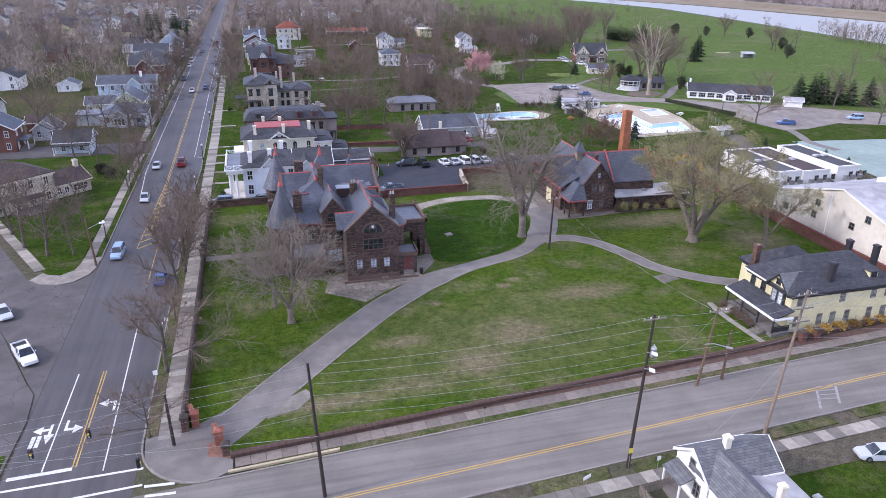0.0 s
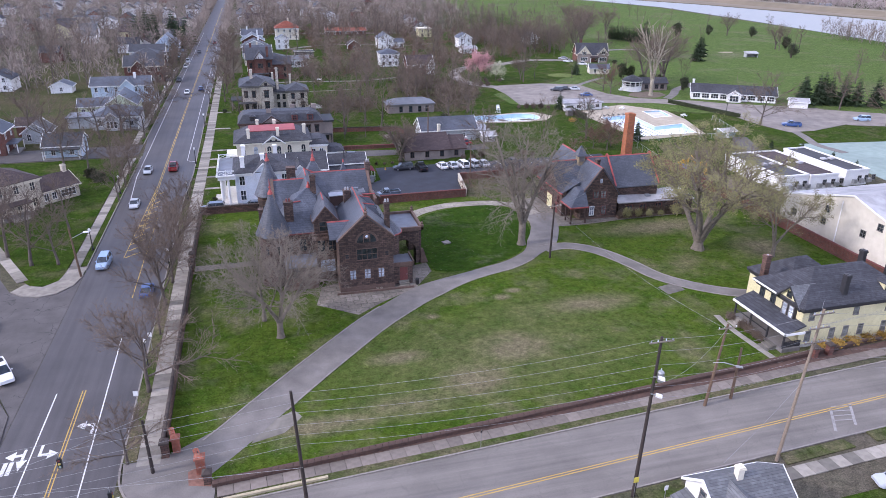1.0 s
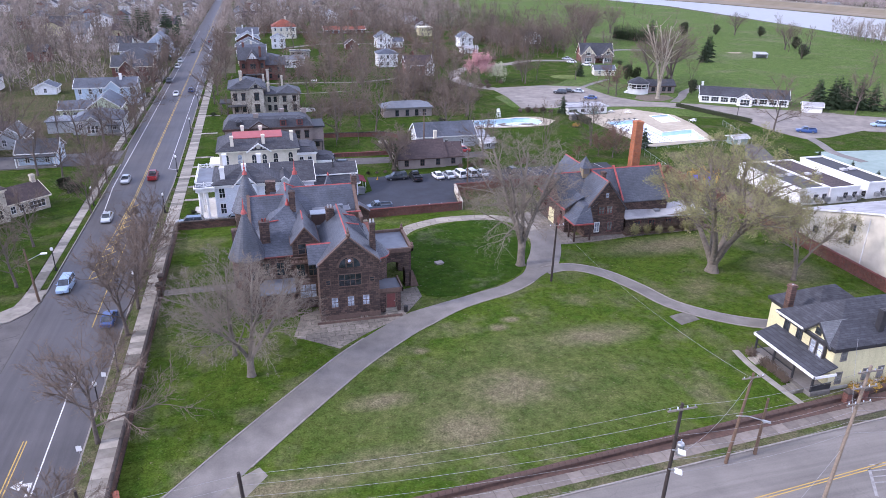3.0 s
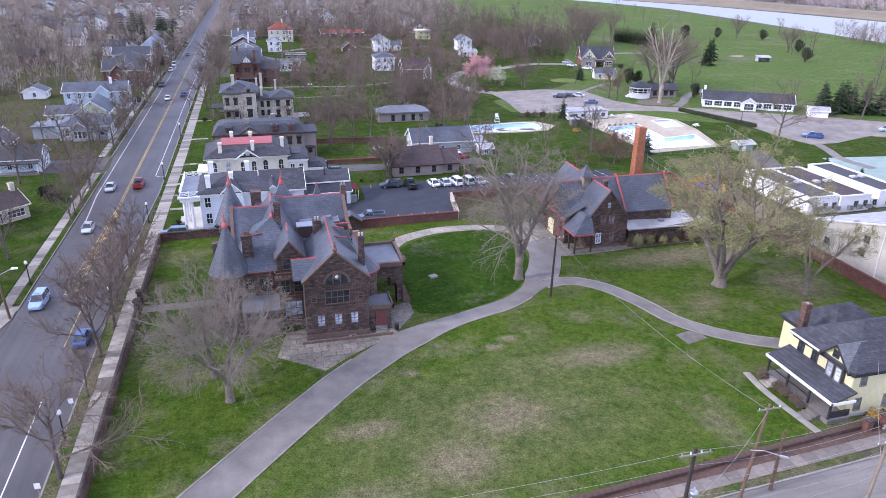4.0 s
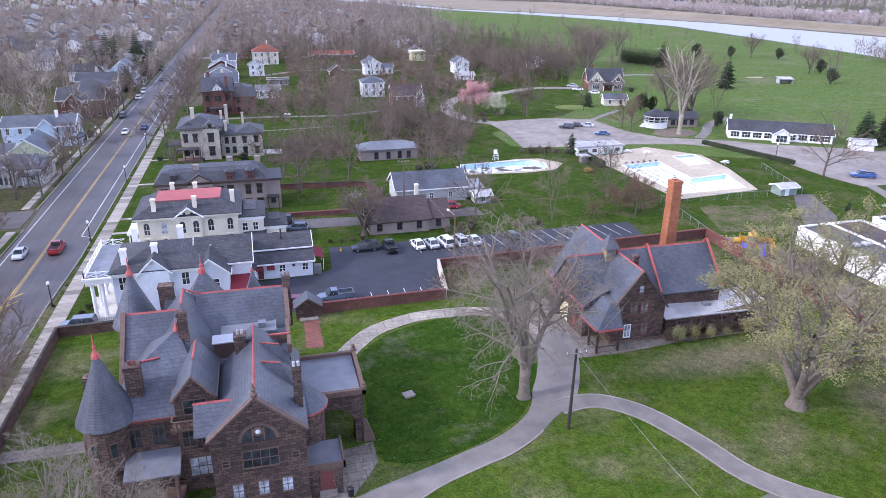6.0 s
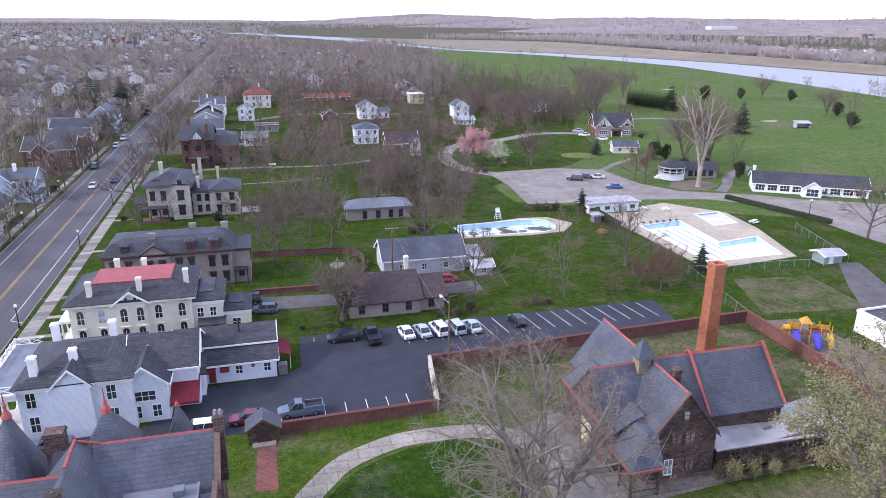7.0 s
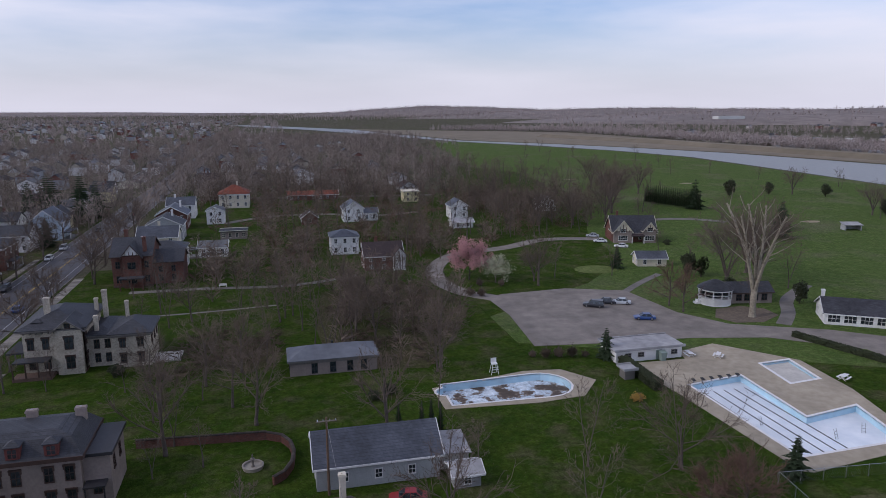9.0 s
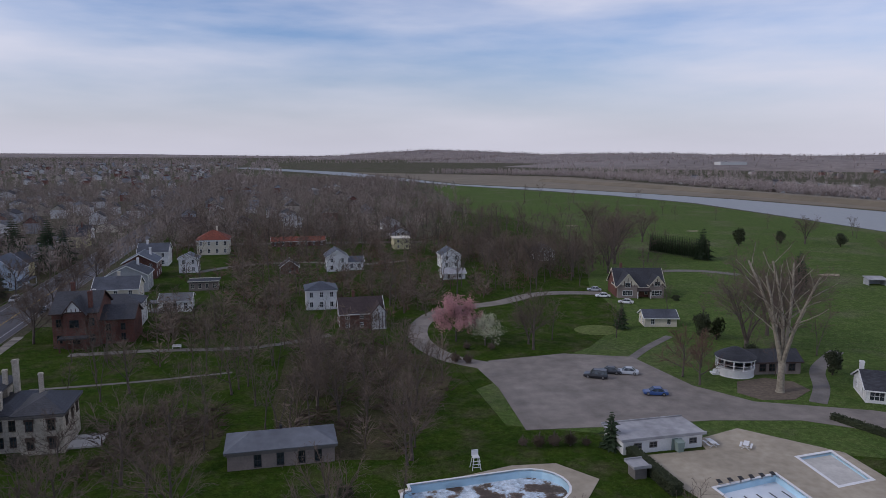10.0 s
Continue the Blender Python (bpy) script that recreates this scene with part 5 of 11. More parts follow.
    # north-west pyramid tower
    walls(p, 6.0, 9.6, 112.6, 116, 0, 10.6, M_stone, "tower")
    part("tower_roof", G().loft([[(5.6, 112.2, 10.6), (10.0, 112.2, 10.6), (10.0, 116.4, 10.6), (5.6, 116.4, 10.6)], [(7.7, 114.2, 14.6), (7.9, 114.2, 14.6), (7.9, 114.4, 14.6), (7.7, 114.4, 14.6)]]), M_slate, p)
    part("finial", G().lathe(7.8, 114.3, [(0.42, 14.2), (0.36, 14.6), (0.16, 14.95), (0.22, 15.15), (0.08, 15.4), (0.03, 16.6)], 8), M_ridge, p)
    # little pointed slate gables to the north
    for xx, yy, zz in ((13.2, 115.6, 10.4), (4.2, 113.4, 10.2)):
        part("dormer_roof", G().loft([[(xx - 1.0, yy - 1.2, zz), (xx + 1.0, yy - 1.2, zz), (xx + 1.0, yy + 1.2, zz), (xx - 1.0, yy + 1.2, zz)], [(xx - 0.05, yy - 0.2, zz + 2.9), (xx + 0.05, yy - 0.2, zz + 2.9), (xx + 0.05, yy + 0.2, zz + 2.9), (xx - 0.05, yy + 0.2, zz + 2.9)]]), M_slate, p)
        part("finial", G().lathe(xx, yy, [(0.16, zz + 2.8), (0.2, zz + 3.0), (0.03, zz + 3.4)], 8), M_ridge, p)
    # lead flats between the wings
    part("roof_well", G().box(9.4, 16.6, 101.4, 107.3, 8.4, 9.95), M_lead, p)
    part("raised_flat", G().box(9.8, 15.4, 105.0, 107.4, 9.95, 10.75), M_lead, p)
    part("flat_kerb", G().box(9.8, 15.4, 104.9, 105.05, 10.7, 10.9).box(15.3, 15.45, 105.0, 107.4, 10.7, 10.9), M_lead, p)
    part("roof_hatch", G().box(13.6, 14.4, 105.9, 106.7, 10.75, 11.35), M_lead, p)
    part("well_parapet", G().box(14.6, 16.8, 103.6, 103.9, 9.9, 10.9).box(16.4, 16.8, 101.4, 107.3, 9.9, 10.9), M_stone_trim, p)
    part("parapet_ridge", G().box(14.6, 16.8, 103.62, 103.88, 10.9, 11.02), M_ridge, p)
    part("roof_lantern", G().box(9.3, 11.3, 101.9, 103.4, 9.9, 11.6), M_browntrim, p)
    part("lantern_cover", G().box(9.15, 11.45, 101.75, 103.55, 11.6, 11.72), M_metal, p, "dented bright metal cover")
    part("vent_pipe", G().cyl(12.6, 101.9, 9.9, 11.0, 0.09, n=8), M_metal, p)
    # chimneys
    chimney(p, 11.9, 101.4, 8, 12.7, 1.1, 1.3, M_stone, M_flatroof, 2)
    chimney(p, 16.9, 93.6, 0, 12.9, 0.75, 0.9, M_stone, M_flatroof, 2)
    chimney(p, 2.5, 97.7, 8, 12.7, 1.35, 1.2, M_stone, M_redtrim, 2)
    chimney(p, 3.9, 113.4, 8, 13.6, 1.5, 1.2, M_stone)
    chimney(p, 16.9, 111.7, 8, 14.2, 0.8, 1.2, M_stone, M_flatroof, 2)
    chimney(p, 6.7, 102.3, 10, 15.3, 0.85, 0.9, M_stone)
    chimney(p, -1.6, 98.8, 0, 11.5, 0.7, 0.9, M_stone)
    windows(p, "e", 16.6, (108.5, 111.5), 5.0, 0.9, 1.9, M_stone_trim)
    windows(p, "e", 16.6, (108.5, 111.5), 1.6, 0.9, 2.0, M_stone_trim)
    # east bay with conical roof
    part("bay", G().cyl(17.4, 96.2, 0, 7.2, 1.9, n=14), M_stone, p)
    part("bay_roof", G().cyl(17.4, 96.2, 7.2, 9.6, 2.3, 0.1, 14), M_slate, p)
    part("bay_gutter", G().cyl(17.4, 96.2, 7.05, 7.22, 2.34, n=14), M_ridge, p)
    # porte-cochere with arches
    def arch_wall(x0, x1, y, zt):
        xm, r = (x0 + x1) / 2, (x1 - x0) / 2 - 0.9
        out = [(x0, -0.1), (x0, zt), (x1, zt), (x1, -0.1), (xm + r, -0.1)]
        inn = [(xm + r * math.cos(math.pi * i / 12), 2.4 + r * math.sin(math.pi * i / 12)) for i in range(13)]
        ring = out + inn + [(xm - r, -0.1)]
        return G().loft([[(a, y, b) for a, b in ring], [(a, y + 0.7, b) for a, b in ring]])
    part("porch_arch", arch_wall(17.6, 23.4, 98.4, 6.0), M_stone, p)
    part("porch_arch", arch_wall(17.6, 23.4, 105.4, 6.0), M_stone, p)
    part("porch_pier", G().box(22.5, 23.4, 98.5, 100.2, -0.1, 6.0).box(22.5, 23.4, 104, 106.0, -0.1, 6.0).box(22.5, 23.4, 100.2, 104, 4.6, 6.0), M_stone, p)
    part("porch_roof", G().box(17.3, 23.2, 98.7, 105.9, 5.7, 6.2), M_lead, p)
    part("porch_parapet", G().box(17.3, 23.7, 98.1, 98.5, 6.0, 6.6).box(17.3, 23.7, 105.9, 106.3, 6.0, 6.6).box(23.3, 23.7, 98.1, 106.3, 6.0, 6.6), M_stone_trim, p)
    for yy in (98.3, 106.1):
        part("parapet_urn", G().lathe(23.5, yy, [(0.28, 6.5), (0.3, 6.9), (0.12, 7.0), (0.24, 7.2), (0.03, 7.5)], 8), M_stone_trim, p)
    part("buttress", G().loft([[(23.3, 98.1, -0.1), (24.6, 98.1, -0.1), (24.6, 98.8, -0.1), (23.3, 98.8, -0.1)], [(23.3, 98.1, 2.6), (23.7, 98.1, 2.6), (23.7, 98.8, 2.6), (23.3, 98.8, 2.6)]]), M_stone_trim, p)
    # south-east entry
    walls(p, 17.2, 20.3, 91.0, 94.6, 0, 3.3, M_stone, "entry")
    part("entry_roof", G().box(17.2, 20.5, 90.8, 94.8, 3.3, 3.55), M_lead, p)
    part("entry_coping", G().box(17.2, 20.6, 90.7, 90.9, 3.3, 3.9).box(20.4, 20.6, 90.7, 94.8, 3.3, 3.9), M_stone_trim, p)
    door(p, "s", 91.0, 18.9, 0.8, 1.2, 2.2, M_redtrim, M_stone_trim)
    part("steps", G().box(18.1, 19.7, 90.0, 91.0, -0.1, 0.27).box(18.1, 19.7, 90.35, 91.0, 0.27, 0.54).box(18.1, 19.7, 90.7, 91.0, 0.54, 0.8), M_conc, p, "worn pale entry steps")
    # area wall before the south front
    part("area_kerb", G().box(8.4, 20.2, 89.3, 89.5, -0.1, 0.45), M_stone_trim, p)


mansion()


# ---------------- the coach house ----------------
def coach_house():
    p = house("coach_house", 0, 0, "brown sandstone coach house with blue slate roofs and red ridges", category="coach house")
    walls(p, 57.9, 65.6, 110.8, 129, 0, 5.2, M_stone)
    part("foundation", G().box(57.8, 65.7, 110.7, 129.1, -0.1, 0.5), M_stone_trim, p)
    gable(p, 57.9, 65.6, 110.8, 129, 5.2, 5.0, "y", M_slate, M_stone, 0.35, 0.16, ridge=M_ridge)
    part("gable_coping", G().slab([(57.7, 110.5, 5.3), (57.7, 110.9, 5.3), (61.75, 110.9, 10.55), (61.75, 110.5, 10.55)], -0.16).slab([(65.8, 110.9, 5.3), (65.8, 110.5, 5.3), (61.75, 110.5, 10.55), (61.75, 110.9, 10.55)], -0.16), M_stone_trim, p)
    walls(p, 55.2, 58, 113.6, 125.4, 0, 5.0, M_stone, "west_wing")
    gable(p, 54.9, 61.7, 114.6, 122.6, 5.2, 4.6, "x", M_slate, M_stone, 0.3, 0.16, ridge=M_ridge)
    part("roof_skirt", G().slab([(54.8, 113.2, 4.9), (58.5, 113.2, 7.0), (58.5, 125.6, 7.0), (54.8, 125.6, 4.9)], 0.16), M_slate, p)
    part("roof_edge", G().box(54.7, 54.95, 113.0, 125.8, 4.7, 4.95), M_ridge, p)
    walls(p, 65.4, 76.0, 113.8, 123.0, 0, 5.4, M_stone, "east_wing")
    gable(p, 62.0, 75.6, 113.8, 123.0, 5.4, 4.8, "x", M_slate, M_stone, 0.35, 0.16, ridge=M_ridge)
    for xx in (66.4, 75.9):
        part("gable_coping", G().slab([(xx, 113.5, 5.5), (xx + 0.3, 113.5, 5.5), (xx + 0.3, 118.4, 10.75), (xx, 118.4, 10.75)], -0.14).slab([(xx, 118.4, 10.75), (xx + 0.3, 118.4, 10.75), (xx + 0.3, 123.3, 5.5), (xx, 123.3, 5.5)], -0.14), M_ridge, p)
    # cupola
    cu = part("cupola", G().box(60.0, 61.4, 117.6, 119.0, 9.0, 10.9), M_tan, p)
    part("cupola_roof", G().loft([[(59.6, 117.2, 10.9), (61.8, 117.2, 10.9), (61.8, 119.4, 10.9), (59.6, 119.4, 10.9)], [(60.65, 118.25, 12.9), (60.75, 118.25, 12.9), (60.75, 118.35, 12.9), (60.65, 118.35, 12.9)]]), M_slate, cu)
    part("louvre", G().box(60.2, 61.2, 117.52, 117.6, 9.8, 10.7), M_greytrim, cu)
    chimney(p, 62.6, 114.6, 8, 11.0, 0.8, 0.8, M_stone, M_redtrim)
    # south-west porch with hipped roof on posts
    part("porch_roof", G().loft([[(54.9, 108.8, 3.4), (58.6, 108.8, 3.4), (58.6, 113.6, 3.4), (54.9, 113.6, 3.4)], [(57.6, 110.8, 6.2), (58.6, 110.8, 6.2), (58.6, 113.6, 6.2), (57.4, 113.6, 6.2)]]), M_slate, p)
    part("porch_edge", G().box(54.8, 58.6, 108.7, 108.85, 3.25, 3.5).box(54.8, 54.95, 108.7, 113.4, 3.25, 3.5), M_ridge, p)
    for xx, yy in ((55.2, 109.1), (58.2, 109.1), (55.2, 111.4)):
        part("porch_post", G().box(xx - 0.13, xx + 0.13, yy - 0.13, yy + 0.13, 0.1, 3.3), M_browntrim, p)
    part("porch_rail", G().box(55.2, 58.2, 109.05, 109.15, 0.9, 1.0).box(55.15, 55.25, 109.1, 111.4, 0.9, 1.0), M_browntrim, p)
    window(p, "s", 110.8, 61.8, 7.3, 0.55, 0.9, M_stone_trim, "", M_glasspale)
    windows(p, "s", 110.8, (60.95, 62.5), 4.3, 1.05, 1.4, M_redtrim, "", M_glassdim)
    part("lintel", G().box(60.2, 63.3, 110.68, 110.85, 5.75, 6.0).box(60.2, 63.3, 110.66, 110.85, 4.0, 4.2), M_stone_trim, p)
    window(p, "s", 110.8, 60.3, 1.0, 0.85, 1.7, M_white, "", M_glasspale)
    window(p, "s", 110.8, 62.8, 1.0, 0.9, 1.7, M_redtrim, "", M_glassdim)
    door(p, "w", 55.2, 119.4, 0.1, 2.6, 2.9, M_clapyellow, M_redtrim)
    door(p, "w", 55.2, 116.0, 0.1, 1.1, 2.2, M_redtrim, M_stone_trim)
    windows(p, "w", 55.2, (115.2, 122.6, 124.2), 2.4, 0.8, 1.5, M_redtrim)
    windows(p, "e", 76.0, (116, 118.4, 120.8), 2.0, 0.9, 1.6, M_redtrim)
    # low annex under a pale flat roof
    part("annex_wall", G().box(66.2, 82.6, 111.0, 117.6, -0.1, 2.9), M_stone, p)
    part("annex_roof", G().slab([(65.9, 110.6, 3.0), (82.9, 110.8, 2.7), (82.9, 117.0, 3.4), (65.9, 113.7, 3.6)], 0.2), M_flatroof, p, "stained pale membrane roof")
    part("annex_hatch", G().box(73, 74, 112.6, 113.4, 3.1, 3.5), M_lead, p)
    windows(p, "s", 111.0, (68.5, 71.5, 75, 79), 1.0, 1.2, 1.2, M_redtrim)
    part("annex_terrace", G().box(65.6, 83.4, 109.6, 110.9, -0.1, 0.5), M_stone_trim, p)


coach_house()
ch = thing("brick_chimney", 77.5, 130.0, 0, 0, "tall square orange brick chimney stack", "chimney")
part("shaft", G().loft([[(-0.95, -0.95, -0.1), (0.95, -0.95, -0.1), (0.95, 0.95, -0.1), (-0.95, 0.95, -0.1)], [(-0.78, -0.78, 15.6), (0.78, -0.78, 15.6), (0.78, 0.78, 15.6), (-0.78, 0.78, 15.6)]]), M_chimbrick, ch)
g = G()
for a in ((-0.86, 0.86, -0.86, -0.45), (-0.86, 0.86, 0.45, 0.86), (-0.86, -0.45, -0.45, 0.45), (0.45, 0.86, -0.45, 0.45)):
    g.box(*a, 15.6, 16.1)
part("rim", g, M_chimbrick, ch)


# ---------------- houses on the main street ----------------
def white_house():
    p = house("white_house", 0, 0, "pale clapboard house with a tall white columned portico", category="house")
    walls(p, -6.2, 5.6, 134.8, 146.4, 0, 6.6, M_clap, base=M_block)
    hip(p, -6.2, 5.6, 134.8, 146.4, 6.8, 2.3, M_shingle, 0.45, trim=M_white)
    gable(p, -2.6, 1.4, 134.4, 140.5, 6.7, 2.0, "y", M_shingle, M_clap, 0.35, trim=M_white)
    walls(p, -2.6, 1.4, 134.2, 137, 0, 6.7, M_clap, "bay")
    chimney(p, -4.6, 136.4, 7, 9.8, 0.8, 0.8, M_white)
    chimney(p, -0.6, 137.4, 7, 9.9, 0.8, 0.8, M_white)
    chimney(p, 2.2, 145.4, 7, 9.6, 0.8, 0.8, M_white)
    chimney(p, -4.4, 145.6, 7, 9.8, 0.8, 0.8, M_white)
    windows(p, "s", 134.8, (-4.9, 3.4), 4.3, 0.95, 1.8, M_white)
    windows(p, "s", 134.8, (-4.9, 3.4), 1.2, 0.95, 1.9, M_white)
    windows(p, "w", -6.2, (136.4, 140.6, 144.8), 4.2, 0.95, 1.8, M_white)
    windows(p, "w", -6.2, (136.4, 144.8), 1.0, 0.95, 2.0, M_white)
    door(p, "w", -6.2, 140.6, 0.7, 1.3, 2.3, M_darktrim, M_white)
    # portico with balustrade
    part("portico_floor", G().box(-9.3, -6.2, 134.2, 146.6, -0.1, 0.6).box(-10.6, -9.3, 138.8, 142.4, -0.1, 0.3), M_block, p)
    for yy in (134.6, 138.5, 142.4, 146.2):
        part("column", G().lathe(-8.9, yy, [(0.34, 0.6), (0.36, 0.8), (0.28, 0.95), (0.25, 5.4), (0.36, 5.6), (0.36, 5.8)], 14), M_white, p)
    part("column", G().lathe(-7.6, 134.6, [(0.34, 0.6), (0.28, 0.95), (0.25, 5.4), (0.36, 5.6), (0.36, 5.8)], 14), M_white, p)
    part("entablature", G().box(-9.5, -6.1, 134.0, 146.8, 5.8, 6.5).box(-9.8, -6.1, 133.7, 147.1, 6.5, 6.75), M_white, p)
    part("portico_roof", G().box(-9.4, -6.1, 134.1, 146.7, 6.75, 6.85), M_lead, p)
    rail = part("balustrade", G().box(-9.55, -9.45, 133.9, 146.9, 7.55, 7.65).box(-9.5, -6.2, 133.9, 134.0, 7.55, 7.65).box(-9.5, -6.2, 146.8, 146.9, 7.55, 7.65), M_white, p)
    for a, b, c, d in ((-9.5, 133.95, -9.5, 146.85), (-9.5, 133.95, -6.3, 133.95), (-9.5, 146.85, -6.3, 146.85)):
        n = max(2, round(math.hypot(c - a, d - b) / 1.6))
        gx = G()
        for k in range(n):
            p0 = Vector((a + (c - a) * k / n, b + (d - b) * k / n, 6.85))
            p1 = Vector((a + (c - a) * (k + 1) / n, b + (d - b) * (k + 1) / n, 7.55))
            gx.tube(p0, p1, 0.045, n=4)
            gx.tube((p0.x, p0.y, 7.55), (p1.x, p1.y, 6.85), 0.045, n=4)
            gx.box(p0.x - 0.08, p0.x + 0.08, p0.y - 0.08, p0.y + 0.08, 6.85, 7.75)
        part("lattice", gx, M_white, rail)
    # rear wings
    walls(p, 4.6, 12.4, 138.6, 147.4, 0, 5.6, M_clap, "rear_block")
    gable(p, 4.6, 12.4, 138.6, 147.4, 5.6, 2.6, "x", M_shingle, M_clap, 0.4, trim=M_white)
    walls(p, 4.2, 9.2, 135.8, 141, 0, 5.2, M_clap, "south_block")
    gable(p, 4.2, 9.2, 135.8, 141, 5.2, 2.2, "y", M_shingle, M_clap, 0.4, trim=M_white)
    window(p, "s", 135.8, 6.7, 3.0, 2.2, 1.2, M_white, "mull")
    windows(p, "s", 135.8, (5.6, 7.8), 0.8, 0.9, 1.5, M_white)
    windows(p, "e", 9.2, (137.2, 139.2), 3.0, 0.8, 1.3, M_white)
    walls(p, 12.0, 21.8, 143.4, 151.4, 0, 3.0, M_clap, "rear_wing")
    walls(p, 9.0, 21.8, 146.2, 151.4, 3.0, 4.3, M_clap, "rear_loft")
    gable(p, 9.0, 21.8, 146.2, 151.4, 4.3, 1.5, "x", M_shingle, M_clap, 0.35, trim=M_white)
    part("lower_roof", G().slab([(12.6, 142.9, 2.85), (22.2, 142.9, 2.85), (22.2, 146.2, 3.95), (12.6, 146.2, 3.95)], 0.15), M_shingle, p)
    part("fascia", G().box(12.6, 22.2, 142.86, 142.94, 2.62, 2.86).box(22.15, 22.25, 142.9, 146.2, 2.75, 3.0), M_white, p)
    part("lean_to_roof", G().slab([(9.2, 140.2, 3.3), (13.2, 140.2, 3.3), (13.2, 144, 4.5), (9.2, 144, 4.5)], 0.15), M_shingle, p)
    part("lean_to_wall", G().box(9.2, 12.9, 140.5, 143.4, 0, 3.3), M_clap, p)
    for xx in (12.9, 14.6):
        part("awning", G().slab([(xx, 142.5, 2.0), (xx + 1.2, 142.5, 2.0), (xx + 1.2, 143.4, 2.5), (xx, 143.4, 2.5)], 0.06), M_awning, p, "small maroon door awning")
    windows(p, "s", 143.4, (17.0, 20.6), 1.2, 0.8, 1.1, M_white)
    window(p, "s", 143.4, 18.8, 1.9, 0.5, 0.5, M_white)
    door(p, "s", 143.4, 13.6, 0.2, 0.9, 2.0, M_redtrim, M_white)
    part("awning", G().slab([(9.3, 135.4, 2.4), (12.6, 135.4, 2.4), (12.6, 139.6, 3.8), (9.3, 139.6, 3.8)], 0.08).box(9.3, 12.6, 135.36, 135.42, 2.1, 2.42), M_awning, p, "maroon canvas awning")
    part("awning", G().slab([(21.9, 145.0, 2.9), (21.9, 149.6, 2.9), (23.8, 149.6, 2.3), (23.8, 145.0, 2.3)], -0.08), M_awning, p, "maroon canvas awning")
    for yy in (145.1, 149.4):
        part("awning_post", G().box(23.6, 23.7, yy, yy + 0.1, 0.1, 2.3), M_white, p)
    part("vent_pipe", G().cyl(17.2, 147.6, 4.6, 7.0, 0.12, n=8), M_darktrim, p)
    part("service_box", G().box(22.0, 23.2, 143.6, 144.8, 0.1, 1.5), M_metal, p)


white_house()
fence = thing("picket_fence", -12.2, 133.6, 0.1, 0, "low white picket fence beside the walk", "fence")
part("rail", G().box(0, 5.4, -0.03, 0.03, 0.25, 0.33).box(0, 5.4, -0.03, 0.03, 0.75, 0.83), M_white, fence)
for k in range(19):
    part("picket", G().box(k * 0.3 - 0.05, k * 0.3 + 0.05, -0.06, -0.03, 0.0, 1.0 - 0.12 * math.sin(math.pi * (k % 6) / 5)), M_white, fence)


def cream_house():
    p = house("cream_house", 0, 0, "large cream painted house with a red flat roof deck", category="house")
    walls(p, -6.0, 10.4, 157.6, 169.6, 0, 7.0, M_cream, base=M_block)
    hip(p, -6.0, 10.4, 157.6, 169.6, 7.2, 1.9, M_shingle, 0.7, deck=M_redpaint, trim=M_cream, inset=3.6)
    gable(p, 0.2, 4.4, 157.2, 161, 7.2, 1.5, "y", M_shingle, M_cream, 0.5, trim=M_white)
    walls(p, 0.2, 4.4, 157.2, 158, 0, 7.2, M_cream, "bay")
    for xx in (1.7, 2.9):
        part("roundel", G().tube((xx, 157.15, 7.6), (xx, 157.08, 7.6), 0.24, n=12, caps=True), M_darktrim, p)
    for xx, yy in ((-3.2, 158.6), (3.4, 158.9), (-1, 168.2), (9.6, 161.2), (3.0, 167.6)):
        chimney(p, xx, yy, 7.2, 10.2, 0.7, 0.7, M_cream)
    for z in (4.2, 1.2):
        windows(p, "s", 157.6, (-4.6, 5.8, 9.0), z, 0.9, 1.6, M_cream, "arch hood")
        windows(p, "s", 157.2, (1.2, 3.4), z, 0.9, 1.6, M_cream, "arch hood")
        windows(p, "s", 157.6, (-1.8,), z, 0.9, 1.6, M_cream, "arch hood", M_glasspale if z > 3 else None)
        windows(p, "w", -6.0, (159.6, 163.6, 167.6), z, 0.95, 1.7, M_cream, "arch hood")
        windows(p, "e", 10.4, (166, 168), z, 0.9, 1.6, M_cream, "hood")
    walls(p, 10.2, 14.6, 158.4, 166.6, 0, 5.8, M_cream, "east_wing")
    hip(p, 10.2, 14.6, 158.4, 166.6, 5.9, 0.9, M_shingle, 0.4, trim=M_white, inset=1.6, deck=M_shingle)
    windows(p, "s", 158.4, (11.4, 13.2), 3.4, 0.8, 1.4, M_white)
    windows(p, "s", 158.4, (11.4, 13.2), 0.9, 0.9, 1.3, M_white)
    walls(p, 14.4, 18.4, 159.0, 165, 0, 3.6, M_cream, "rear_wing")
    hip(p, 14.4, 18.4, 159.0, 165, 3.7, 0.8, M_shingle, 0.35, trim=M_white, inset=1.4, deck=M_shingle)
    windows(p, "s", 159.0, (16.4,), 1.2, 1.1, 1.2, M_white)
    part("porch_roof", G().slab([(11.0, 156.6, 2.7), (15, 156.6, 2.7), (15, 158.6, 3.2), (11.0, 158.6, 3.2)], 0.15), M_shingle, p)
    for xx in (11.2, 14.8):
        part("porch_post", G().box(xx - 0.08, xx + 0.08, 156.7, 156.86, 0.1, 2.6), M_white, p)
    part("front_porch", G().box(-8.4, -6.0, 161, 166.4, -0.1, 0.6).box(-8.5, -6.0, 160.8, 166.6, 3.2, 3.6), M_white, p)
    for yy in (161.2, 163.7, 166.2):
        part("porch_post", G().box(-8.3, -8.1, yy - 0.1, yy + 0.1, 0.6, 3.2), M_white, p)


cream_house()


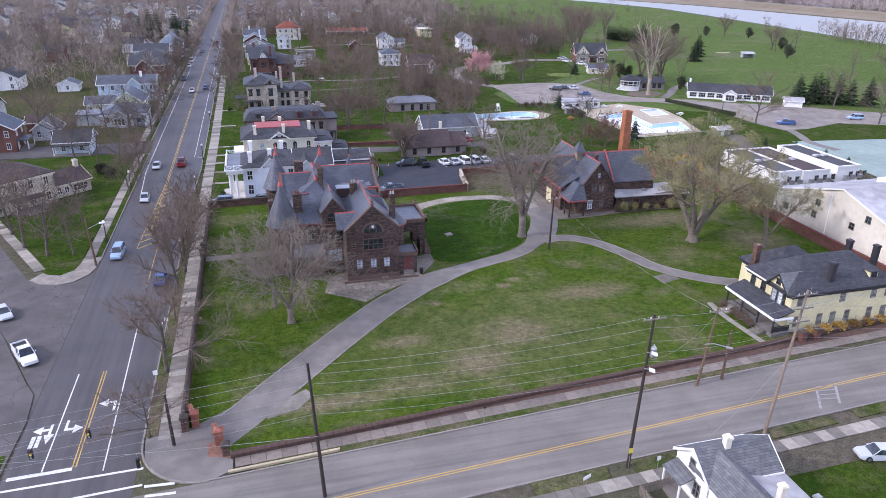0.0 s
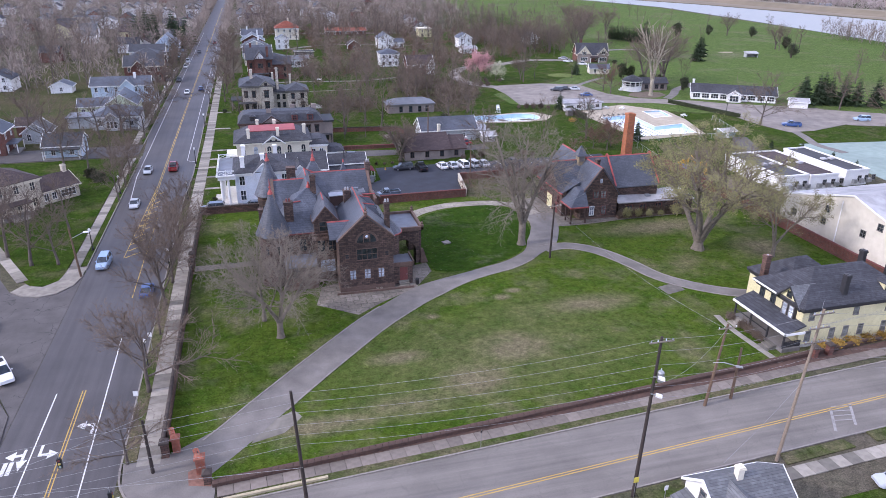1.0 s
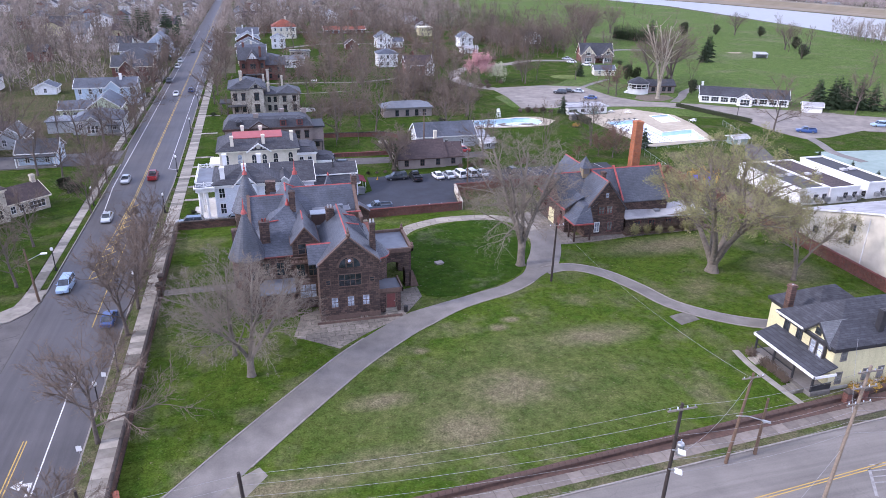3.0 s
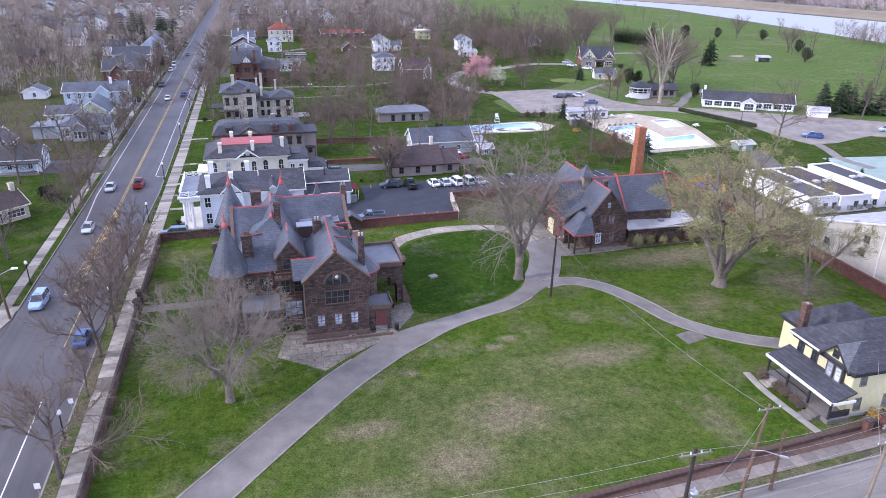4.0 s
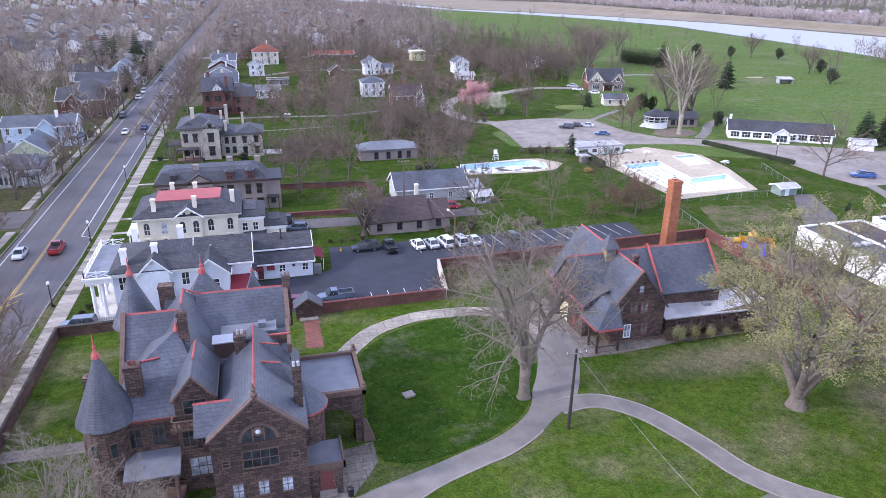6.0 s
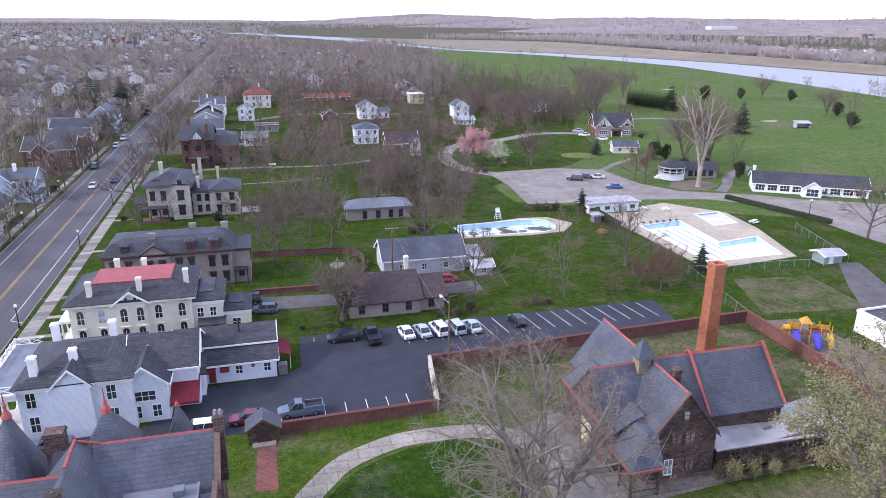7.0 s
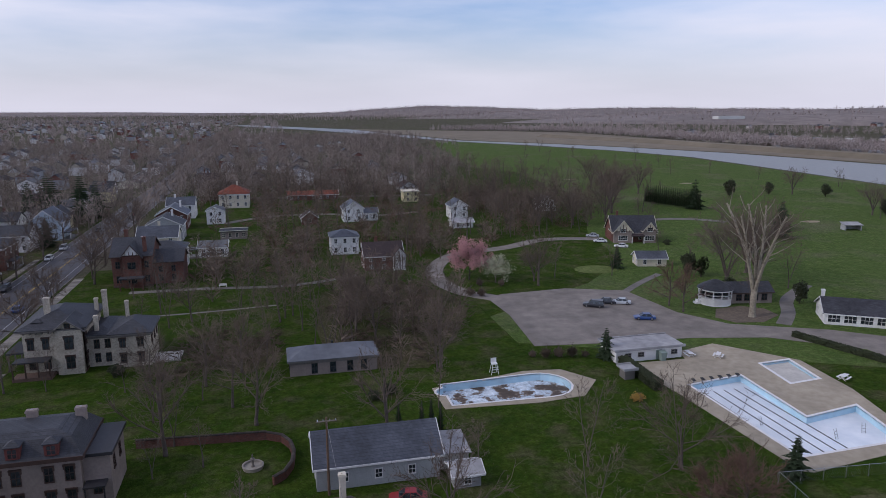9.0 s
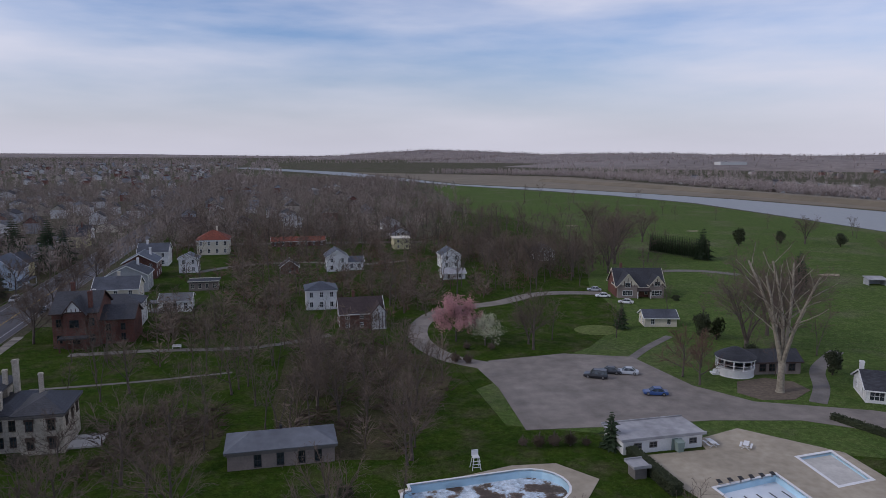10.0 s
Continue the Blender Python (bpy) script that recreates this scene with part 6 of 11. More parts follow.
def mansard_house():
    p = house("mansard_house", 0, 0, "taupe brick house with slate mansard roof and dormers", category="house")
    walls(p, -5.4, 15.4, 179.6, 189.0, 0, 6.4, M_taupe, base=M_stone_trim)
    part("cornice", G().box(-5.9, 15.9, 179.1, 189.5, 6.4, 6.9), M_browntrim, p)
    part("roof", G().loft([[(-5.8, 179.2, 6.9), (15.8, 179.2, 6.9), (15.8, 189.4, 6.9), (-5.8, 189.4, 6.9)], [(-4.4, 180.9, 8.7), (14.4, 180.9, 8.7), (14.4, 187.8, 8.7), (-4.4, 187.8, 8.7)], [(-2.6, 182.6, 9.1), (12.6, 182.6, 9.1), (12.6, 186.2, 9.1), (-2.6, 186.2, 9.1)]]), M_slate2, p)
    gable(p, 0.4, 5.2, 179.0, 184, 6.9, 1.6, "y", M_slate2, M_taupe, 0.3, trim=M_browntrim)
    walls(p, 0.4, 5.2, 179.1, 180, 0, 6.6, M_taupe, "bay")
    for xx in (8.6, 12.6):
        hip_dormer(p, xx, 180.2, 7.2, 1.5, 1.6, 1.4, M_redtrim, M_slate2, "s", None, M_redtrim)
    for xx in (-2.0,):
        hip_dormer(p, xx, 180.4, 7.2, 1.3, 1.4, 1.2, M_slate2, M_slate2, "s", None, M_browntrim)
    for xx, yy in ((2.2, 182), (8.6, 187.0), (14.2, 186.6)):
        chimney(p, xx, yy, 8, 9.9, 1.2, 0.7, M_taupe, M_flatroof)
    for z in (3.9, 0.9):
        windows(p, "s", 179.6, (6.6, 8.6, 12.0, 14.2), z, 0.9, 1.7, M_browntrim, "hood")
        windows(p, "s", 179.1, (1.8, 3.9), z, 0.9, 1.7, M_browntrim, "hood")
        windows(p, "s", 179.6, (-4.0, -1.6), z, 0.9, 1.7, M_browntrim, "hood")
        windows(p, "w", -5.4, (181.5, 184.4, 187.4), z, 0.95, 1.8, M_browntrim, "hood")
    walls(p, 15.2, 18.4, 180.4, 188, 0, 6.2, M_taupe, "rear_wing")
    part("rear_roof", G().box(15.0, 18.8, 180.0, 188.4, 6.2, 6.6), M_darktrim, p)
    window(p, "s", 180.4, 16.8, 1.4, 0.8, 1.2, M_browntrim, "arch")
    part("rear_porch", G().box(15.6, 18.0, 178.6, 180.4, 2.9, 3.1).box(15.7, 15.85, 178.7, 178.85, 0.1, 2.9).box(17.75, 17.9, 178.7, 178.85, 0.1, 2.9), M_darktrim, p)
    windows(p, "e", 18.4, (182.2, 185.4), 3.6, 0.8, 1.6, M_browntrim)


mansard_house()


def italianate_house():
    p = house("italianate_house", 0, 0, "buff brick villa with bracketed eaves and tall chimneys", category="house")
    walls(p, -4.8, 4.8, 226.4, 240, 0, 8.0, M_beige, base=M_stone_trim)
    hip(p, -4.8, 4.8, 226.4, 240, 8.4, 2.3, M_slate2, 0.9, trim=M_greytrim)
    walls(p, 0.6, 4.8, 225.6, 228, 0, 8.2, M_beige, "bay")
    gable(p, 0.6, 4.8, 225.6, 231, 8.4, 1.6, "y", M_slate2, M_beige, 0.6, trim=M_greytrim)
    for xx in spread(-4.8, 4.8, 10):
        part("bracket", G().box(xx - 0.08, xx + 0.08, 225.7, 226.5, 7.7, 8.2), M_greytrim, p)
    for z in (4.8, 1.3):
        windows(p, "s", 226.4, (-3.6, -1.2), z, 0.95, 1.9, M_browntrim, "hood")
        windows(p, "s", 225.6, (2.7,), z, 1.3, 2.1, M_browntrim, "hood")
        windows(p, "w", -4.8, (228.4, 233, 237.6), z, 0.95, 1.9, M_browntrim, "hood")
        windows(p, "e", 4.8, (228.0,), z, 0.9, 1.9, M_browntrim, "hood")
    windows(p, "s", 225.6, (2.7,), 8.6, 0.8, 0.7, M_browntrim)
    chimney(p, -1.6, 230.6, 8.6, 13.0, 0.9, 0.9, M_beige)
    chimney(p, 6.6, 236.6, 6, 12.4, 0.8, 0.8, M_beige)
    chimney(p, 5.2, 236.0, 6, 11.0, 0.6, 0.7, M_beige)
    chimney(p, 6.4, 229.6, 5, 9.4, 0.7, 0.7, M_beige)
    hip_dormer(p, -2.6, 228.2, 8.7, 1.6, 1.4, 0.6, M_slate2, M_slate2, "s", None, M_greytrim)
    walls(p, 4.6, 9.4, 228.6, 239, 0, 5.8, M_beige, "middle_wing")
    hip(p, 4.6, 9.4, 228.6, 239, 6.0, 1.2, M_slate2, 0.5, trim=M_greytrim)
    windows(p, "s", 228.6, (6.4, 8.2), 3.6, 0.8, 1.5, M_browntrim)
    windows(p, "s", 228.6, (6.4, 8.2), 1.0, 0.8, 1.5, M_browntrim)
    walls(p, 9.2, 15.6, 227.0, 236, 0, 6.2, M_beige, "east_wing")
    hip(p, 9.2, 15.6, 227.0, 236, 6.4, 1.8, M_slate2, 0.6, trim=M_greytrim)
    windows(p, "s", 227.0, (11, 14), 3.9, 0.9, 1.5, M_browntrim, "hood")
    windows(p, "s", 227.0, (11, 14), 1.0, 0.9, 1.6, M_browntrim, "hood")
    windows(p, "e", 15.6, (229, 232, 234.6), 3.9, 0.9, 1.5, M_browntrim, "hood")
    chimney(p, 10.8, 234.4, 7, 10.6, 0.6, 0.6, M_beige)
    part("porch_roof", G().box(-6.0, -0.4, 223.8, 226.4, 3.2, 3.45), M_slate2, p)
    part("porch_floor", G().box(-6.2, 0.0, 223.6, 226.4, -0.1, 0.7), M_stone_trim, p)
    for xx in (-6.0, -4, -2, -0.2):
        part("porch_post", G().box(xx - 0.1, xx + 0.1, 223.6, 223.8, 0.7, 3.3), M_browntrim, p)
    part("porch_roof", G().box(-8.6, -4.8, 229, 236, 3.3, 3.6), M_slate2, p)
    for yy in (229.3, 232.5, 235.7):
        part("porch_post", G().box(-8.4, -8.2, yy - 0.1, yy + 0.1, 0.1, 3.3), M_greytrim, p)
    part("side_terrace", G().box(15.6, 20.4, 228, 233, -0.1, 0.4), M_block, p)


italianate_house()


def brick_manor():
    p = house("brick_manor", 0, 0, "tall red brick house with half-timbered gable", category="house")
    walls(p, -2.8, 6.8, 288, 302, 0, 8.4, M_brick, base=M_stone_trim)
    gable(p, -2.8, 6.8, 288, 302, 8.4, 3.6, "x", M_slate2, M_brick, 0.5, trim=M_browntrim)
    walls(p, 0.0, 4.4, 286.6, 290, 0, 8.6, M_brick, "bay")
    gable(p, 0.0, 4.4, 286.6, 295, 8.6, 2.8, "y", M_slate2, M_white, 0.5, trim=M_browntrim)
    for k in range(4):
        part("timber", G().box(0.8 + 0.9 * k, 0.95 + 0.9 * k, 286.5, 286.62, 8.6, 9.6), M_browntrim, p)
    part("timber", G().box(0.2, 4.2, 286.48, 286.6, 8.5, 8.8), M_browntrim, p)
    for z in (5.2, 1.4):
        windows(p, "s", 286.6, (2.2,), z, 1.9, 1.7, M_browntrim, "mull")
        windows(p, "s", 288, (-1.4, 5.6), z, 1.0, 1.7, M_browntrim)
        windows(p, "w", -2.8, (291, 295, 299), z, 1.0, 1.7, M_browntrim)
    chimney(p, 5.2, 289.6, 8, 13, 0.9, 0.9, M_brick)
    chimney(p, -1.0, 300, 8, 13.4, 0.9, 0.9, M_brick)
    part("porch_roof", G().box(-0.8, 5.2, 283.8, 286.6, 3.0, 3.3), M_slate2, p)
    for xx in (-0.5, 2.2, 4.9):
        part("porch_post", G().box(xx - 0.15, xx + 0.15, 283.9, 284.2, 0.1, 3.0), M_brick, p)
    walls(p, 6.6, 14.2, 290, 300, 0, 6.0, M_brick, "east_wing")
    gable(p, 6.6, 14.2, 290, 300, 6.0, 2.4, "x", M_slate2, M_brick, 0.4, trim=M_browntrim)
    windows(p, "s", 290, (8.6, 11.8), 3.4, 0.9, 1.5, M_browntrim)
    windows(p, "s", 290, (8.6, 11.8), 0.9, 0.9, 1.6, M_browntrim)


brick_manor()


def yellow_house():
    p = house("yellow_house", 0, 0, "pale yellow clapboard house with dark porch and shingles", category="house")
    walls(p, 65.0, 82.0, 59.8, 69.0, 0, 5.9, M_clapyellow, base=M_block)
    hip(p, 65.0, 82.0, 59.8, 69.0, 5.9, 3.5, M_shingle, 0.45, trim=M_darktrim)
    part("eaves_gutter", G().box(64.45, 64.6, 64.6, 69.4, 5.78, 6.0), M_white, p)
    # small gable over the front bay
    gable(p, 64.7, 68, 60.4, 64.2, 5.9, 2.0, "x", M_greyshingle, M_clapyellow, 0.35, trim=M_darktrim)
    part("bay", G().box(64.6, 65.0, 60.9, 63.3, 2.8, 6.0), M_darktrim, p)
    windows(p, "w", 64.6, (61.5, 62.7), 3.8, 0.7, 1.6, M_greytrim, "", M_glasspale)
    windows(p, "w", 65.0, (65.4, 67.6), 4.0, 0.8, 1.4, M_darktrim)
    windows(p, "w", 65.0, (65.6, 67.8), 0.9, 0.8, 1.6, M_darktrim)
    window(p, "w", 64.7, 62.4, 6.4, 0.7, 0.7, M_darktrim)
    door(p, "w", 65.0, 62.2, 0.8, 1.0, 2.1, M_darktrim, M_white)
    for z in (4.1, 1.0):
        windows(p, "s", 59.8, (66.4, 70.2, 72.4, 74.8, 78.6, 81.0) if z < 2 else (66.4, 73.4, 78.6, 81.0), z, 0.7, 1.4, M_greytrim, "", M_glassdim)
        windows(p, "e", 82.0, (62, 66.6), z, 0.8, 1.5, M_darktrim)
    # porch along the west front
    part("porch_roof", G().slab([(62.0, 58.9, 3.0), (62.0, 69.4, 3.0), (65.0, 69.4, 3.95), (65.0, 58.9, 3.95)], -0.16), M_shingle, p)
    part("porch_fascia", G().box(61.9, 62.05, 58.8, 69.5, 2.75, 3.05).box(61.9, 65, 58.8, 58.95, 2.75, 3.05).box(61.9, 65, 69.35, 69.5, 2.75, 3.05), M_white, p)
    part("porch_floor", G().box(62.2, 65.0, 59.1, 69.2, -0.1, 0.7), M_greytrim, p)
    for yy in (59.3, 62.4, 65.8, 69.1):
        part("porch_post", G().box(62.25, 62.45, yy - 0.1, yy + 0.1, 0.7, 2.8), M_darktrim, p)
    part("porch_rail", G().box(62.3, 62.4, 62.4, 69.1, 1.5, 1.6).box(62.3, 65, 59.25, 59.35, 1.5, 1.6).box(62.3, 65, 59.25, 59.35, 0.8, 1.4), M_darktrim, p)
    for yy in (60.9, 67.4):
        st = part("steps", G().box(60.6, 62.2, yy - 0.8, yy + 0.8, -0.1, 0.3).box(61.1, 62.2, yy - 0.8, yy + 0.8, 0.3, 0.5).box(61.6, 62.2, yy - 0.8, yy + 0.8, 0.5, 0.7), M_conc, p)
    chimney(p, 66.4, 69.6, 0, 9.2, 0.8, 0.8, M_wallstone, M_flatroof)
    chimney(p, 71.6, 60.8, 6, 9.6, 0.7, 0.7, M_darktrim)
    chimney(p, 79.0, 66.0, 7, 10.2, 0.6, 0.8, M_darktrim)
    chimney(p, 82.6, 64.6, 5, 9.6, 0.6, 0.8, M_darktrim)
    walls(p, 68.4, 78, 68.8, 74.6, 0, 4.6, M_clapyellow, "north_wing")
    hip(p, 68.4, 78, 66.8, 74.6, 4.7, 3.2, M_shingle, 0.45, trim=M_darktrim)
    hip_dormer(p, 78.6, 61.4, 6.6, 1.4, 1.8, 1.0, M_clapyellow, M_shingle, "s", None, M_darktrim)
    part("rear_porch_roof", G().box(82.0, 84.4, 60.4, 66, 2.7, 2.9), M_darktrim, p)
    for yy in (60.6, 65.8):
        part("porch_post", G().box(84.1, 84.3, yy - 0.1, yy + 0.1, 0.1, 2.7), M_darktrim, p)


yellow_house()


def corner_cottage():
    p = house("white_cottage", 0, 0, "white clapboard cottage with weathered grey shingle roof", category="house")
    walls(p, 33.8, 41.3, 32.6, 37.6, 0, 4.0, M_clapwhite, base=M_block)
    gable(p, 33.8, 41.3, 32.6, 37.6, 4.0, 1.8, "x", M_greyshingle, M_clapwhite, 0.3, trim=M_white)
    gable(p, 33.9, 38.0, 25.0, 35.0, 4.0, 1.6, "y", M_greyshingle, M_clapwhite, 0.3)
    walls(p, 33.9, 38.0, 25.0, 32.5, 0, 4.0, M_clapwhite, "south_wing")
    walls(p, 38.0, 41.5, 24.0, 32.5, 0, 3.5, M_clapwhite, "rear_wing")
    part("rear_roof", G().slab([(37.9, 23.7, 3.9), (41.8, 23.7, 3.5), (41.8, 32.8, 3.6), (37.9, 32.8, 4.1)], 0.16), M_flatroof, p, "pale membrane roof")
    windows(p, "w", 33.8, (35.1,), 3.6, 0.7, 1.0, M_greytrim)
    windows(p, "w", 33.8, (34.0, 36.2), 1.3, 0.8, 1.4, M_greytrim)
    windows(p, "n", 37.6, (35.6, 39.4), 1.4, 0.8, 1.5, M_greytrim)
    windows(p, "e", 41.3, (34.0, 36.2), 1.4, 0.8, 1.4, M_greytrim)
    chimney(p, 36.9, 34.9, 4.8, 6.9, 0.6, 0.6, M_cream)
    chimney(p, 37.9, 28.6, 4, 6.4, 0.55, 0.55, M_cream)
    chimney(p, 40.8, 27.6, 3, 5.4, 0.45, 0.45, M_metal)
    part("porch_roof", G().slab([(32.2, 34.4, 2.5), (33.8, 34.4, 3.1), (33.8, 37.4, 3.1), (32.2, 37.4, 2.5)], 0.12), M_greyshingle, p)
    for yy in (34.6, 37.2):
        part("porch_post", G().box(32.3, 32.45, yy - 0.08, yy + 0.08, 0.1, 2.5), M_white, p)
    part("porch_floor", G().box(32.2, 33.8, 34.4, 37.4, -0.1, 0.5), M_greytrim, p)


corner_cottage()
pf = thing("wooden_fence", 29.6, 36.6, 0.12, 4, "weathered grey wooden picket fence", "fence")
for k in range(24):
    part("picket", G().box(k * 0.2 - 0.06, k * 0.2 + 0.06, -0.02, 0.02, 0, 1.15 + 0.08 * (k % 2)), M_wood, pf)
part("rail", G().box(-0.1, 4.8, 0.02, 0.07, 0.3, 0.38).box(-0.1, 4.8, 0.02, 0.07, 0.8, 0.88), M_wood, pf)
pf2 = copy_thing(pf, pose(29.6, 36.6, 0.12, 0, 0, -86))

# ---------------- outbuildings ----------------
def simple_house(name, x, y, w, d, z, rise, label, wall, roofm, axis="x", rz=0.0, trim=None, ov=0.45, us=2, storeys=1, roof_kind="gable", porch=None, chim=None, base=None, category="house", wing=None, sides="swe", glass=None):
    """A free-standing building with its south-west corner at x, y."""
    p = house(name, x, y, label, rz, category)
    trim = trim or M_white
    walls(p, 0, w, 0, d, 0, z, wall, base=base)
    if roof_kind == "gable":
        gable(p, 0, w, 0, d, z, rise, axis, roofm, wall, ov, trim=trim)
    elif roof_kind == "hip":
        hip(p, 0, w, 0, d, z, rise, roofm, ov, trim=trim)
    else:
        part("roof", G().box(-ov, w + ov, -ov, d + ov, z, z + 0.25), roofm, p)
        part("parapet", G().box(-ov, w + ov, -ov, -ov + 0.2, z + 0.25, z + 0.45).box(-ov, w + ov, d + ov - 0.2, d + ov, z + 0.25, z + 0.45), trim, p)
    sh = z / storeys
    for k in range(storeys):
        zz, hh = k * sh + sh * 0.32, min(1.6, sh * 0.5)
        if "s" in sides:
            windows(p, "s", 0, spread(0, w, max(1, us)), zz, 0.85, hh, trim, "", glass)
        if "w" in sides:
            windows(p, "w", 0, spread(0, d, max(1, round(d / 3.6))), zz, 0.85, hh, trim, "", glass)
        if "e" in sides:
            windows(p, "e", w, spread(0, d, max(1, round(d / 3.6))), zz, 0.85, hh, trim, "", glass)
    if chim:
        chimney(p, chim[0], chim[1], z, z + rise + 1.4, 0.7, 0.7, chim[2])
    if porch:
        px0, px1, py0, py1 = porch
        part("porch_roof", G().box(px0, px1, py0, py1, 2.7, 2.9), roofm, p)
        part("porch_floor", G().box(px0 + 0.1, px1 - 0.1, py0 + 0.1, py1 - 0.1, -0.1, 0.5), M_greytrim, p)
        for xx, yy in ((px0 + 0.2, py0 + 0.2), (px1 - 0.2, py0 + 0.2), (px0 + 0.2, py1 - 0.2), (px1 - 0.2, py1 - 0.2)):
            part("porch_post", G().box(xx - 0.1, xx + 0.1, yy - 0.1, yy + 0.1, 0.5, 2.7), trim, p)
    if wing:
        a, b, c, d2, wz, wr, ax = wing
        walls(p, a, b, c, d2, 0, wz, wall, "wing")
        gable(p, a, b, c, d2, wz, wr, ax, roofm, wall, ov, trim=trim)
        windows(p, "s", c, spread(a, b, max(1, round((b - a) / 3))), wz * 0.3, 0.85, min(1.5, wz * 0.45), trim)
    return p


simple_house("lodge", 33.6, 159.4, 11.4, 10.6, 2.7, 2.9, "low brown-roofed brick building beside the parking lot", M_taupe, M_brownroof, "x", trim=M_browntrim, us=3, chim=(10.8, 8.4, M_cream), wing=(11.2, 15.6, 0.6, 8.6, 2.6, 2.3, "x"), category="building")
ba = simple_house("barn", 42.0, 176.4, 15.4, 8.4, 3.4, 2.6, "long whitewashed block barn with grey shingle roof", M_clapgrey, M_slate, "x", us=0, sides="w", category="barn")
windows(ba, "s", 0, (3.4, 7.6, 11.8), 1.1, 0.8, 1.1, M_white)
walls(ba, 15.4, 19.6, 1.6, 6.2, 0, 2.4, M_block, "annex")
part("annex_roof", G().slab([(15.2, 1.2, 2.5), (19.9, 1.2, 2.3), (19.9, 6.6, 2.9), (15.2, 6.6, 3.1)], 0.15), M_flatroof, ba)
simple_house("tin_shed", 58.4, 173.0, 3.4, 3.2, 2.0, 0.7, "small pale metal shed beside the barn", M_flatroof, M_flatroof, "x", us=1, sides="s", category="shed")
sh = simple_house("garden_hall", 39.9, 214.8, 15.2, 6.6, 2.9, 1.6, "long low block hall with grey hipped roof", M_taupe, M_lead, "x", roof_kind="hip", us=0, sides="", trim=M_greytrim, category="building")
windows(sh, "s", 0, (4.2, 7.4, 10.4, 12.8), 0.5, 0.9, 1.7, M_darktrim)
windows(sh, "w", 0, (2.4, 5.2), 0.8, 0.8, 1.3, M_darktrim)
part("roof_vent", G().box(7.4, 7.8, 3.6, 4.0, 4.4, 4.9), M_darktrim, sh)
pb = simple_house("pool_house", 97.6, 207.0, 13.4, 6.2, 2.3, 0.3, "flat-roofed white pool house with a green door", M_white, M_flatroof, roof_kind="flat", us=0, sides="", trim=M_flatroof, category="building")
door(pb, "s", 0, 8.6, 0.1, 1.1, 1.9, M_court, M_white)
windows(pb, "s", 0, (2.4, 5.0, 11.8), 1.0, 1.1, 0.7, M_greytrim)
cb = thing("refuse_bin", 106.6, 206.2, 0.19, 0, "green plastic refuse bin by the pool house", "bin")
part("body", G().loft([[(-0.45, -0.45, 0), (0.45, -0.45, 0), (0.45, 0.45, 0), (-0.45, 0.45, 0)], [(-0.6, -0.55, 1.5), (0.6, -0.55, 1.5), (0.6, 0.55, 1.5), (-0.6, 0.55, 1.5)]]), M_court, cb)
part("lid", G().slab([(-0.65, -0.6, 1.55), (0.65, -0.6, 1.55), (0.65, 0.6, 1.75), (-0.65, 0.6, 1.75)], 0.1), M_court, cb)
simple_house("pump_shed", 95.4, 199.4, 1.8, 2.0, 1.8, 0.4, "small dark utility hut beside the hedge", M_greytrim, M_flatroof, roof_kind="flat", us=0, sides="", trim=M_flatroof, category="shed")
gs = simple_house("guard_shed", 126.2, 162.6, 4.2, 3.2, 2.0, 0.5, "small green shed with white roof", M_court, M_flatroof, "x", us=0, sides="", category="shed")
door(gs, "s", 0, 1.6, 0.1, 0.8, 1.7, M_white, M_white)

# club buildings
cl = simple_house("clubhouse", 151.6, 217.2, 28.4, 9, 2.7, 2.3, "long white clubhouse with dark shingle roof", M_clapwhite, M_shingle, "x", rz=-31, us=0, sides="w", category="clubhouse")
for k in range(9):
    if k != 4:
        window(cl, "s", 0, 1.8 + 3.1 * k, 0.75, 2.3, 1.5, M_white, "mull")
walls(cl, 12.0, 16.6, -3.0, 0.2, 0, 2.8, M_white, "entrance")
gable(cl, 12.0, 16.6, -3.0, 3, 2.8, 1.5, "y", M_shingle, M_white, 0.4, trim=M_white)
window(cl, "s", -3.0, 14.3, 0.5, 2.8, 1.9, M_white, "mull")
simple_house("club_shed", 175.6, 195.0, 5.6, 4.6, 2.3, 0.9, "pale shed at the end of the clubhouse", M_clapwhite, M_flatroof, "x", rz=-31, us=0, sides="", category="shed")
chimney(cl, 0.6, 6.6, 3, 6.2, 0.7, 0.7, M_white)
tu = simple_house("timbered_house", 150.6, 312.0, 15.0, 11.0, 3.6, 4.8, "large dark-shingled house with half-timbered gables", M_brick, M_slate2, "x", rz=-14, us=4, sides="se", trim=M_cream, chim=(3.0, 7.5, M_brick))
for gx, gw_, gz, gh in ((0.2, 6.0, 4.2, 3.6), (10.2, 4.2, 4.6, 2.6)):
    walls(tu, gx, gx + gw_, -1.6, 2, 0, gz, M_taupe, "bay")
    gable(tu, gx, gx + gw_, -1.6, 5, gz, gh, "y", M_slate2, M_cream, 0.5, trim=M_cream)
    window(tu, "s", -1.6, gx + gw_ / 2, gz - 0.5, 1.6, 1.2, M_white, "mull")
    window(tu, "s", -1.6, gx + gw_ / 2, 1.0, 3.0, 1.5, M_white, "mull")
    for k in range(5):
        part("timber", G().box(gx + gw_ * (0.14 + 0.18 * k) - 0.1, gx + gw_ * (0.14 + 0.18 * k) + 0.1, -1.68, -1.6, gz - 0.4, gz + gh * (0.62 - abs(k - 2) * 0.26)), M_browntrim, tu)
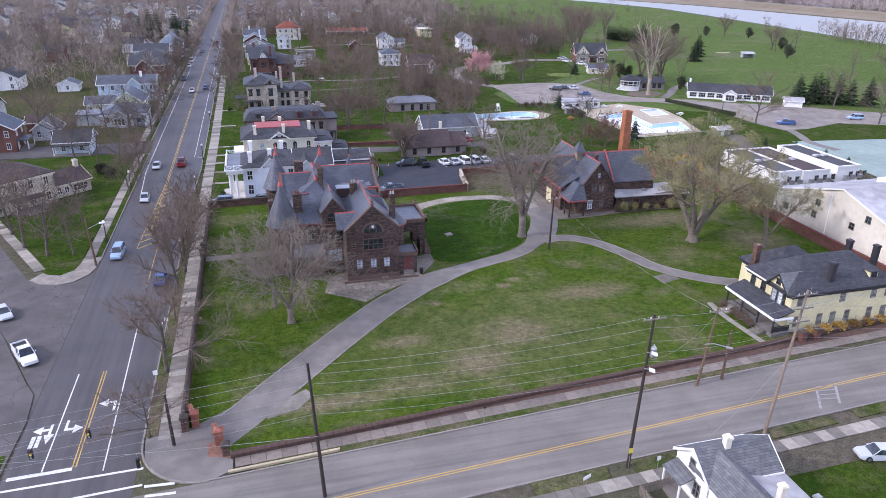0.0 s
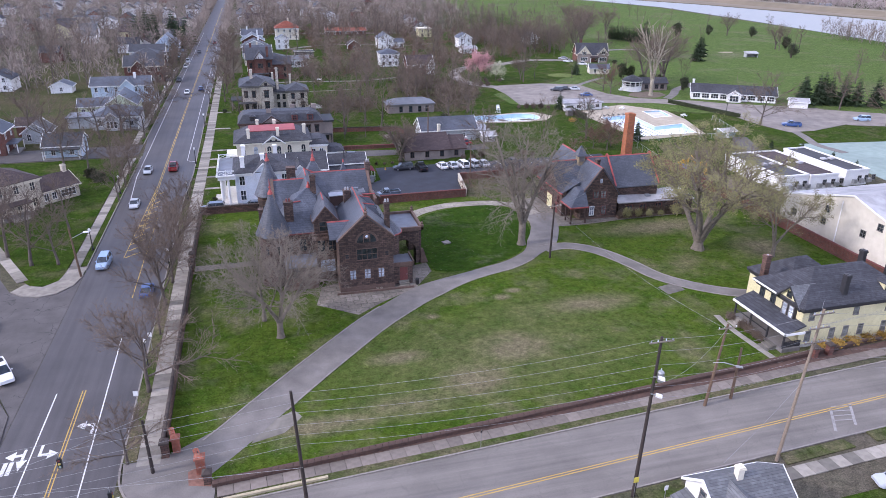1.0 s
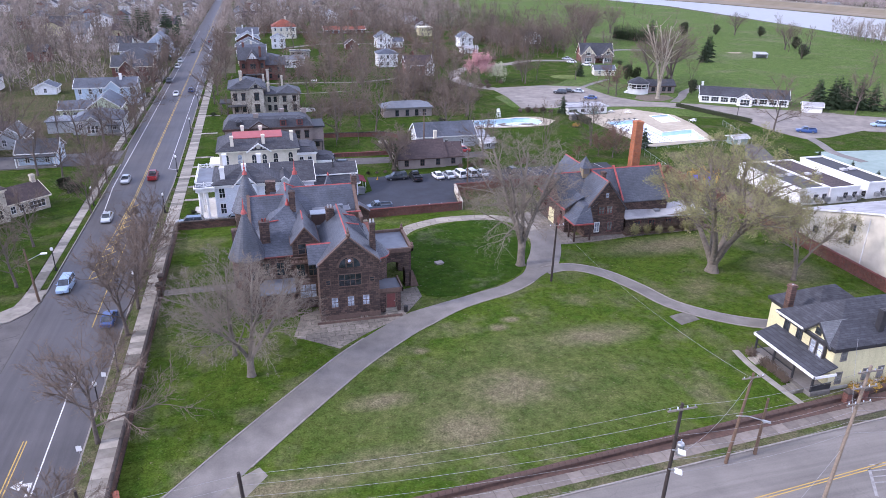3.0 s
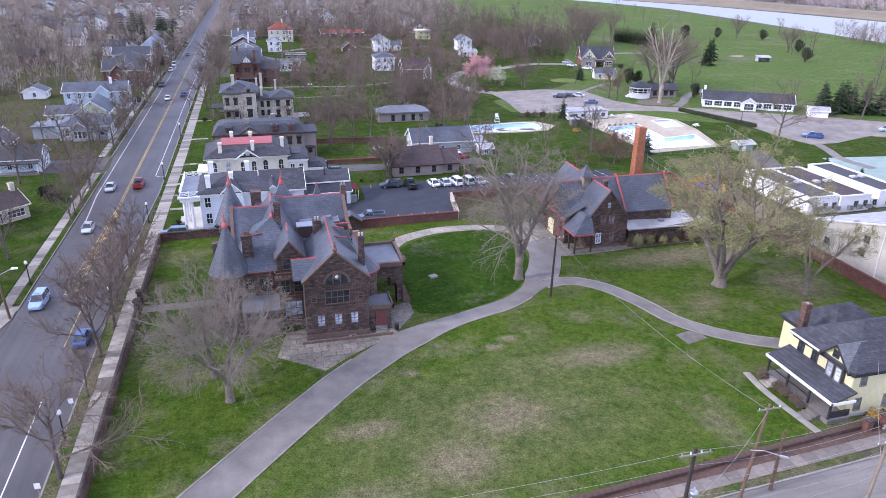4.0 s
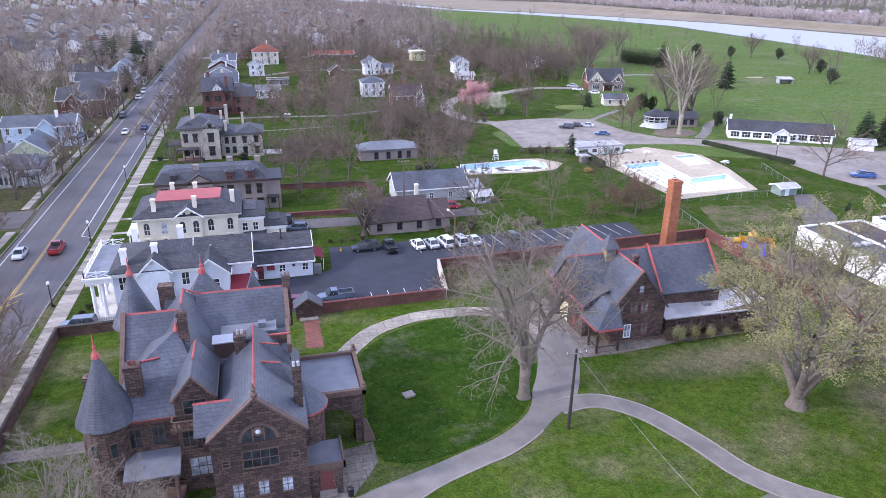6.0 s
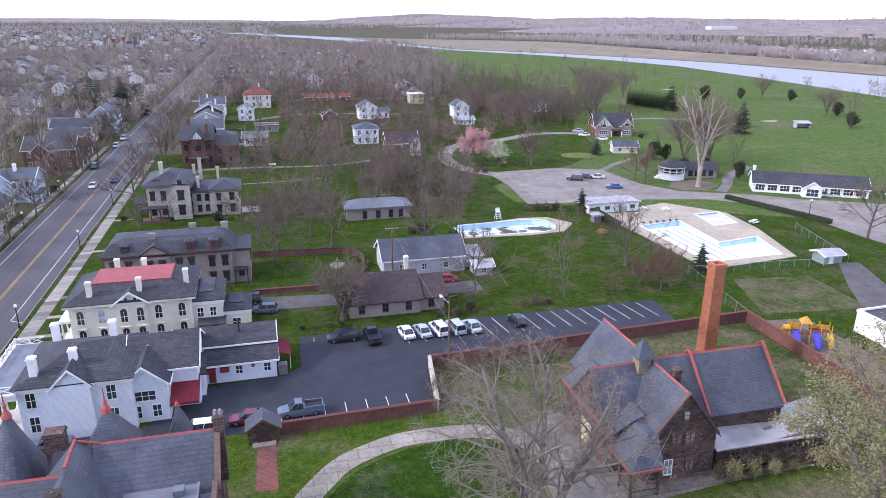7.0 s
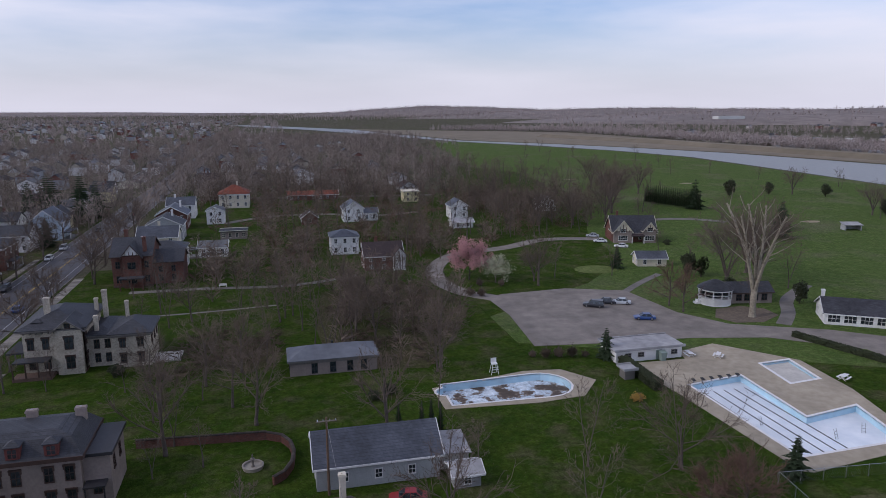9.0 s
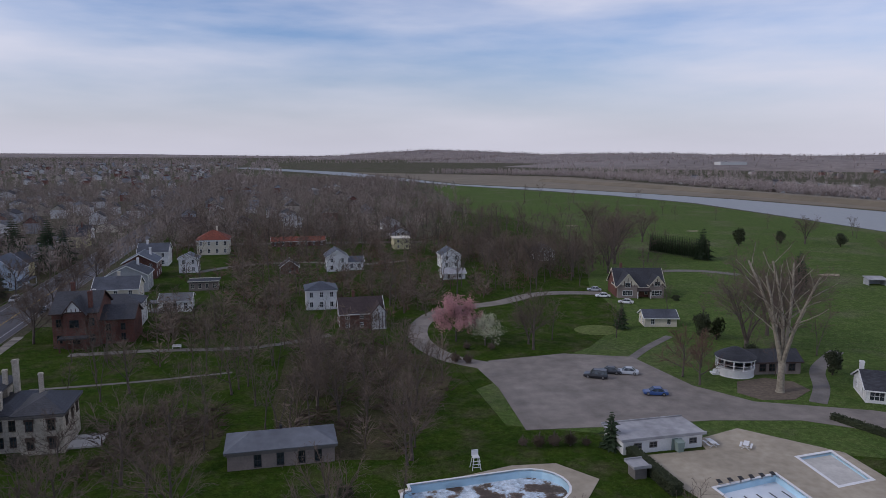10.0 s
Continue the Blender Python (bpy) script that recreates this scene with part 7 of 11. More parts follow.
part("porch_roof", G().slab([(6.0, -2.6, 2.6), (10.4, -2.6, 2.6), (10.4, 0, 3.4), (6.0, 0, 3.4)], 0.2), M_brownroof, tu)
for xx in (6.2, 10.2):
    part("porch_post", G().box(xx - 0.12, xx + 0.12, -2.5, -2.26, -0.1, 2.6), M_white, tu)
simple_house("club_garage", 140.4, 276.4, 8.4, 5.6, 2.6, 1.5, "small pale garage with grey roof", M_cream, M_slate, "x", rz=-14, us=2, category="garage")


def summer_house():
    p = house("summer_house", 138.9, 237.4, "round-fronted white summer house with dark roof", -10, "pavilion")
    part("drum", G().lathe(0, 0, [(3.7, -0.1), (3.75, 0.2), (3.6, 0.3), (3.75, 1.7), (3.85, 1.75), (3.85, 1.85), (3.6, 1.85)], 28), M_white, p)
    part("deck", G().cyl(0, 0, 1.4, 1.5, 3.6, n=28), M_greytrim, p)
    part("glazing", G().cyl(0, 0.4, 1.5, 3.5, 2.7, n=24), M_glass, p)
    for k in range(12):
        a = 2 * math.pi * k / 12
        part("post", G().box(3.65 * math.cos(a) - 0.1, 3.65 * math.cos(a) + 0.1, 3.65 * math.sin(a) - 0.1, 3.65 * math.sin(a) + 0.1, 1.8, 3.6), M_white, p)
    part("rail", G().lathe(0, 0, [(3.6, 2.55), (3.72, 2.55), (3.72, 2.65), (3.6, 2.65), (3.6, 2.55)], 28), M_white, p)
    part("cornice", G().cyl(0, 0, 3.55, 3.9, 3.95, n=28), M_white, p)
    part("roof", G().lathe(0, 0, [(4.15, 3.9), (3.0, 4.7), (0.9, 5.7), (0.05, 5.95)], 28), M_slate2, p)
    walls(p, 2.6, 13.5, -1.0, 5.0, 0, 2.9, M_taupe, "rear_wing")
    gable(p, 2.6, 13.5, -1.0, 5.0, 2.9, 1.7, "x", M_slate2, M_taupe, 0.4, trim=M_browntrim)
    windows(p, "s", -1.0, (5.4, 7.4, 9.4, 11.6), 0.9, 1.2, 1.4, M_browntrim)
    part("steps", G().box(-4.9, -3.6, -0.8, 0.8, -0.1, 0.5).box(-4.3, -3.6, -0.8, 0.8, 0.5, 1.0), M_white, p)


summer_house()
hut = thing("shelter_hut", 247.8, 311.2, 0, -15, "small open golf shelter with pale roof", "shelter")
part("back_wall", G().box(-3, 3, 1.6, 1.8, 0, 2.2), M_clapgrey, hut)
part("side_wall", G().box(-3, -2.8, -1.6, 1.6, 0, 2.2), M_clapgrey, hut)
part("side_wall", G().box(2.8, 3, -1.6, 1.6, 0, 2.2), M_clapgrey, hut)
part("roof", G().slab([(-3.4, -2.0, 2.2), (3.4, -2.0, 2.2), (3.4, 2.2, 2.9), (-3.4, 2.2, 2.9)], 0.15), M_flatroof, hut)


# ---------------- gymnasium and flat-roofed buildings ----------------
def gym():
    p = house("gymnasium", 0, 0, "big cream stucco hall with a shallow pale roof", category="hall")
    part("wall", G().box(96.5, 135, 69.6, 102.2, -0.1, 5.5), M_stucco, p)
    gable(p, 96.5, 135, 69.6, 102.2, 5.5, 4.7, "x", M_flatroof, M_stucco, 0.25, trim=M_white)
    for yy, zz in ((79.6, 6.2), (82.6, 4.0), (91.0, 5.6), (91.4, 3.2), (98.6, 2.4)):
        window(p, "w", 96.5, yy, zz, 1.0, 1.1, M_greytrim)
    part("roof_unit", G().box(112, 114, 92, 94, 7.6, 9.0), M_white, p)
    part("downpipe", G().box(96.35, 96.5, 88, 88.12, 0.3, 8.6), M_white, p)


gym()


def flat_block(x, y, w, d, z, roofm, label, rz):
    p = house("flat_roofed_building", x, y, label, rz, "building")
    part("wall", G().box(0, w, 0, d, -0.1, z), M_white, p)
    part("roof", G().box(0.3, w - 0.3, 0.3, d - 0.3, z, z + 0.12), roofm, p)
    part("parapet", G().box(-0.1, w + 0.1, -0.1, 0.3, z, z + 0.4).box(-0.1, w + 0.1, d - 0.3, d + 0.1, z, z + 0.4).box(-0.1, 0.3, 0.3, d - 0.3, z, z + 0.4).box(w - 0.3, w + 0.1, 0.3, d - 0.3, z, z + 0.4), M_white, p)
    for k in range(3):
        part("air_unit", G().box(2 + k * w / 3.2, 3 + k * w / 3.2, -0.7, 0.0, 0.6, 1.5), M_metal, p)
        window(p, "s", 0, 4 + k * w / 3.2, 1.0, 0.9, 1.1, M_greytrim)
    for k in range(2):
        part("skylight", G().box(w * (0.3 + 0.35 * k), w * (0.3 + 0.35 * k) + 1.2, d * 0.45, d * 0.45 + 1.2, z + 0.12, z + 0.5), M_flatroof, p)
    return p


flat_block(108.6, 116.8, 6.9, 19.6, 3.3, M_darktrim, "white block building with black flat roof", 1)
flat_block(115.8, 116.6, 7.4, 20.4, 3.1, M_brownroof, "white block building with mossy brown flat roof", 1)
flat_block(126.0, 117.4, 6.3, 20, 3.3, M_slate2, "long white block building with black flat roof", 1)

# ---------------- estate and garden walls ----------------
def stone_wall(name, label, x0, y0, x1, y1, h, th, mat=None, cap=None, step=1.05, cat="wall"):
    a, b = Vector((x0, y0)), Vector((x1, y1))
    L, ang = (b - a).length, math.degrees(math.atan2(y1 - y0, x1 - x0))
    p = thing(name, x0, y0, 0, ang, label, cat)
    part("wall_body", G().box(0, L, -th / 2, th / 2, -0.1, h), mat or M_wallstone, p)
    n = max(1, int(L / step))
    me = None
    for k in range(n):
        if me is None:
            s_ = L / n
            g_ = G().loft([[(0.015, -th / 2 - 0.08, 0), (s_ - 0.015, -th / 2 - 0.08, 0), (s_ - 0.015, th / 2 + 0.08, 0), (0.015, th / 2 + 0.08, 0)], [(0.015, -th / 2 - 0.08, 0.1), (s_ - 0.015, -th / 2 - 0.08, 0.1), (s_ - 0.015, th / 2 + 0.08, 0.1), (0.015, th / 2 + 0.08, 0.1)], [(0.04, -0.06, 0.2), (s_ - 0.04, -0.06, 0.2), (s_ - 0.04, 0.06, 0.2), (0.04, 0.06, 0.2)]])
            me = bpy.data.meshes.new("cap_stone")
            me.from_pydata(g_.v, [], g_.f)
            me.materials.append(cap or M_cap)
        piece("cap_stone", me, p, pose(k * L / n, 0, h + R.uniform(-0.015, 0.015), R.uniform(-1, 1), 0, R.uniform(-0.6, 0.6)))
    return p


stone_wall("estate_wall", "dark rubble estate wall along the sidewalk", -13.15, 57.4, -13.15, 130.6, 1.45, 0.26)
stone_wall("estate_wall", "dark rubble estate wall along the cross street", -8.2, 51.6, 92, 60.2, 0.5, 0.5, M_litter, M_litter, 0.7)
structure("wall_litter", strip(-7.8, 92, lambda x: cross_n(x) + 2.72, lambda x: cross_n(x) + 3.9, -0.05, 0.147, 4), M_litter, "rusty leaf litter banked along the low wall", "ground")
stone_wall("estate_wall", "dark rubble wall behind the side lawn", -13.0, 130.6, 6.8, 130.9, 1.5, 0.45)
stone_wall("brick_yard_wall", "red brick wall along the parking lot", 21.8, 129.2, 40.4, 129.6, 1.7, 0.35, M_brick, M_redtrim, 0.8)
stone_wall("brick_yard_wall", "pale-sided brick wall at the yard corner", 40.5, 129.7, 42.2, 141.2, 1.6, 0.35, M_beige, M_beige, 0.8)
stone_wall("brick_yard_wall", "red brick wall behind the coach house", 42.2, 141.3, 60, 141.5, 1.6, 0.35, M_brick, M_redtrim, 0.8)
stone_wall("brick_yard_wall", "red brick wall behind the coach house", 60, 141.5, 94.0, 143.3, 1.9, 0.35, M_brick, M_redtrim, 0.8)
stone_wall("brick_yard_wall", "long red brick boundary wall", 94.2, 143.2, 94.0, 104, 2.0, 0.35, M_brick, M_redtrim, 0.8)
stone_wall("brick_yard_wall", "long red brick boundary wall beside the hall", 94.0, 104, 93.2, 61.0, 2.0, 0.35, M_brick, M_redtrim, 0.8)
stone_wall("garden_wall", "low red brick garden wall", 18.6, 193.6, 36, 192.0, 1.3, 0.35, M_brick, M_cap, 0.9)
prev = (36, 192.0)
for k in range(1, 7):
    a = radians(80 - 26 * k)
    nxt = (36 + 3.6 * math.cos(a), 185.5 + 6.4 * math.sin(a))
    stone_wall("garden_wall", "curved red brick garden wall", prev[0], prev[1], nxt[0], nxt[1], 1.2, 0.35, M_brick, M_cap, 0.9)
    prev = nxt
stone_wall("garden_wall", "low red brick wall between gardens", 18.6, 173.4, 40, 172.6, 1.0, 0.35, M_brick, M_redtrim, 0.9)


def pier(x, y, w, h, mat, label, capm):
    p = thing("gate_pier", x, y, 0, 0, label, "gate pier", "gate piers")
    part("shaft", G().box(-w / 2, w / 2, -w / 2, w / 2, -0.1, h), mat, p)
    part("cap", G().loft([[(-w / 2 - 0.12, -w / 2 - 0.12, h), (w / 2 + 0.12, -w / 2 - 0.12, h), (w / 2 + 0.12, w / 2 + 0.12, h), (-w / 2 - 0.12, w / 2 + 0.12, h)], [(-w / 2 - 0.12, -w / 2 - 0.12, h + 0.2), (w / 2 + 0.12, -w / 2 - 0.12, h + 0.2), (w / 2 + 0.12, w / 2 + 0.12, h + 0.2), (-w / 2 - 0.12, w / 2 + 0.12, h + 0.2)], [(-0.1, -0.1, h + 0.5), (0.1, -0.1, h + 0.5), (0.1, 0.1, h + 0.5), (-0.1, 0.1, h + 0.5)]]), capm, p)
    return p


pier(-11.9, 57.9, 0.7, 1.7, M_gatebrick, "orange-red brick gate pier at the drive", M_gatebrick)
pier(-9.3, 53.9, 0.8, 1.9, M_gatebrick, "orange-red brick gate pier at the drive", M_gatebrick)
pier(-8.6, 52.2, 0.7, 1.3, M_wallstone, "short dark stone gate pier", M_cap)
stone_wall("gate_wing_wall", "short orange-red brick wing wall of the gate", -12.0, 58.0, -12.6, 60.4, 1.2, 0.4, M_gatebrick, M_gatebrick, 0.6)
stone_wall("gate_wing_wall", "short orange-red brick wing wall of the gate", -9.2, 53.8, -9.9, 56.2, 1.2, 0.4, M_gatebrick, M_gatebrick, 0.6)
structure("gate_paving", flat_poly([(-10.4, 52.2), (-8.3, 51.6), (-8.3, 53.0), (-9.6, 54.8), (-10.6, 54.2)], -0.04, 0.152), M_gatebrick, "worn red brick paving at the gate", "pavement")
gs_ = thing("gate_scroll", -9.55, 55.0, 1.24, 0, "black wrought-iron scroll on the gate wall", "ironwork")
part("scroll", G().tube((0, -0.5, 0), (0, -0.3, 0.5), 0.04, n=6).tube((0, -0.3, 0.5), (0, 0.1, 0.55), 0.04, n=6).tube((0, 0.1, 0.55), (0, 0.3, 0.1), 0.04, n=6).tube((0, -0.4, 0.2), (0, 0.25, 0.22), 0.03, n=6), M_black, gs_)
pier(-12.9, 57.3, 0.7, 1.8, M_wallstone, "dark stone pier ending the wall", M_cap)
pier(-13.15, 102.9, 0.7, 2.2, M_wallstone, "dark stone pier at the wall opening", M_cap)
pier(-13.15, 105.9, 0.7, 2.2, M_wallstone, "dark stone pier at the wall opening", M_cap)
for xx in (65.6, 68.0):
    pier(xx, cross_n(xx) + 3.6, 0.7, 1.5, M_brick, "worn brick pier in the street wall", M_cap)
lodge = thing("gate_lodge", 18.2, 128.0, 0, 0, "tiny stone gatehouse with a gabled slate roof", "gatehouse")
walls(lodge, 0, 3.4, 0, 2.2, 0, 2.0, M_stone)
gable(lodge, 0, 3.4, 0, 2.2, 2.0, 1.2, "y", M_slate, M_stone, 0.25, trim=M_stone_trim)
part("gate_leaf", G().box(1.0, 2.4, -0.06, 0.0, 0.1, 1.8), M_browntrim, lodge)
part("step", G().box(0.4, 3.0, -0.9, 0, -0.1, 0.3), M_conc, lodge)

# ---------------- pools ----------------
def pool_shell(name, label, pts, z, depth, floor_mat, rim=0.45):
    """A painted basin: coping, inner walls and a floor that shows below the deck."""
    p = thing(name, 0, 0, 0, 0, label, "swimming pool")
    n = len(pts)
    cx, cy = sum(a for a, _ in pts) / n, sum(b for _, b in pts) / n
    def off(k, d):
        a, b, c = (Vector(pts[(k + i) % n]) for i in (-1, 0, 1))
        n1 = Vector(((b - a).y, -(b - a).x)).normalized()
        n2 = Vector(((c - b).y, -(c - b).x)).normalized()
        m = (n1 + n2) / max(0.35, 1 + n1.dot(n2))
        return tuple(b + m * d)
    out = [off(k, rim) for k in range(n)]
    cop = G()
    for k in range(n):
        a, b, c, d = pts[k], pts[(k + 1) % n], out[(k + 1) % n], out[k]
        cop.prism([a, d, c, b][::-1], z - 0.25, z)
    part("coping", cop, M_white, p)
    w = G()
    for k in range(n):
        a, b = pts[k], pts[(k + 1) % n]
        w.add([(*a, z - 0.02), (*b, z - 0.02), (*b, z - depth), (*a, z - depth)], [[0, 1, 2, 3]])
    part("basin_wall", w, M_pool, p)
    part("basin_floor", G().add([(*q, z - depth) for q in pts], [list(range(n))]), floor_mat, p)
    return p


MAIN_POOL = [(104.9, 194.6), (105.4, 169.6), (122.5, 170.2), (125.2, 181.1), (114.7, 179.4), (115.7, 196.2)]
OVAL_POOL = [(64.4, 196.6), (80.6, 196.0)] + [(80.9 + 4.9 * math.sin(math.pi * k / 10), 200.9 - 4.9 * math.cos(math.pi * k / 10)) for k in range(1, 10)] + [(80.6, 205.8), (64.4, 204.9), (64.4, 203.4)] + [(64.4 - 1.5 * math.sin(math.pi * k / 6), 201.9 + 1.5 * math.cos(math.pi * k / 6)) for k in range(1, 6)] + [(64.4, 200.4)]
KID_POOL = [(121.9, 191.4), (127.7, 192.0), (129.1, 200.7), (123.0, 200.2)]


def dig(names, pts, z0=-3.0, z1=1.0):
    """Opens the ground sheets where a basin lies."""
    cx, cy = sum(a for a, _ in pts) / len(pts), sum(b for _, b in pts) / len(pts)
    grown = []
    for k in range(len(pts)):          # a little wider than the basin, hidden under the coping
        a, b, c = (Vector(pts[(k + i) % len(pts)]) for i in (-1, 0, 1))
        n1, n2 = (Vector((e.y, -e.x)).normalized() for e in (b - a, c - b))
        grown.append(tuple(b + (n1 + n2) / max(0.35, 1 + n1.dot(n2)) * 0.15))
    cut = part("cutter", flat_poly(grown, z0, z1), M_white)
    for nm in names:
        ob = bpy.data.objects[nm]
        md = ob.modifiers.new("cut", 'BOOLEAN')
        md.operation, md.object, md.solver = 'DIFFERENCE', cut, 'EXACT'
        dg = bpy.context.evaluated_depsgraph_get()
        me = bpy.data.meshes.new_from_object(ob.evaluated_get(dg))
        ob.modifiers.clear()
        ob.data = me
    bpy.data.objects.remove(cut)


dig(("ground", "yard_lawn", "pool_deck", "golf_course"), MAIN_POOL)
dig(("ground", "yard_lawn", "pool_deck", "golf_course"), KID_POOL)
dig(("ground", "yard_lawn", "oval_deck"), OVAL_POOL)
mp_ = pool_shell("lap_pool", "large empty white and pale blue swimming pool", MAIN_POOL, 0.2, 1.1, M_poolfloor)
for k in range(5):
    xx = 106.6 + 2.0 * k
    part("lane_line", G().prism([(xx, 171.4), (xx + 0.25, 171.4), (xx + 0.15, 193.6), (xx - 0.1, 193.6)], -0.92, -0.895), M_darktrim, mp_)
for k in range(6):
    xx = 105.9 + 1.75 * k
    sb = thing("starting_block", xx, 195.3 + 0.07 * k, 0.19, 0, "small starting block at the pool end", "starting block", "starting blocks")
    part("post", G().box(-0.1, 0.1, -0.1, 0.1, 0, 0.5), M_metal, sb)
    part("platform", G().slab([(-0.3, -0.35, 0.5), (0.3, -0.35, 0.5), (0.3, 0.35, 0.65), (-0.3, 0.35, 0.65)], 0.08), M_black, sb)
for xx, yy, rz in ((115.4, 174.2, 10), (120.6, 174.8, -30), (107.8, 180.4, 20)):
    db = thing("pool_ladder", xx, yy, -0.9, rz, "bent metal ladder lying in the empty pool", "ladder")
    for s_ in (-0.25, 0.25):
        part("rail", G().tube((s_, 0, 0), (s_, 0.5, 1.4), 0.04, n=6), M_metal, db)
    for k in range(3):
        part("rung", G().tube((-0.25, 0.15 * k + 0.05, 0.3 + 0.35 * k), (0.25, 0.15 * k + 0.05, 0.3 + 0.35 * k), 0.035, n=6), M_metal, db)
pool_shell("paddling_pool", "small empty paddling pool with white rim", KID_POOL, 0.2, 0.5, M_block, 0.55)
pool_shell("old_pool", "old round-ended pale blue pool with leaves and ice", OVAL_POOL, 0.2, 1.3, M_pooldirt, 0.35)


def guard_chair(x, y, rz):
    p = thing("lifeguard_chair", x, y, 0.18, rz, "tall white wooden lifeguard chair by the pool", "chair")
    for sx in (-0.5, 0.5):
        for sy in (-0.5, 0.5):
            part("leg", G().tube((sx * 1.3, sy * 1.3, 0), (sx * 0.7, sy * 0.7, 1.9), 0.06, n=5), M_white, p)
    part("seat", G().box(-0.5, 0.5, -0.5, 0.5, 1.8, 1.92), M_white, p)
    part("backrest", G().box(-0.5, 0.5, 0.4, 0.5, 1.9, 2.7), M_white, p)
    for k in range(3):
        part("rung", G().box(-0.6, 0.6, -0.62, -0.55, 0.4 + 0.45 * k, 0.48 + 0.45 * k), M_white, p)


guard_chair(74.6, 207.6, 0)
for xx, yy in ((131.6, 190.4), (117.4, 205.0), (112.6, 207.0)):
    tb = thing("picnic_table", xx, yy, 0.18, R.uniform(0, 90), "pale wooden picnic table on the pool deck", "table")
    part("tabletop", G().box(-1, 1, -0.4, 0.4, 0.7, 0.76), M_white, tb)
    for sy in (-0.75, 0.75):
        part("bench", G().box(-1, 1, sy - 0.15, sy + 0.15, 0.42, 0.47), M_white, tb)
    for sx in (-0.8, 0.8):
        part("leg", G().box(sx - 0.05, sx + 0.05, -0.8, 0.8, 0.36, 0.42).tube((sx, -0.6, 0), (sx, 0.3, 0.7), 0.05, n=4).tube((sx, 0.6, 0), (sx, -0.3, 0.7), 0.05, n=4), M_white, tb)

# playground
pg = thing("play_structure", 98.6, 135.2, 0.13, -28, "orange-yellow climbing frame with blue plastic slides", "playground")
for sx in (-2.6, -1.2, 0.2, 1.6, 3.0):
    for sy in (-0.7, 0.7):
        part("post", G().cyl(sx, sy, 0, 3.0, 0.07, n=8), M_yellowplastic, pg)
part("platform", G().box(-2.6, 0.2, -0.7, 0.7, 1.3, 1.4), M_redtrim, pg)
part("platform", G().box(0.2, 3.0, -0.7, 0.7, 1.7, 1.8), M_redtrim, pg)
for k, sx in enumerate((-1.9, 0.9, 2.3)):
    part("guard_panel", G().box(sx - 0.6, sx + 0.6, 0.66, 0.74, 1.5, 2.5), M_yellowplastic, pg)
part("roof", G().loft([[(-1.3, -0.9, 3.0), (0.3, -0.9, 3.0), (0.3, 0.9, 3.0), (-1.3, 0.9, 3.0)], [(-0.55, -0.1, 3.9), (-0.45, -0.1, 3.9), (-0.45, 0.1, 3.9), (-0.55, 0.1, 3.9)]]), M_yellowplastic, pg)
for sx in (-1.9, 0.9):
    part("slide", G().slab([(sx - 0.4, -3.2, 0.25), (sx + 0.4, -3.2, 0.25), (sx + 0.4, -0.7, 1.7), (sx - 0.4, -0.7, 1.7)], 0.06).slab([(sx - 0.45, -3.2, 0.25), (sx - 0.38, -3.2, 0.5), (sx - 0.38, -0.7, 1.95), (sx - 0.45, -0.7, 1.7)], 0.04).slab([(sx + 0.38, -3.2, 0.25), (sx + 0.45, -3.2, 0.5), (sx + 0.45, -0.7, 1.95), (sx + 0.38, -0.7, 1.7)], 0.04), M_blueplastic, pg, "blue plastic slide")
part("stairs", G().slab([(2.4, -2.6, 0.2), (3.2, -2.6, 0.2), (3.2, -0.7, 1.8), (2.4, -0.7, 1.8)], 0.1), M_yellowplastic, pg)
part("tube_panel", G().tube((-2.6, 0, 1.8), (-3.6, 0, 1.8), 0.5, n=12), M_yellowplastic, pg)
part("climber", G().tube((3.0, 0, 1.9), (4.4, 0, 0.1), 0.06, n=6).tube((3.0, 0.5, 1.9), (4.4, 0.5, 0.1), 0.06, n=6), M_yellowplastic, pg)

# fountain in the sunken garden
fo = thing("garden_fountain", 34.3, 184.2, 0.14, 0, "round stone fountain basin with a small statue column", "fountain")
part("basin", G().lathe(0, 0, [(1.3, 0), (1.4, 0.5), (1.2, 0.5), (1.15, 0.25), (0.2, 0.2)], 20), M_conc, fo)
part("column", G().lathe(0, 0, [(0.25, 0.2), (0.15, 0.5), (0.12, 1.1), (0.3, 1.25), (0.28, 1.35), (0.08, 1.4), (0.1, 1.8), (0.02, 2.0)], 12), M_conc, fo)

# ---------------- houses across the street and farther off ----------------
wh = simple_house("buff_house", -52.5, 133.6, 12.5, 10, 6.4, 2.4, "buff brick house with tile-trimmed hipped roof", M_beige, M_brownroof, rz=43, roof_kind="hip", us=4, storeys=2, trim=M_cream, chim=(2.5, 5, M_beige), porch=(3.0, 9.4, -2.6, 0), sides="swe")
walls(wh, 12.4, 21, 1.5, 8.4, 0, 2.9, M_beige, "east_wing")
gable(wh, 12.4, 21, 1.5, 8.4, 2.9, 2.0, "x", M_brownroof, M_beige, 0.4, trim=M_cream)
window(wh, "s", 1.5, 18.6, 0.9, 3.0, 1.3, M_white, "mull")
windows(wh, "s", 1.5, (14, 15.6), 0.9, 0.8, 1.3, M_white)
chimney(wh, 20.4, 5, 2.9, 6.4, 0.8, 0.8, M_beige)
part("steps", G().box(4.6, 7.8, -4.0, -2.6, -0.1, 0.3).box(4.6, 7.8, -3.3, -2.6, 0.3, 0.5), M_conc, wh)
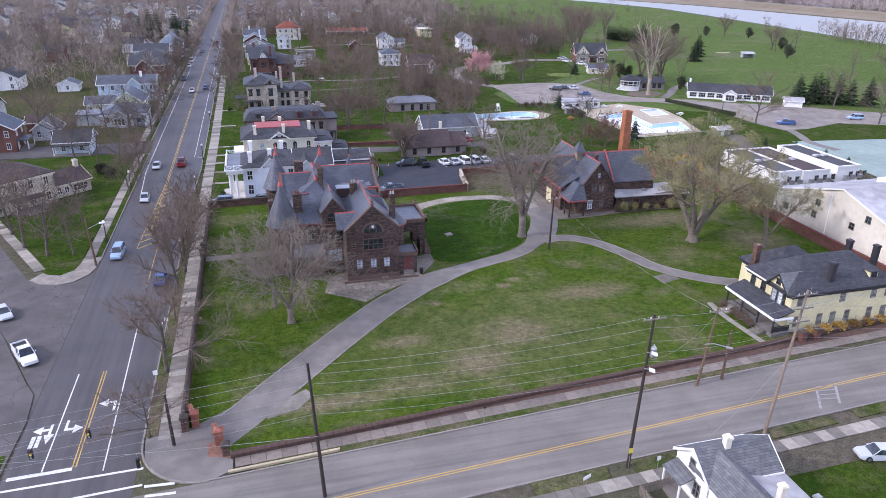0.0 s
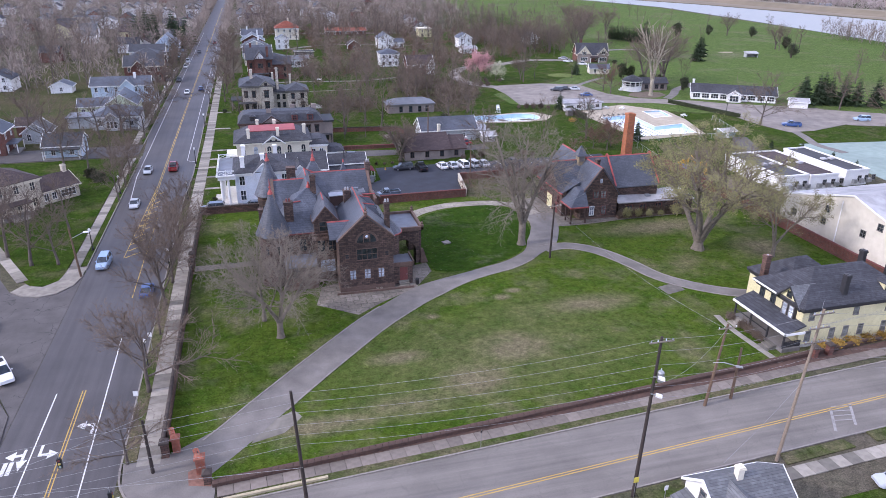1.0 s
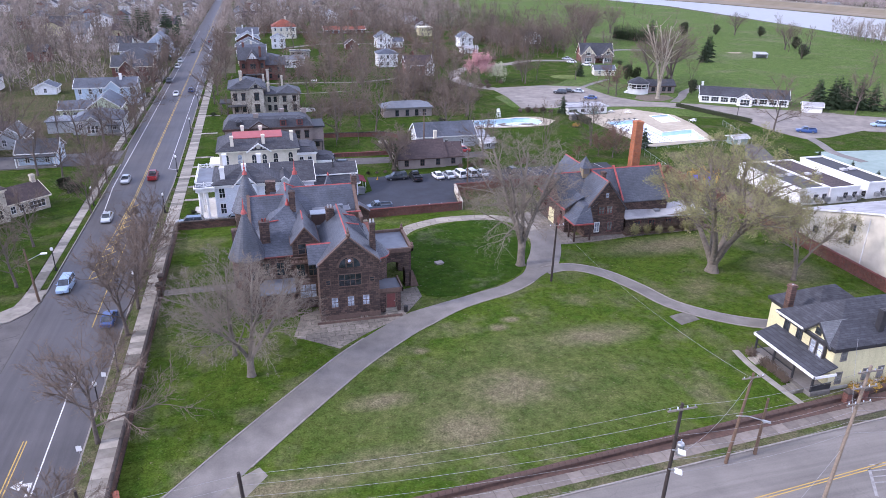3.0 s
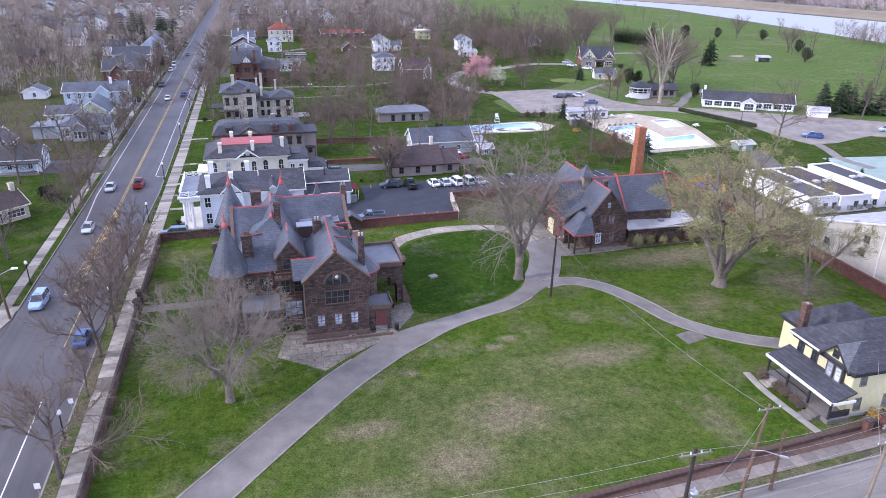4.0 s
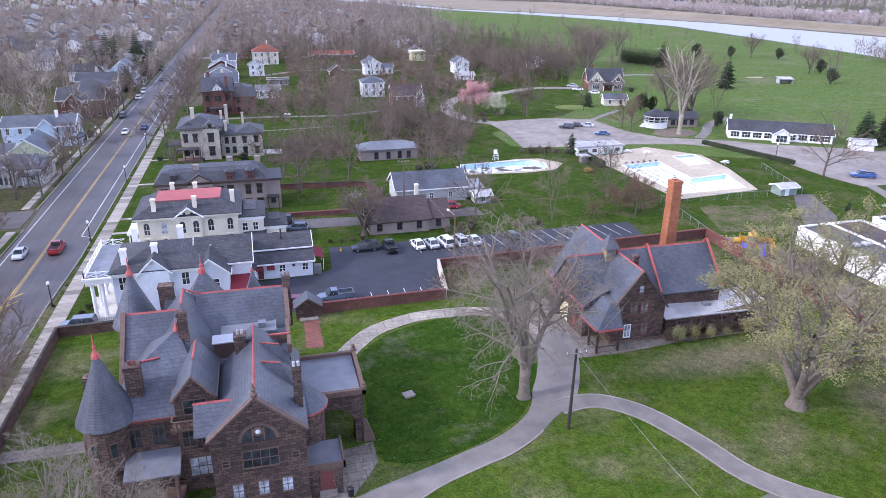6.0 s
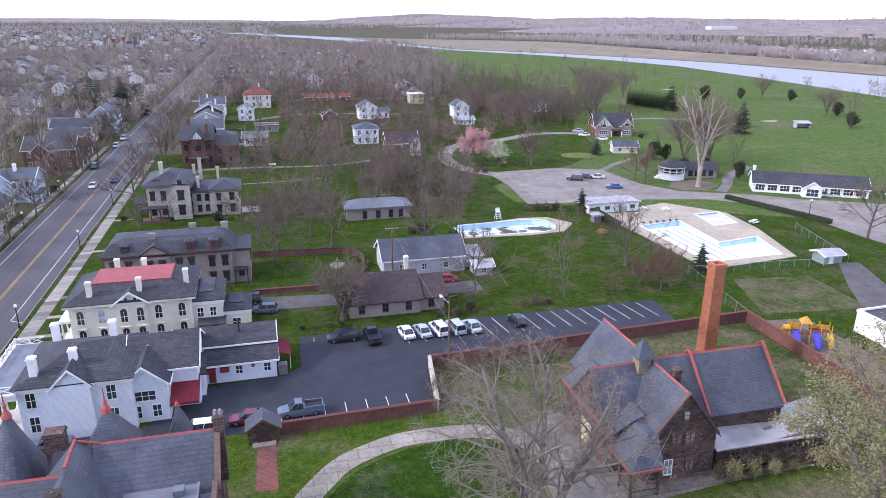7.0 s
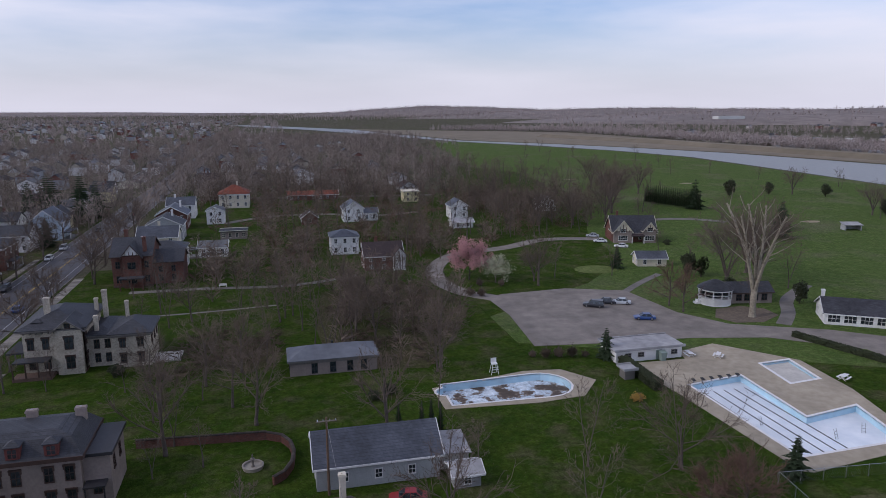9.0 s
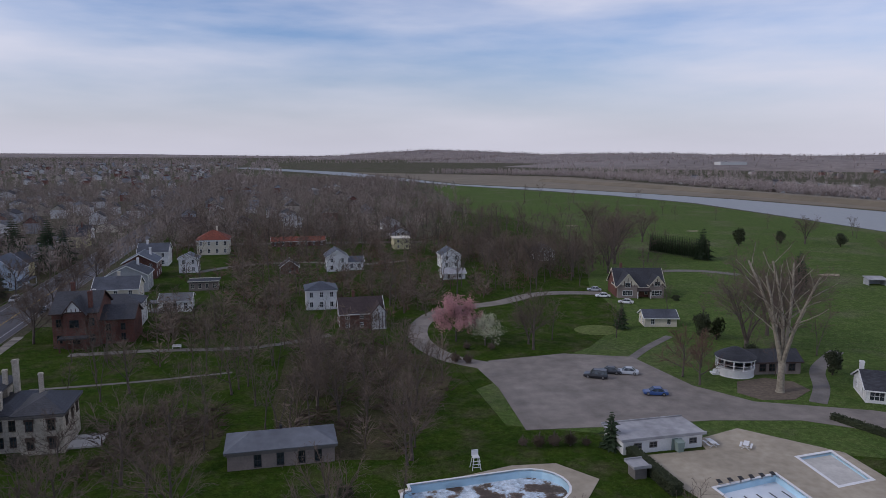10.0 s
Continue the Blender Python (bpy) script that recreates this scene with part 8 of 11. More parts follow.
g2 = simple_house("grey_house", -46.4, 210.4, 12.6, 11, 3.9, 2.4, "grey clapboard house with blue-grey hipped roof", M_clapgrey, M_slate, roof_kind="hip", us=3, trim=M_white, porch=(8.6, 12.6, -2.2, 0))
walls(g2, 3.6, 7.2, -1.6, 1, 0, 3.7, M_clapgrey, "bay")
gable(g2, 3.6, 7.2, -1.6, 3, 3.7, 1.5, "y", M_slate, M_clapgrey, 0.35, trim=M_white)
windows(g2, "s", -1.6, (4.4, 5.4, 6.4), 0.9, 0.7, 1.8, M_white)
walls(g2, -7, 0, 3, 10, 0, 3.2, M_clapgrey, "rear_wing")
part("rear_roof", G().box(-7.4, 0.2, 2.6, 10.4, 3.2, 3.5), M_lead, g2)
simple_house("green_house", -45.0, 226.0, 8.6, 12, 4.4, 3.0, "pale green clapboard house with grey roof", M_clapgreen, M_slate, "y", us=2, storeys=2, trim=M_white, wing=(-8.5, 0, 3, 9.6, 3.6, 1.8, "x"))
b1 = simple_house("blue_house", -53.4, 250.8, 18.4, 9.4, 6.0, 2.2, "long white and blue clapboard house", M_clapblue, M_slate, "x", us=6, storeys=2, trim=M_white, chim=(13.6, 3.6, M_white), porch=(17.0, 20.4, -2.0, 5.0))
walls(b1, 9.4, 13.6, -1.4, 1, 0, 6.0, M_clapblue, "bay")
gable(b1, 9.4, 13.6, -1.4, 4, 6.0, 2.0, "y", M_slate, M_clapblue, 0.4, trim=M_white)
simple_house("red_brick_house", -72.0, 186.0, 10.0, 9, 6.0, 2.8, "dark red brick house with blue-grey roof", M_brick, M_slate, "y", us=3, storeys=2, trim=M_white, porch=(10, 12.6, 1, 7))
simple_house("brick_garage", -64.8, 206.6, 5.6, 6, 3.2, 1.6, "small red garage with brown roof", M_brick, M_brownroof, "x", us=1, category="garage")
simple_house("small_blue_house", -52.0, 180.2, 8.4, 8, 3.4, 2.2, "small blue-grey cottage with pale porch", M_clapblue, M_slate2, "x", us=2, trim=M_white, porch=(0, 8.4, -2.2, 0))
simple_house("grey_cottage", -61.0, 197.4, 6.4, 7, 3.2, 2.4, "small grey cottage with pale gabled roof", M_clapgrey, M_greyshingle, "y", us=2, trim=M_white)
simple_house("porch_house", -84.0, 218.0, 9.0, 9, 5.2, 2.6, "grey house with white two-storey porch", M_clapgrey, M_slate, "x", us=3, storeys=2, trim=M_white, porch=(2, 8, -2.4, 0))
simple_house("white_shed", -71.4, 274.0, 7.0, 6, 2.6, 1.6, "white weatherboard garage with grey roof", M_clapwhite, M_slate, "y", us=1, category="garage")
simple_house("brick_house", -49.0, 292.6, 14.4, 12, 6.4, 3.2, "red brick house with dark roof and gables", M_brick, M_slate2, "x", us=4, storeys=2, trim=M_cream, wing=(3, 8, -2.2, 3, 6.2, 2.4, "y"), porch=(12, 16.6, 0.5, 6))
simple_house("brick_house", -50.0, 316.0, 13.0, 12, 6.8, 3.0, "dark red brick house with slate roof", M_brick, M_slate2, "x", us=3, storeys=2, trim=M_white, roof_kind="hip", porch=(12.6, 15.4, 1, 8))
simple_house("grey_villa", -54.0, 344.0, 15.0, 11, 5.6, 2.6, "white house with dark shallow roof", M_clapwhite, M_slate2, "x", us=5, storeys=2, trim=M_white)
simple_house("blue_villa", -45.0, 364.0, 10.4, 12, 6.6, 4.2, "blue-grey house with steep roof and white porch", M_clapblue, M_slate, "y", us=3, storeys=2, trim=M_white, porch=(10.2, 13.4, 0, 10))
simple_house("white_house_north", 55.4, 314.6, 8.6, 8.4, 5.8, 1.9, "square white house with grey hipped roof", M_clapwhite, M_slate, roof_kind="hip", us=3, storeys=2, trim=M_white)
tb2 = simple_house("timbered_cottage", 62.8, 290.4, 11.0, 8.4, 4.4, 3.2, "brick and half-timbered cottage with brown roof", M_brick, M_brownroof, "x", us=3, storeys=2, trim=M_white, chim=(4.0, 6.0, M_brick))
walls(tb2, 8.0, 11.6, -1.2, 3, 0, 4.6, M_white, "bay")
gable(tb2, 8.0, 11.6, -1.2, 5, 4.6, 2.2, "y", M_brownroof, M_white, 0.4, trim=M_browntrim)
for k in range(5):
    part("timber", G().box(8.1 + 0.8 * k, 8.25 + 0.8 * k, -1.28, -1.2, 0.5, 4.6), M_browntrim, tb2)
simple_house("tile_roofed_villa", 14.0, 430.6, 13.4, 12, 6.6, 3.8, "cream villa with red clay tile roof", M_cream, M_tile, roof_kind="hip", us=4, storeys=2, trim=M_white, chim=(8, 8, M_cream))
simple_house("white_farmhouse", 51.4, 520.4, 10.6, 9, 6.2, 2.6, "white house with grey gabled roof", M_clapwhite, M_slate, "y", us=3, storeys=2)
simple_house("orange_house", 100.2, 430.6, 7.8, 8, 5.0, 1.2, "orange-tan stucco house with flat roof", M_clapyellow, M_cream, us=2, storeys=2, roof_kind="flat", trim=M_cream)
simple_house("white_gabled_house", 65.6, 377.4, 8.0, 10, 5.6, 2.6, "white gabled house among trees", M_clapwhite, M_slate, "y", us=2, storeys=2, wing=(8, 14, 1.5, 8, 3.4, 1.6, "x"))
simple_house("white_gabled_house", 109.6, 375.0, 7.4, 8, 5.4, 2.4, "white gabled house among trees", M_clapwhite, M_slate, "y", us=2, storeys=2)
simple_house("white_garage", 104.6, 352.0, 8.0, 6, 2.4, 1.2, "low white garage with pale roof", M_clapwhite, M_flatroof, "x", us=2, category="garage")
simple_house("white_gabled_house", 152.4, 384.4, 7.6, 8, 4.0, 2.6, "small white gabled house by the fairway", M_clapwhite, M_slate, "y", us=2, storeys=2)
simple_house("carport", 19.6, 350.8, 9.0, 6.0, 2.8, 0.4, "low brown garage block", M_taupe, M_slate2, roof_kind="flat", us=4, trim=M_cream, category="garage")
simple_house("white_annex", 12.2, 386.0, 6.8, 7, 5.4, 1.6, "white house with blue-grey roof", M_clapwhite, M_slate, "y", us=2, storeys=2)
simple_house("low_ranch", 45.2, 450.0, 25.0, 9, 2.7, 1.6, "long low house with red roof", M_brick, M_tile, "x", us=7)
simple_house("red_barn", 48.8, 375.4, 6.4, 6, 2.9, 2.4, "small dark red barn", M_brick, M_brownroof, "y", us=1, category="barn")
simple_house("white_porch_house", 15.2, 320.4, 8.4, 8, 3.4, 1.4, "small white house with grey flat porch", M_clapwhite, M_greyshingle, "x", us=3, porch=(-3, 0, 0, 5))
simple_house("white_wing_house", -3.0, 306.0, 16.0, 9, 6.2, 1.8, "white house with flat dark roofs and chimneys", M_clapwhite, M_slate2, roof_kind="hip", us=5, storeys=2, chim=(4, 5, M_white))
simple_house("tan_gabled_house", -4.0, 330.0, 12.0, 10, 5.6, 2.8, "tan house with grey gables near the street", M_cream, M_slate, "x", us=3, storeys=2, chim=(6, 6, M_cream))
simple_house("grey_gabled_house", -5.0, 352.0, 12.0, 11, 5.8, 3.0, "grey house with dark gabled roof", M_clapgrey, M_slate2, "y", us=3, storeys=2, chim=(8, 8, M_white))
simple_house("brick_gabled_house", -5.0, 376.0, 11.0, 12, 6.0, 3.0, "brick house with slate roof", M_brick, M_slate, "y", us=3, storeys=2, chim=(8, 8, M_white))
simple_house("white_corner_house", -5.0, 404.0, 11.0, 11, 5.8, 2.8, "white house with grey roof near the corner", M_clapwhite, M_slate, "x", us=3, storeys=2, chim=(3, 5, M_white))


def far_house(k, rng):
    w, d, z = rng.uniform(7.5, 10.5), rng.uniform(8.5, 12.5), rng.choice((3.0, 4.6, 5.4, 5.6))
    wall = rng.choice((M_clapwhite, M_clapwhite, M_taupe, M_clapgrey, M_cream, M_clapblue, M_brick, M_clapyellow))
    roofm = rng.choice((M_shingle, M_slate2, M_shingle, M_greyshingle, M_brownroof))
    words = {M_clapwhite: "white clapboard", M_clapgrey: "grey clapboard", M_taupe: "taupe brick", M_cream: "cream stucco", M_clapblue: "light blue clapboard", M_brick: "red brick", M_clapyellow: "pale yellow clapboard"}
    rw = {M_slate2: "dark slate", M_shingle: "charcoal", M_greyshingle: "weathered grey", M_brownroof: "brown"}
    p = house("town_house", 0, 0, words[wall] + " town house with " + rw[roofm] + " gabled roof")
    p["group"] = "town houses"
    walls(p, -w / 2, w / 2, -d / 2, d / 2, 0, z, wall)
    gable(p, -w / 2, w / 2, -d / 2, d / 2, z, rng.uniform(2.2, 3.4), rng.choice("xyy"), roofm, wall, 0.4)
    for st in range(1 if z < 4 else 2):
        windows(p, "s", -d / 2, (-w / 4, w / 4), 0.9 + st * 2.6, 0.9, 1.4, M_white)
    if rng.random() < 0.6:
        chimney(p, w * 0.2, 1, z, z + 4.0, 0.7, 0.7, rng.choice((M_brick, M_cream)))
    return p


rng = random.Random(21)
models = [far_house(k, rng) for k in range(14)]
spots = []
for row in range(26):
    yy = 205 + row * 26
    for col in range(14):
        xx = -62 - col * 24
        if rng.random() < (0.5 if yy > 300 else 0.3):
            spots.append((xx + rng.uniform(-6, 6), yy + rng.uniform(-7, 7)))
for row in range(15):
    yy = 480 + row * 30
    for xx in (0, 26, 52, 80, 108):
        if rng.random() < 0.4 and not (yy < 540 and 40 < xx < 70):
            spots.append((xx + rng.uniform(-8, 8), yy + rng.uniform(-9, 9)))
for k in range(30):
    spots.append((-45 + rng.uniform(-5, 4), 395 + k * 27 + rng.uniform(-6, 6)))
spots.sort(key=lambda s_: math.hypot(s_[0] - 20, s_[1]))
near_spots, far_spots = spots[:72], spots[72:]
for k, (xx, yy) in enumerate(near_spots):
    m = pose(xx, yy, 0.0, 0, 0, rng.choice((0, 0, 90, -90, 180)) + rng.uniform(-4, 4))
    if k < len(models):
        models[k].matrix_world = m
    else:
        copy_thing(models[k % len(models)], m)
gw, gr = G(), G()
extra = [(rng.uniform(-900, -60), rng.uniform(880, 2300)) for k in range(330)] + [(rng.uniform(-900, -420), rng.uniform(320, 900)) for k in range(160)]
extra += [(700 + rng.uniform(0, 900), 700 + rng.uniform(-400, 700)) for k in range(50)]
for xx, yy in far_spots + extra:
    w, d, z, h = rng.uniform(7, 11), rng.uniform(8, 12), rng.choice((3, 5.2, 5.6)), rng.uniform(2.0, 3.2)
    gw.box(xx - w / 2, xx + w / 2, yy - d / 2, yy + d / 2, 0, z)
    gw.loft([[(xx - w / 2, yy - d / 2 + 0.1, z), (xx + w / 2, yy - d / 2 + 0.1, z), (xx, yy - d / 2 + 0.1, z + h)], [(xx - w / 2, yy + d / 2 - 0.1, z), (xx + w / 2, yy + d / 2 - 0.1, z), (xx, yy + d / 2 - 0.1, z + h)]])
    gr.slab([(xx - w / 2 - 0.4, yy - d / 2 - 0.3, z - 0.2), (xx, yy - d / 2 - 0.3, z + h), (xx, yy + d / 2 + 0.3, z + h), (xx - w / 2 - 0.4, yy + d / 2 + 0.3, z - 0.2)], -0.15)
    gr.slab([(xx, yy - d / 2 - 0.3, z + h), (xx + w / 2 + 0.4, yy - d / 2 - 0.3, z - 0.2), (xx + w / 2 + 0.4, yy + d / 2 + 0.3, z - 0.2), (xx, yy + d / 2 + 0.3, z + h)], -0.15)
fh = thing("distant_houses", 0, 0, 0, 0, "white and grey houses scattered across the far town", "houses", kind="stuff")
part("house_walls", gw, M_farwalls, fh)
part("house_roofs", gr, M_shingle, fh)
# sheds and stores across the river
gw = G()
for k in range(46):
    xx = 572 + rng.choice((2, 8, 60, 160)) + rng.uniform(0, 18)
    yy = 1040 - k * 13 + rng.uniform(-20, 20)
    gw.box(xx - rng.uniform(2, 5), xx + rng.uniform(2, 5), yy - 4, yy + 4, 0.2, rng.uniform(2.5, 4.5))
gw.box(900, 960, 1330, 1350, 18, 24).box(1180, 1210, 900, 914, 24, 30)
tagged(part("riverside_buildings", gw, M_farwalls), "low pale buildings along the far river bank", "buildings", kind="stuff")


def wire_fence(x0, y0, x1, y1, h, label):
    """Chain-link fence: posts, rails and a woven mesh of thin wires."""
    a, b = Vector((x0, y0)), Vector((x1, y1))
    L = (b - a).length
    p = thing("wire_fence", x0, y0, 0.1, math.degrees(math.atan2(y1 - y0, x1 - x0)), label, "fence", "wire fences")
    n = max(2, round(L / 3.2))
    for k in range(n + 1):
        part("post", G().cyl(k * L / n, 0, -0.1, h + 0.1, 0.05, n=6), M_metal, p)
    part("top_rail", G().tube((0, 0, h), (L, 0, h), 0.035, n=5), M_metal, p)
    g_ = G()
    for k in range(int(L / 0.3)):
        u = k * 0.3
        for s_ in (0, 1):
            z0_, z1_ = (0.05, h) if s_ else (h, 0.05)
            u1 = min(L, u + h * 0.6)
            g_.add([(u, 0, z0_), (u + 0.02, 0, z0_), (u1, 0, z1_)], [[0, 1, 2]])
    part("mesh", g_, M_metal, p)["kind"] = "stuff"


wire_fence(94.6, 143.6, 97.4, 164.2, 1.8, "grey chain-link fence beside the ball ground")
wire_fence(97.4, 164.4, 125.6, 162.0, 1.6, "grey chain-link fence along the pool ground")
wire_fence(131.6, 162.4, 137.6, 184.0, 1.6, "grey chain-link fence around the pool deck")

# ---------------- trees ----------------
def limb_tree(seed, height, trunk_r, spread, fork, limbs, subs, twigs, twig_r, up=0.55, fine=4, drop=0.0, sides2=4, stout=1.0):
    """A leafless tree: tapered trunk, limbs and branches as tubes, twigs as thin blades. Returns trunk and crown geometry and twig tips."""
    rg = random.Random(seed)
    trunk, crown, tips = G(), G(), []

    def rvec():
        return Vector((rg.uniform(-1, 1), rg.uniform(-1, 1), rg.uniform(-1, 1)))

    def grow(p, d, length, r, lev, g):
        steps = (5, 4, 3)[lev]
        sides = (9, 6, sides2)[lev]
        pts = [(p.copy(), d.copy(), r)]
        for k in range(steps):
            d = (d + rvec() * (0.10 + 0.08 * lev) + Vector((0, 0, up * 0.13 - drop * 0.1 * lev))).normalized()
            q = p + d * (length / steps)
            r2 = max(twig_r * 0.6, r * (0.78 if lev else 0.86))
            g.tube(p, q, r, r2, sides)
            p, r = q, r2
            pts.append((p.copy(), d.copy(), r))
        return pts

    def blade(p, d, length, w, plain=False):
        if plain:
            side = d.cross(rvec()).normalized() * w
            e, n = p + d * length, len(crown.v)
            crown.v.extend((tuple(p - side), tuple(p + side), tuple(e)))
            crown.f.append([n, n + 1, n + 2])
            return e, e
        side = d.cross(rvec()).normalized() * w
        m = p + d * (length * 0.5) + rvec() * (length * 0.07)
        e = m + (d + rvec() * 0.3).normalized() * (length * 0.5)
        n = len(crown.v)
        crown.v.extend((tuple(p - side), tuple(p + side), tuple(m + side * 0.6), tuple(m - side * 0.6), tuple(e)))
        crown.f.extend(([n, n + 1, n + 2, n + 3], [n + 3, n + 2, n + 4]))
        return m, e

    trunk.lathe(0, 0, [(trunk_r * 1.3, -0.1), (trunk_r * 1.1, 0.35), (trunk_r, 1.0)], 9)
    stem = grow(Vector((0, 0, 0.9)), Vector((rg.uniform(-0.06, 0.06), rg.uniform(-0.06, 0.06), 1)).normalized(), height * 0.6, trunk_r, 0, trunk)
    for i in range(limbs):
        t = fork + (1 - fork) * (i + 0.5) / limbs
        f_ = t * (len(stem) - 1)
        idx = min(len(stem) - 2, max(0, int(f_)))
        p0 = stem[idx][0].lerp(stem[idx + 1][0], min(1.0, f_ - idx))
        d0, r0 = stem[idx][1], stem[idx][2]
        a = 2.4 * i + rg.uniform(-0.4, 0.4)
        tilt = (1 - t) * 0.8 + 0.4
        d = Vector((math.cos(a) * tilt, math.sin(a) * tilt, up + 0.3 * t)).normalized()
        L1 = spread * (1.08 - 0.4 * t) * rg.uniform(0.82, 1.15)
        l1 = grow(p0, d, L1, r0 * rg.uniform(0.42, 0.6) * stout, 1, trunk)
        for j in range(subs):
            u = 0.25 + 0.75 * (j + rg.random()) / subs
            k1 = min(len(l1) - 2, int(u * (len(l1) - 1)))
            q = l1[k1][0].lerp(l1[k1 + 1][0], u * (len(l1) - 1) - k1)
            d2 = (l1[k1][1] + rvec() * 0.85 + Vector((0, 0, 0.1))).normalized()
            l2 = grow(q, d2, L1 * rg.uniform(0.36, 0.6), max(twig_r * 1.8, l1[k1][2] * 0.55), 2, crown)
            for k in range(twigs):
                v = rg.random()
                k2 = min(len(l2) - 2, int(v * (len(l2) - 1)))
                q2 = l2[k2][0].lerp(l2[k2 + 1][0], v * (len(l2) - 1) - k2)
                d4 = (l2[k2][1] + rvec() * 0.8).normalized()
                L3 = L1 * rg.uniform(0.16, 0.32)
                m, e = blade(q2, d4, L3, twig_r)
                tips.append(e)
                for _ in range(fine):
                    s0 = q2.lerp(m, rg.random()) if rg.random() < 0.4 else m.lerp(e, rg.random())
                    _, e2 = blade(s0, (d4 + rvec() * 0.85).normalized(), L1 * rg.uniform(0.07, 0.17), twig_r * 0.9, True)
                    tips.append(e2)
    return trunk, crown, tips


def old_tree(seed, fork_z, trunk_r, stems, reach, tilt, curl, kids, ratio=(0.5, 0.55, 0.5), twigs=6, fine=4, twig_r=0.016, up=0.1, droop=0.0, angle=48, sides=(9, 7, 5, 3), start=0.28):
    """A leafless tree that forks: stems curving outwards, branches on branches as tapered tubes, twigs as thin blades."""
    rg = random.Random(seed)
    trunk, crown, tips = G(), G(), []

    def rvec(k):
        return Vector((rg.gauss(0, k), rg.gauss(0, k), rg.gauss(0, k)))

    def blade(p, d, length, w):
        side = d.cross(rvec(1.0)).normalized() * w
        e, n = p + d * length, len(crown.v)
        crown.v.extend((tuple(p - side), tuple(p + side), tuple(e)))
        crown.f.append([n, n + 1, n + 2])
        return e

    def grow(p, d, length, r, lev, g):
        steps, taper = (8, 6, 5, 3)[lev], (0.9, 0.86, 0.82, 0.72)[lev]
        rings, line = [], [(p.copy(), d.copy(), r)]
        nside = sides[lev]
        a = d.orthogonal().normalized()
        for k in range(steps + 1):
            a = (a - d * a.dot(d)).normalized()
            b = d.cross(a)
            rings.append([tuple(p + (a * math.cos(6.2832 * i / nside) + b * math.sin(6.2832 * i / nside)) * r) for i in range(nside)])
            if k == steps:
                break
            flat = Vector((p.x, p.y, 0.0))
            out = flat.normalized() if flat.length > 0.2 else Vector((d.x, d.y, 0))
            pull = out * curl if lev == 0 else Vector((0, 0, up if lev < 3 else up - droop)) + out * 0.03
            if lev == 2:
                pull -= Vector((0, 0, droop * 0.6))
            d = (d + pull + rvec(0.05 + 0.045 * lev)).normalized()
            p = p + d * (length / steps)
            r = max(twig_r * 0.7, r * taper)
            line.append((p.copy(), d.copy(), r))
        g.loft(rings, False)
        return line

    def at(line, u):
        f_ = u * (len(line) - 1)
        k = min(len(line) - 2, int(f_))
        return line[k][0].lerp(line[k + 1][0], f_ - k), line[k][1], line[k][2]

    def children(line, length, lev):
        n = kids[lev]
        for j in range(n):
            lo = start if lev == 0 else 0.2
            u = lo + (0.99 - lo) * (j + rg.random() * 0.9) / n
            p, d, r = at(line, u)
            side = d.orthogonal().normalized()
            turn = Matrix.Rotation(2.4 * j + rg.uniform(-0.6, 0.6) + lev, 3, d)
            ang = radians(angle + rg.gauss(0, 10)) * (1.1 - 0.35 * u)
            dd = (d * math.cos(ang) + (turn @ side) * math.sin(ang)).normalized()
            L2 = length * ratio[lev] * (1.15 - 0.55 * u) * rg.uniform(0.75, 1.25)
            if lev < len(kids) - 1:
                sub = grow(p, dd, L2, max(twig_r, r * rg.uniform(0.45, 0.62)), lev + 1, trunk if lev == 0 else crown)
                children(sub, L2, lev + 1)
            else:
                e = blade(p, dd, L2, twig_r)
                tips.append(e)
                for _ in range(fine):
                    q = p.lerp(e, rg.uniform(0.15, 0.95))
                    tips.append(blade(q, (dd + rvec(0.55)).normalized(), L2 * rg.uniform(0.3, 0.6), twig_r * 0.75))

    n, rings = 14, []
    for z, k in ((-0.1, 1.55), (0.25, 1.22), (0.8, 1.05), (fork_z * 0.6, 0.96), (fork_z, 1.02)):
        rings.append([(math.cos(6.2832 * i / n) * trunk_r * k * (1 + 0.09 * math.sin(3 * 6.2832 * i / n + seed)), math.sin(6.2832 * i / n) * trunk_r * k * (1 + 0.07 * math.cos(4 * 6.2832 * i / n)), z) for i in range(n)])
    trunk.loft(rings)
    for k in range(stems):
        a = 6.2832 * k / stems + rg.uniform(-0.35, 0.35) + seed
        tl = radians(tilt * rg.uniform(0.5, 1.25)) if stems > 1 else radians(tilt)
        d = Vector((math.cos(a) * math.sin(tl), math.sin(a) * math.sin(tl), math.cos(tl)))
        L = reach * rg.uniform(0.8, 1.1)
        base = Vector((math.cos(a), math.sin(a), 0)) * (trunk_r * (0.42 if stems > 1 else 0.0)) + Vector((0, 0, fork_z - 0.25))
        line = grow(base, d, L, trunk_r * (0.62 if stems > 2 else 0.72 if stems > 1 else 0.95), 0, trunk)
        children(line, L, 0)
    return trunk, crown, tips


def tufts(tips, size, count, rg, spread=0.25):
    """Small leaf or blossom tufts: little crossed leaves round the twig tips."""
    g = G()
    for p in tips:
        for _ in range(count):
            c = p + Vector((rg.gauss(0, spread), rg.gauss(0, spread), rg.gauss(0, spread)))
            a = Vector((rg.uniform(-1, 1), rg.uniform(-1, 1), rg.uniform(-0.6, 0.6))).normalized()
            b = a.orthogonal().normalized()
            s_ = size * rg.uniform(0.6, 1.3)
            g.add([tuple(c - a * s_), tuple(c + b * s_ * 0.5), tuple(c + a * s_), tuple(c - b * s_ * 0.5)], [[0, 1, 2, 3]])
    return g


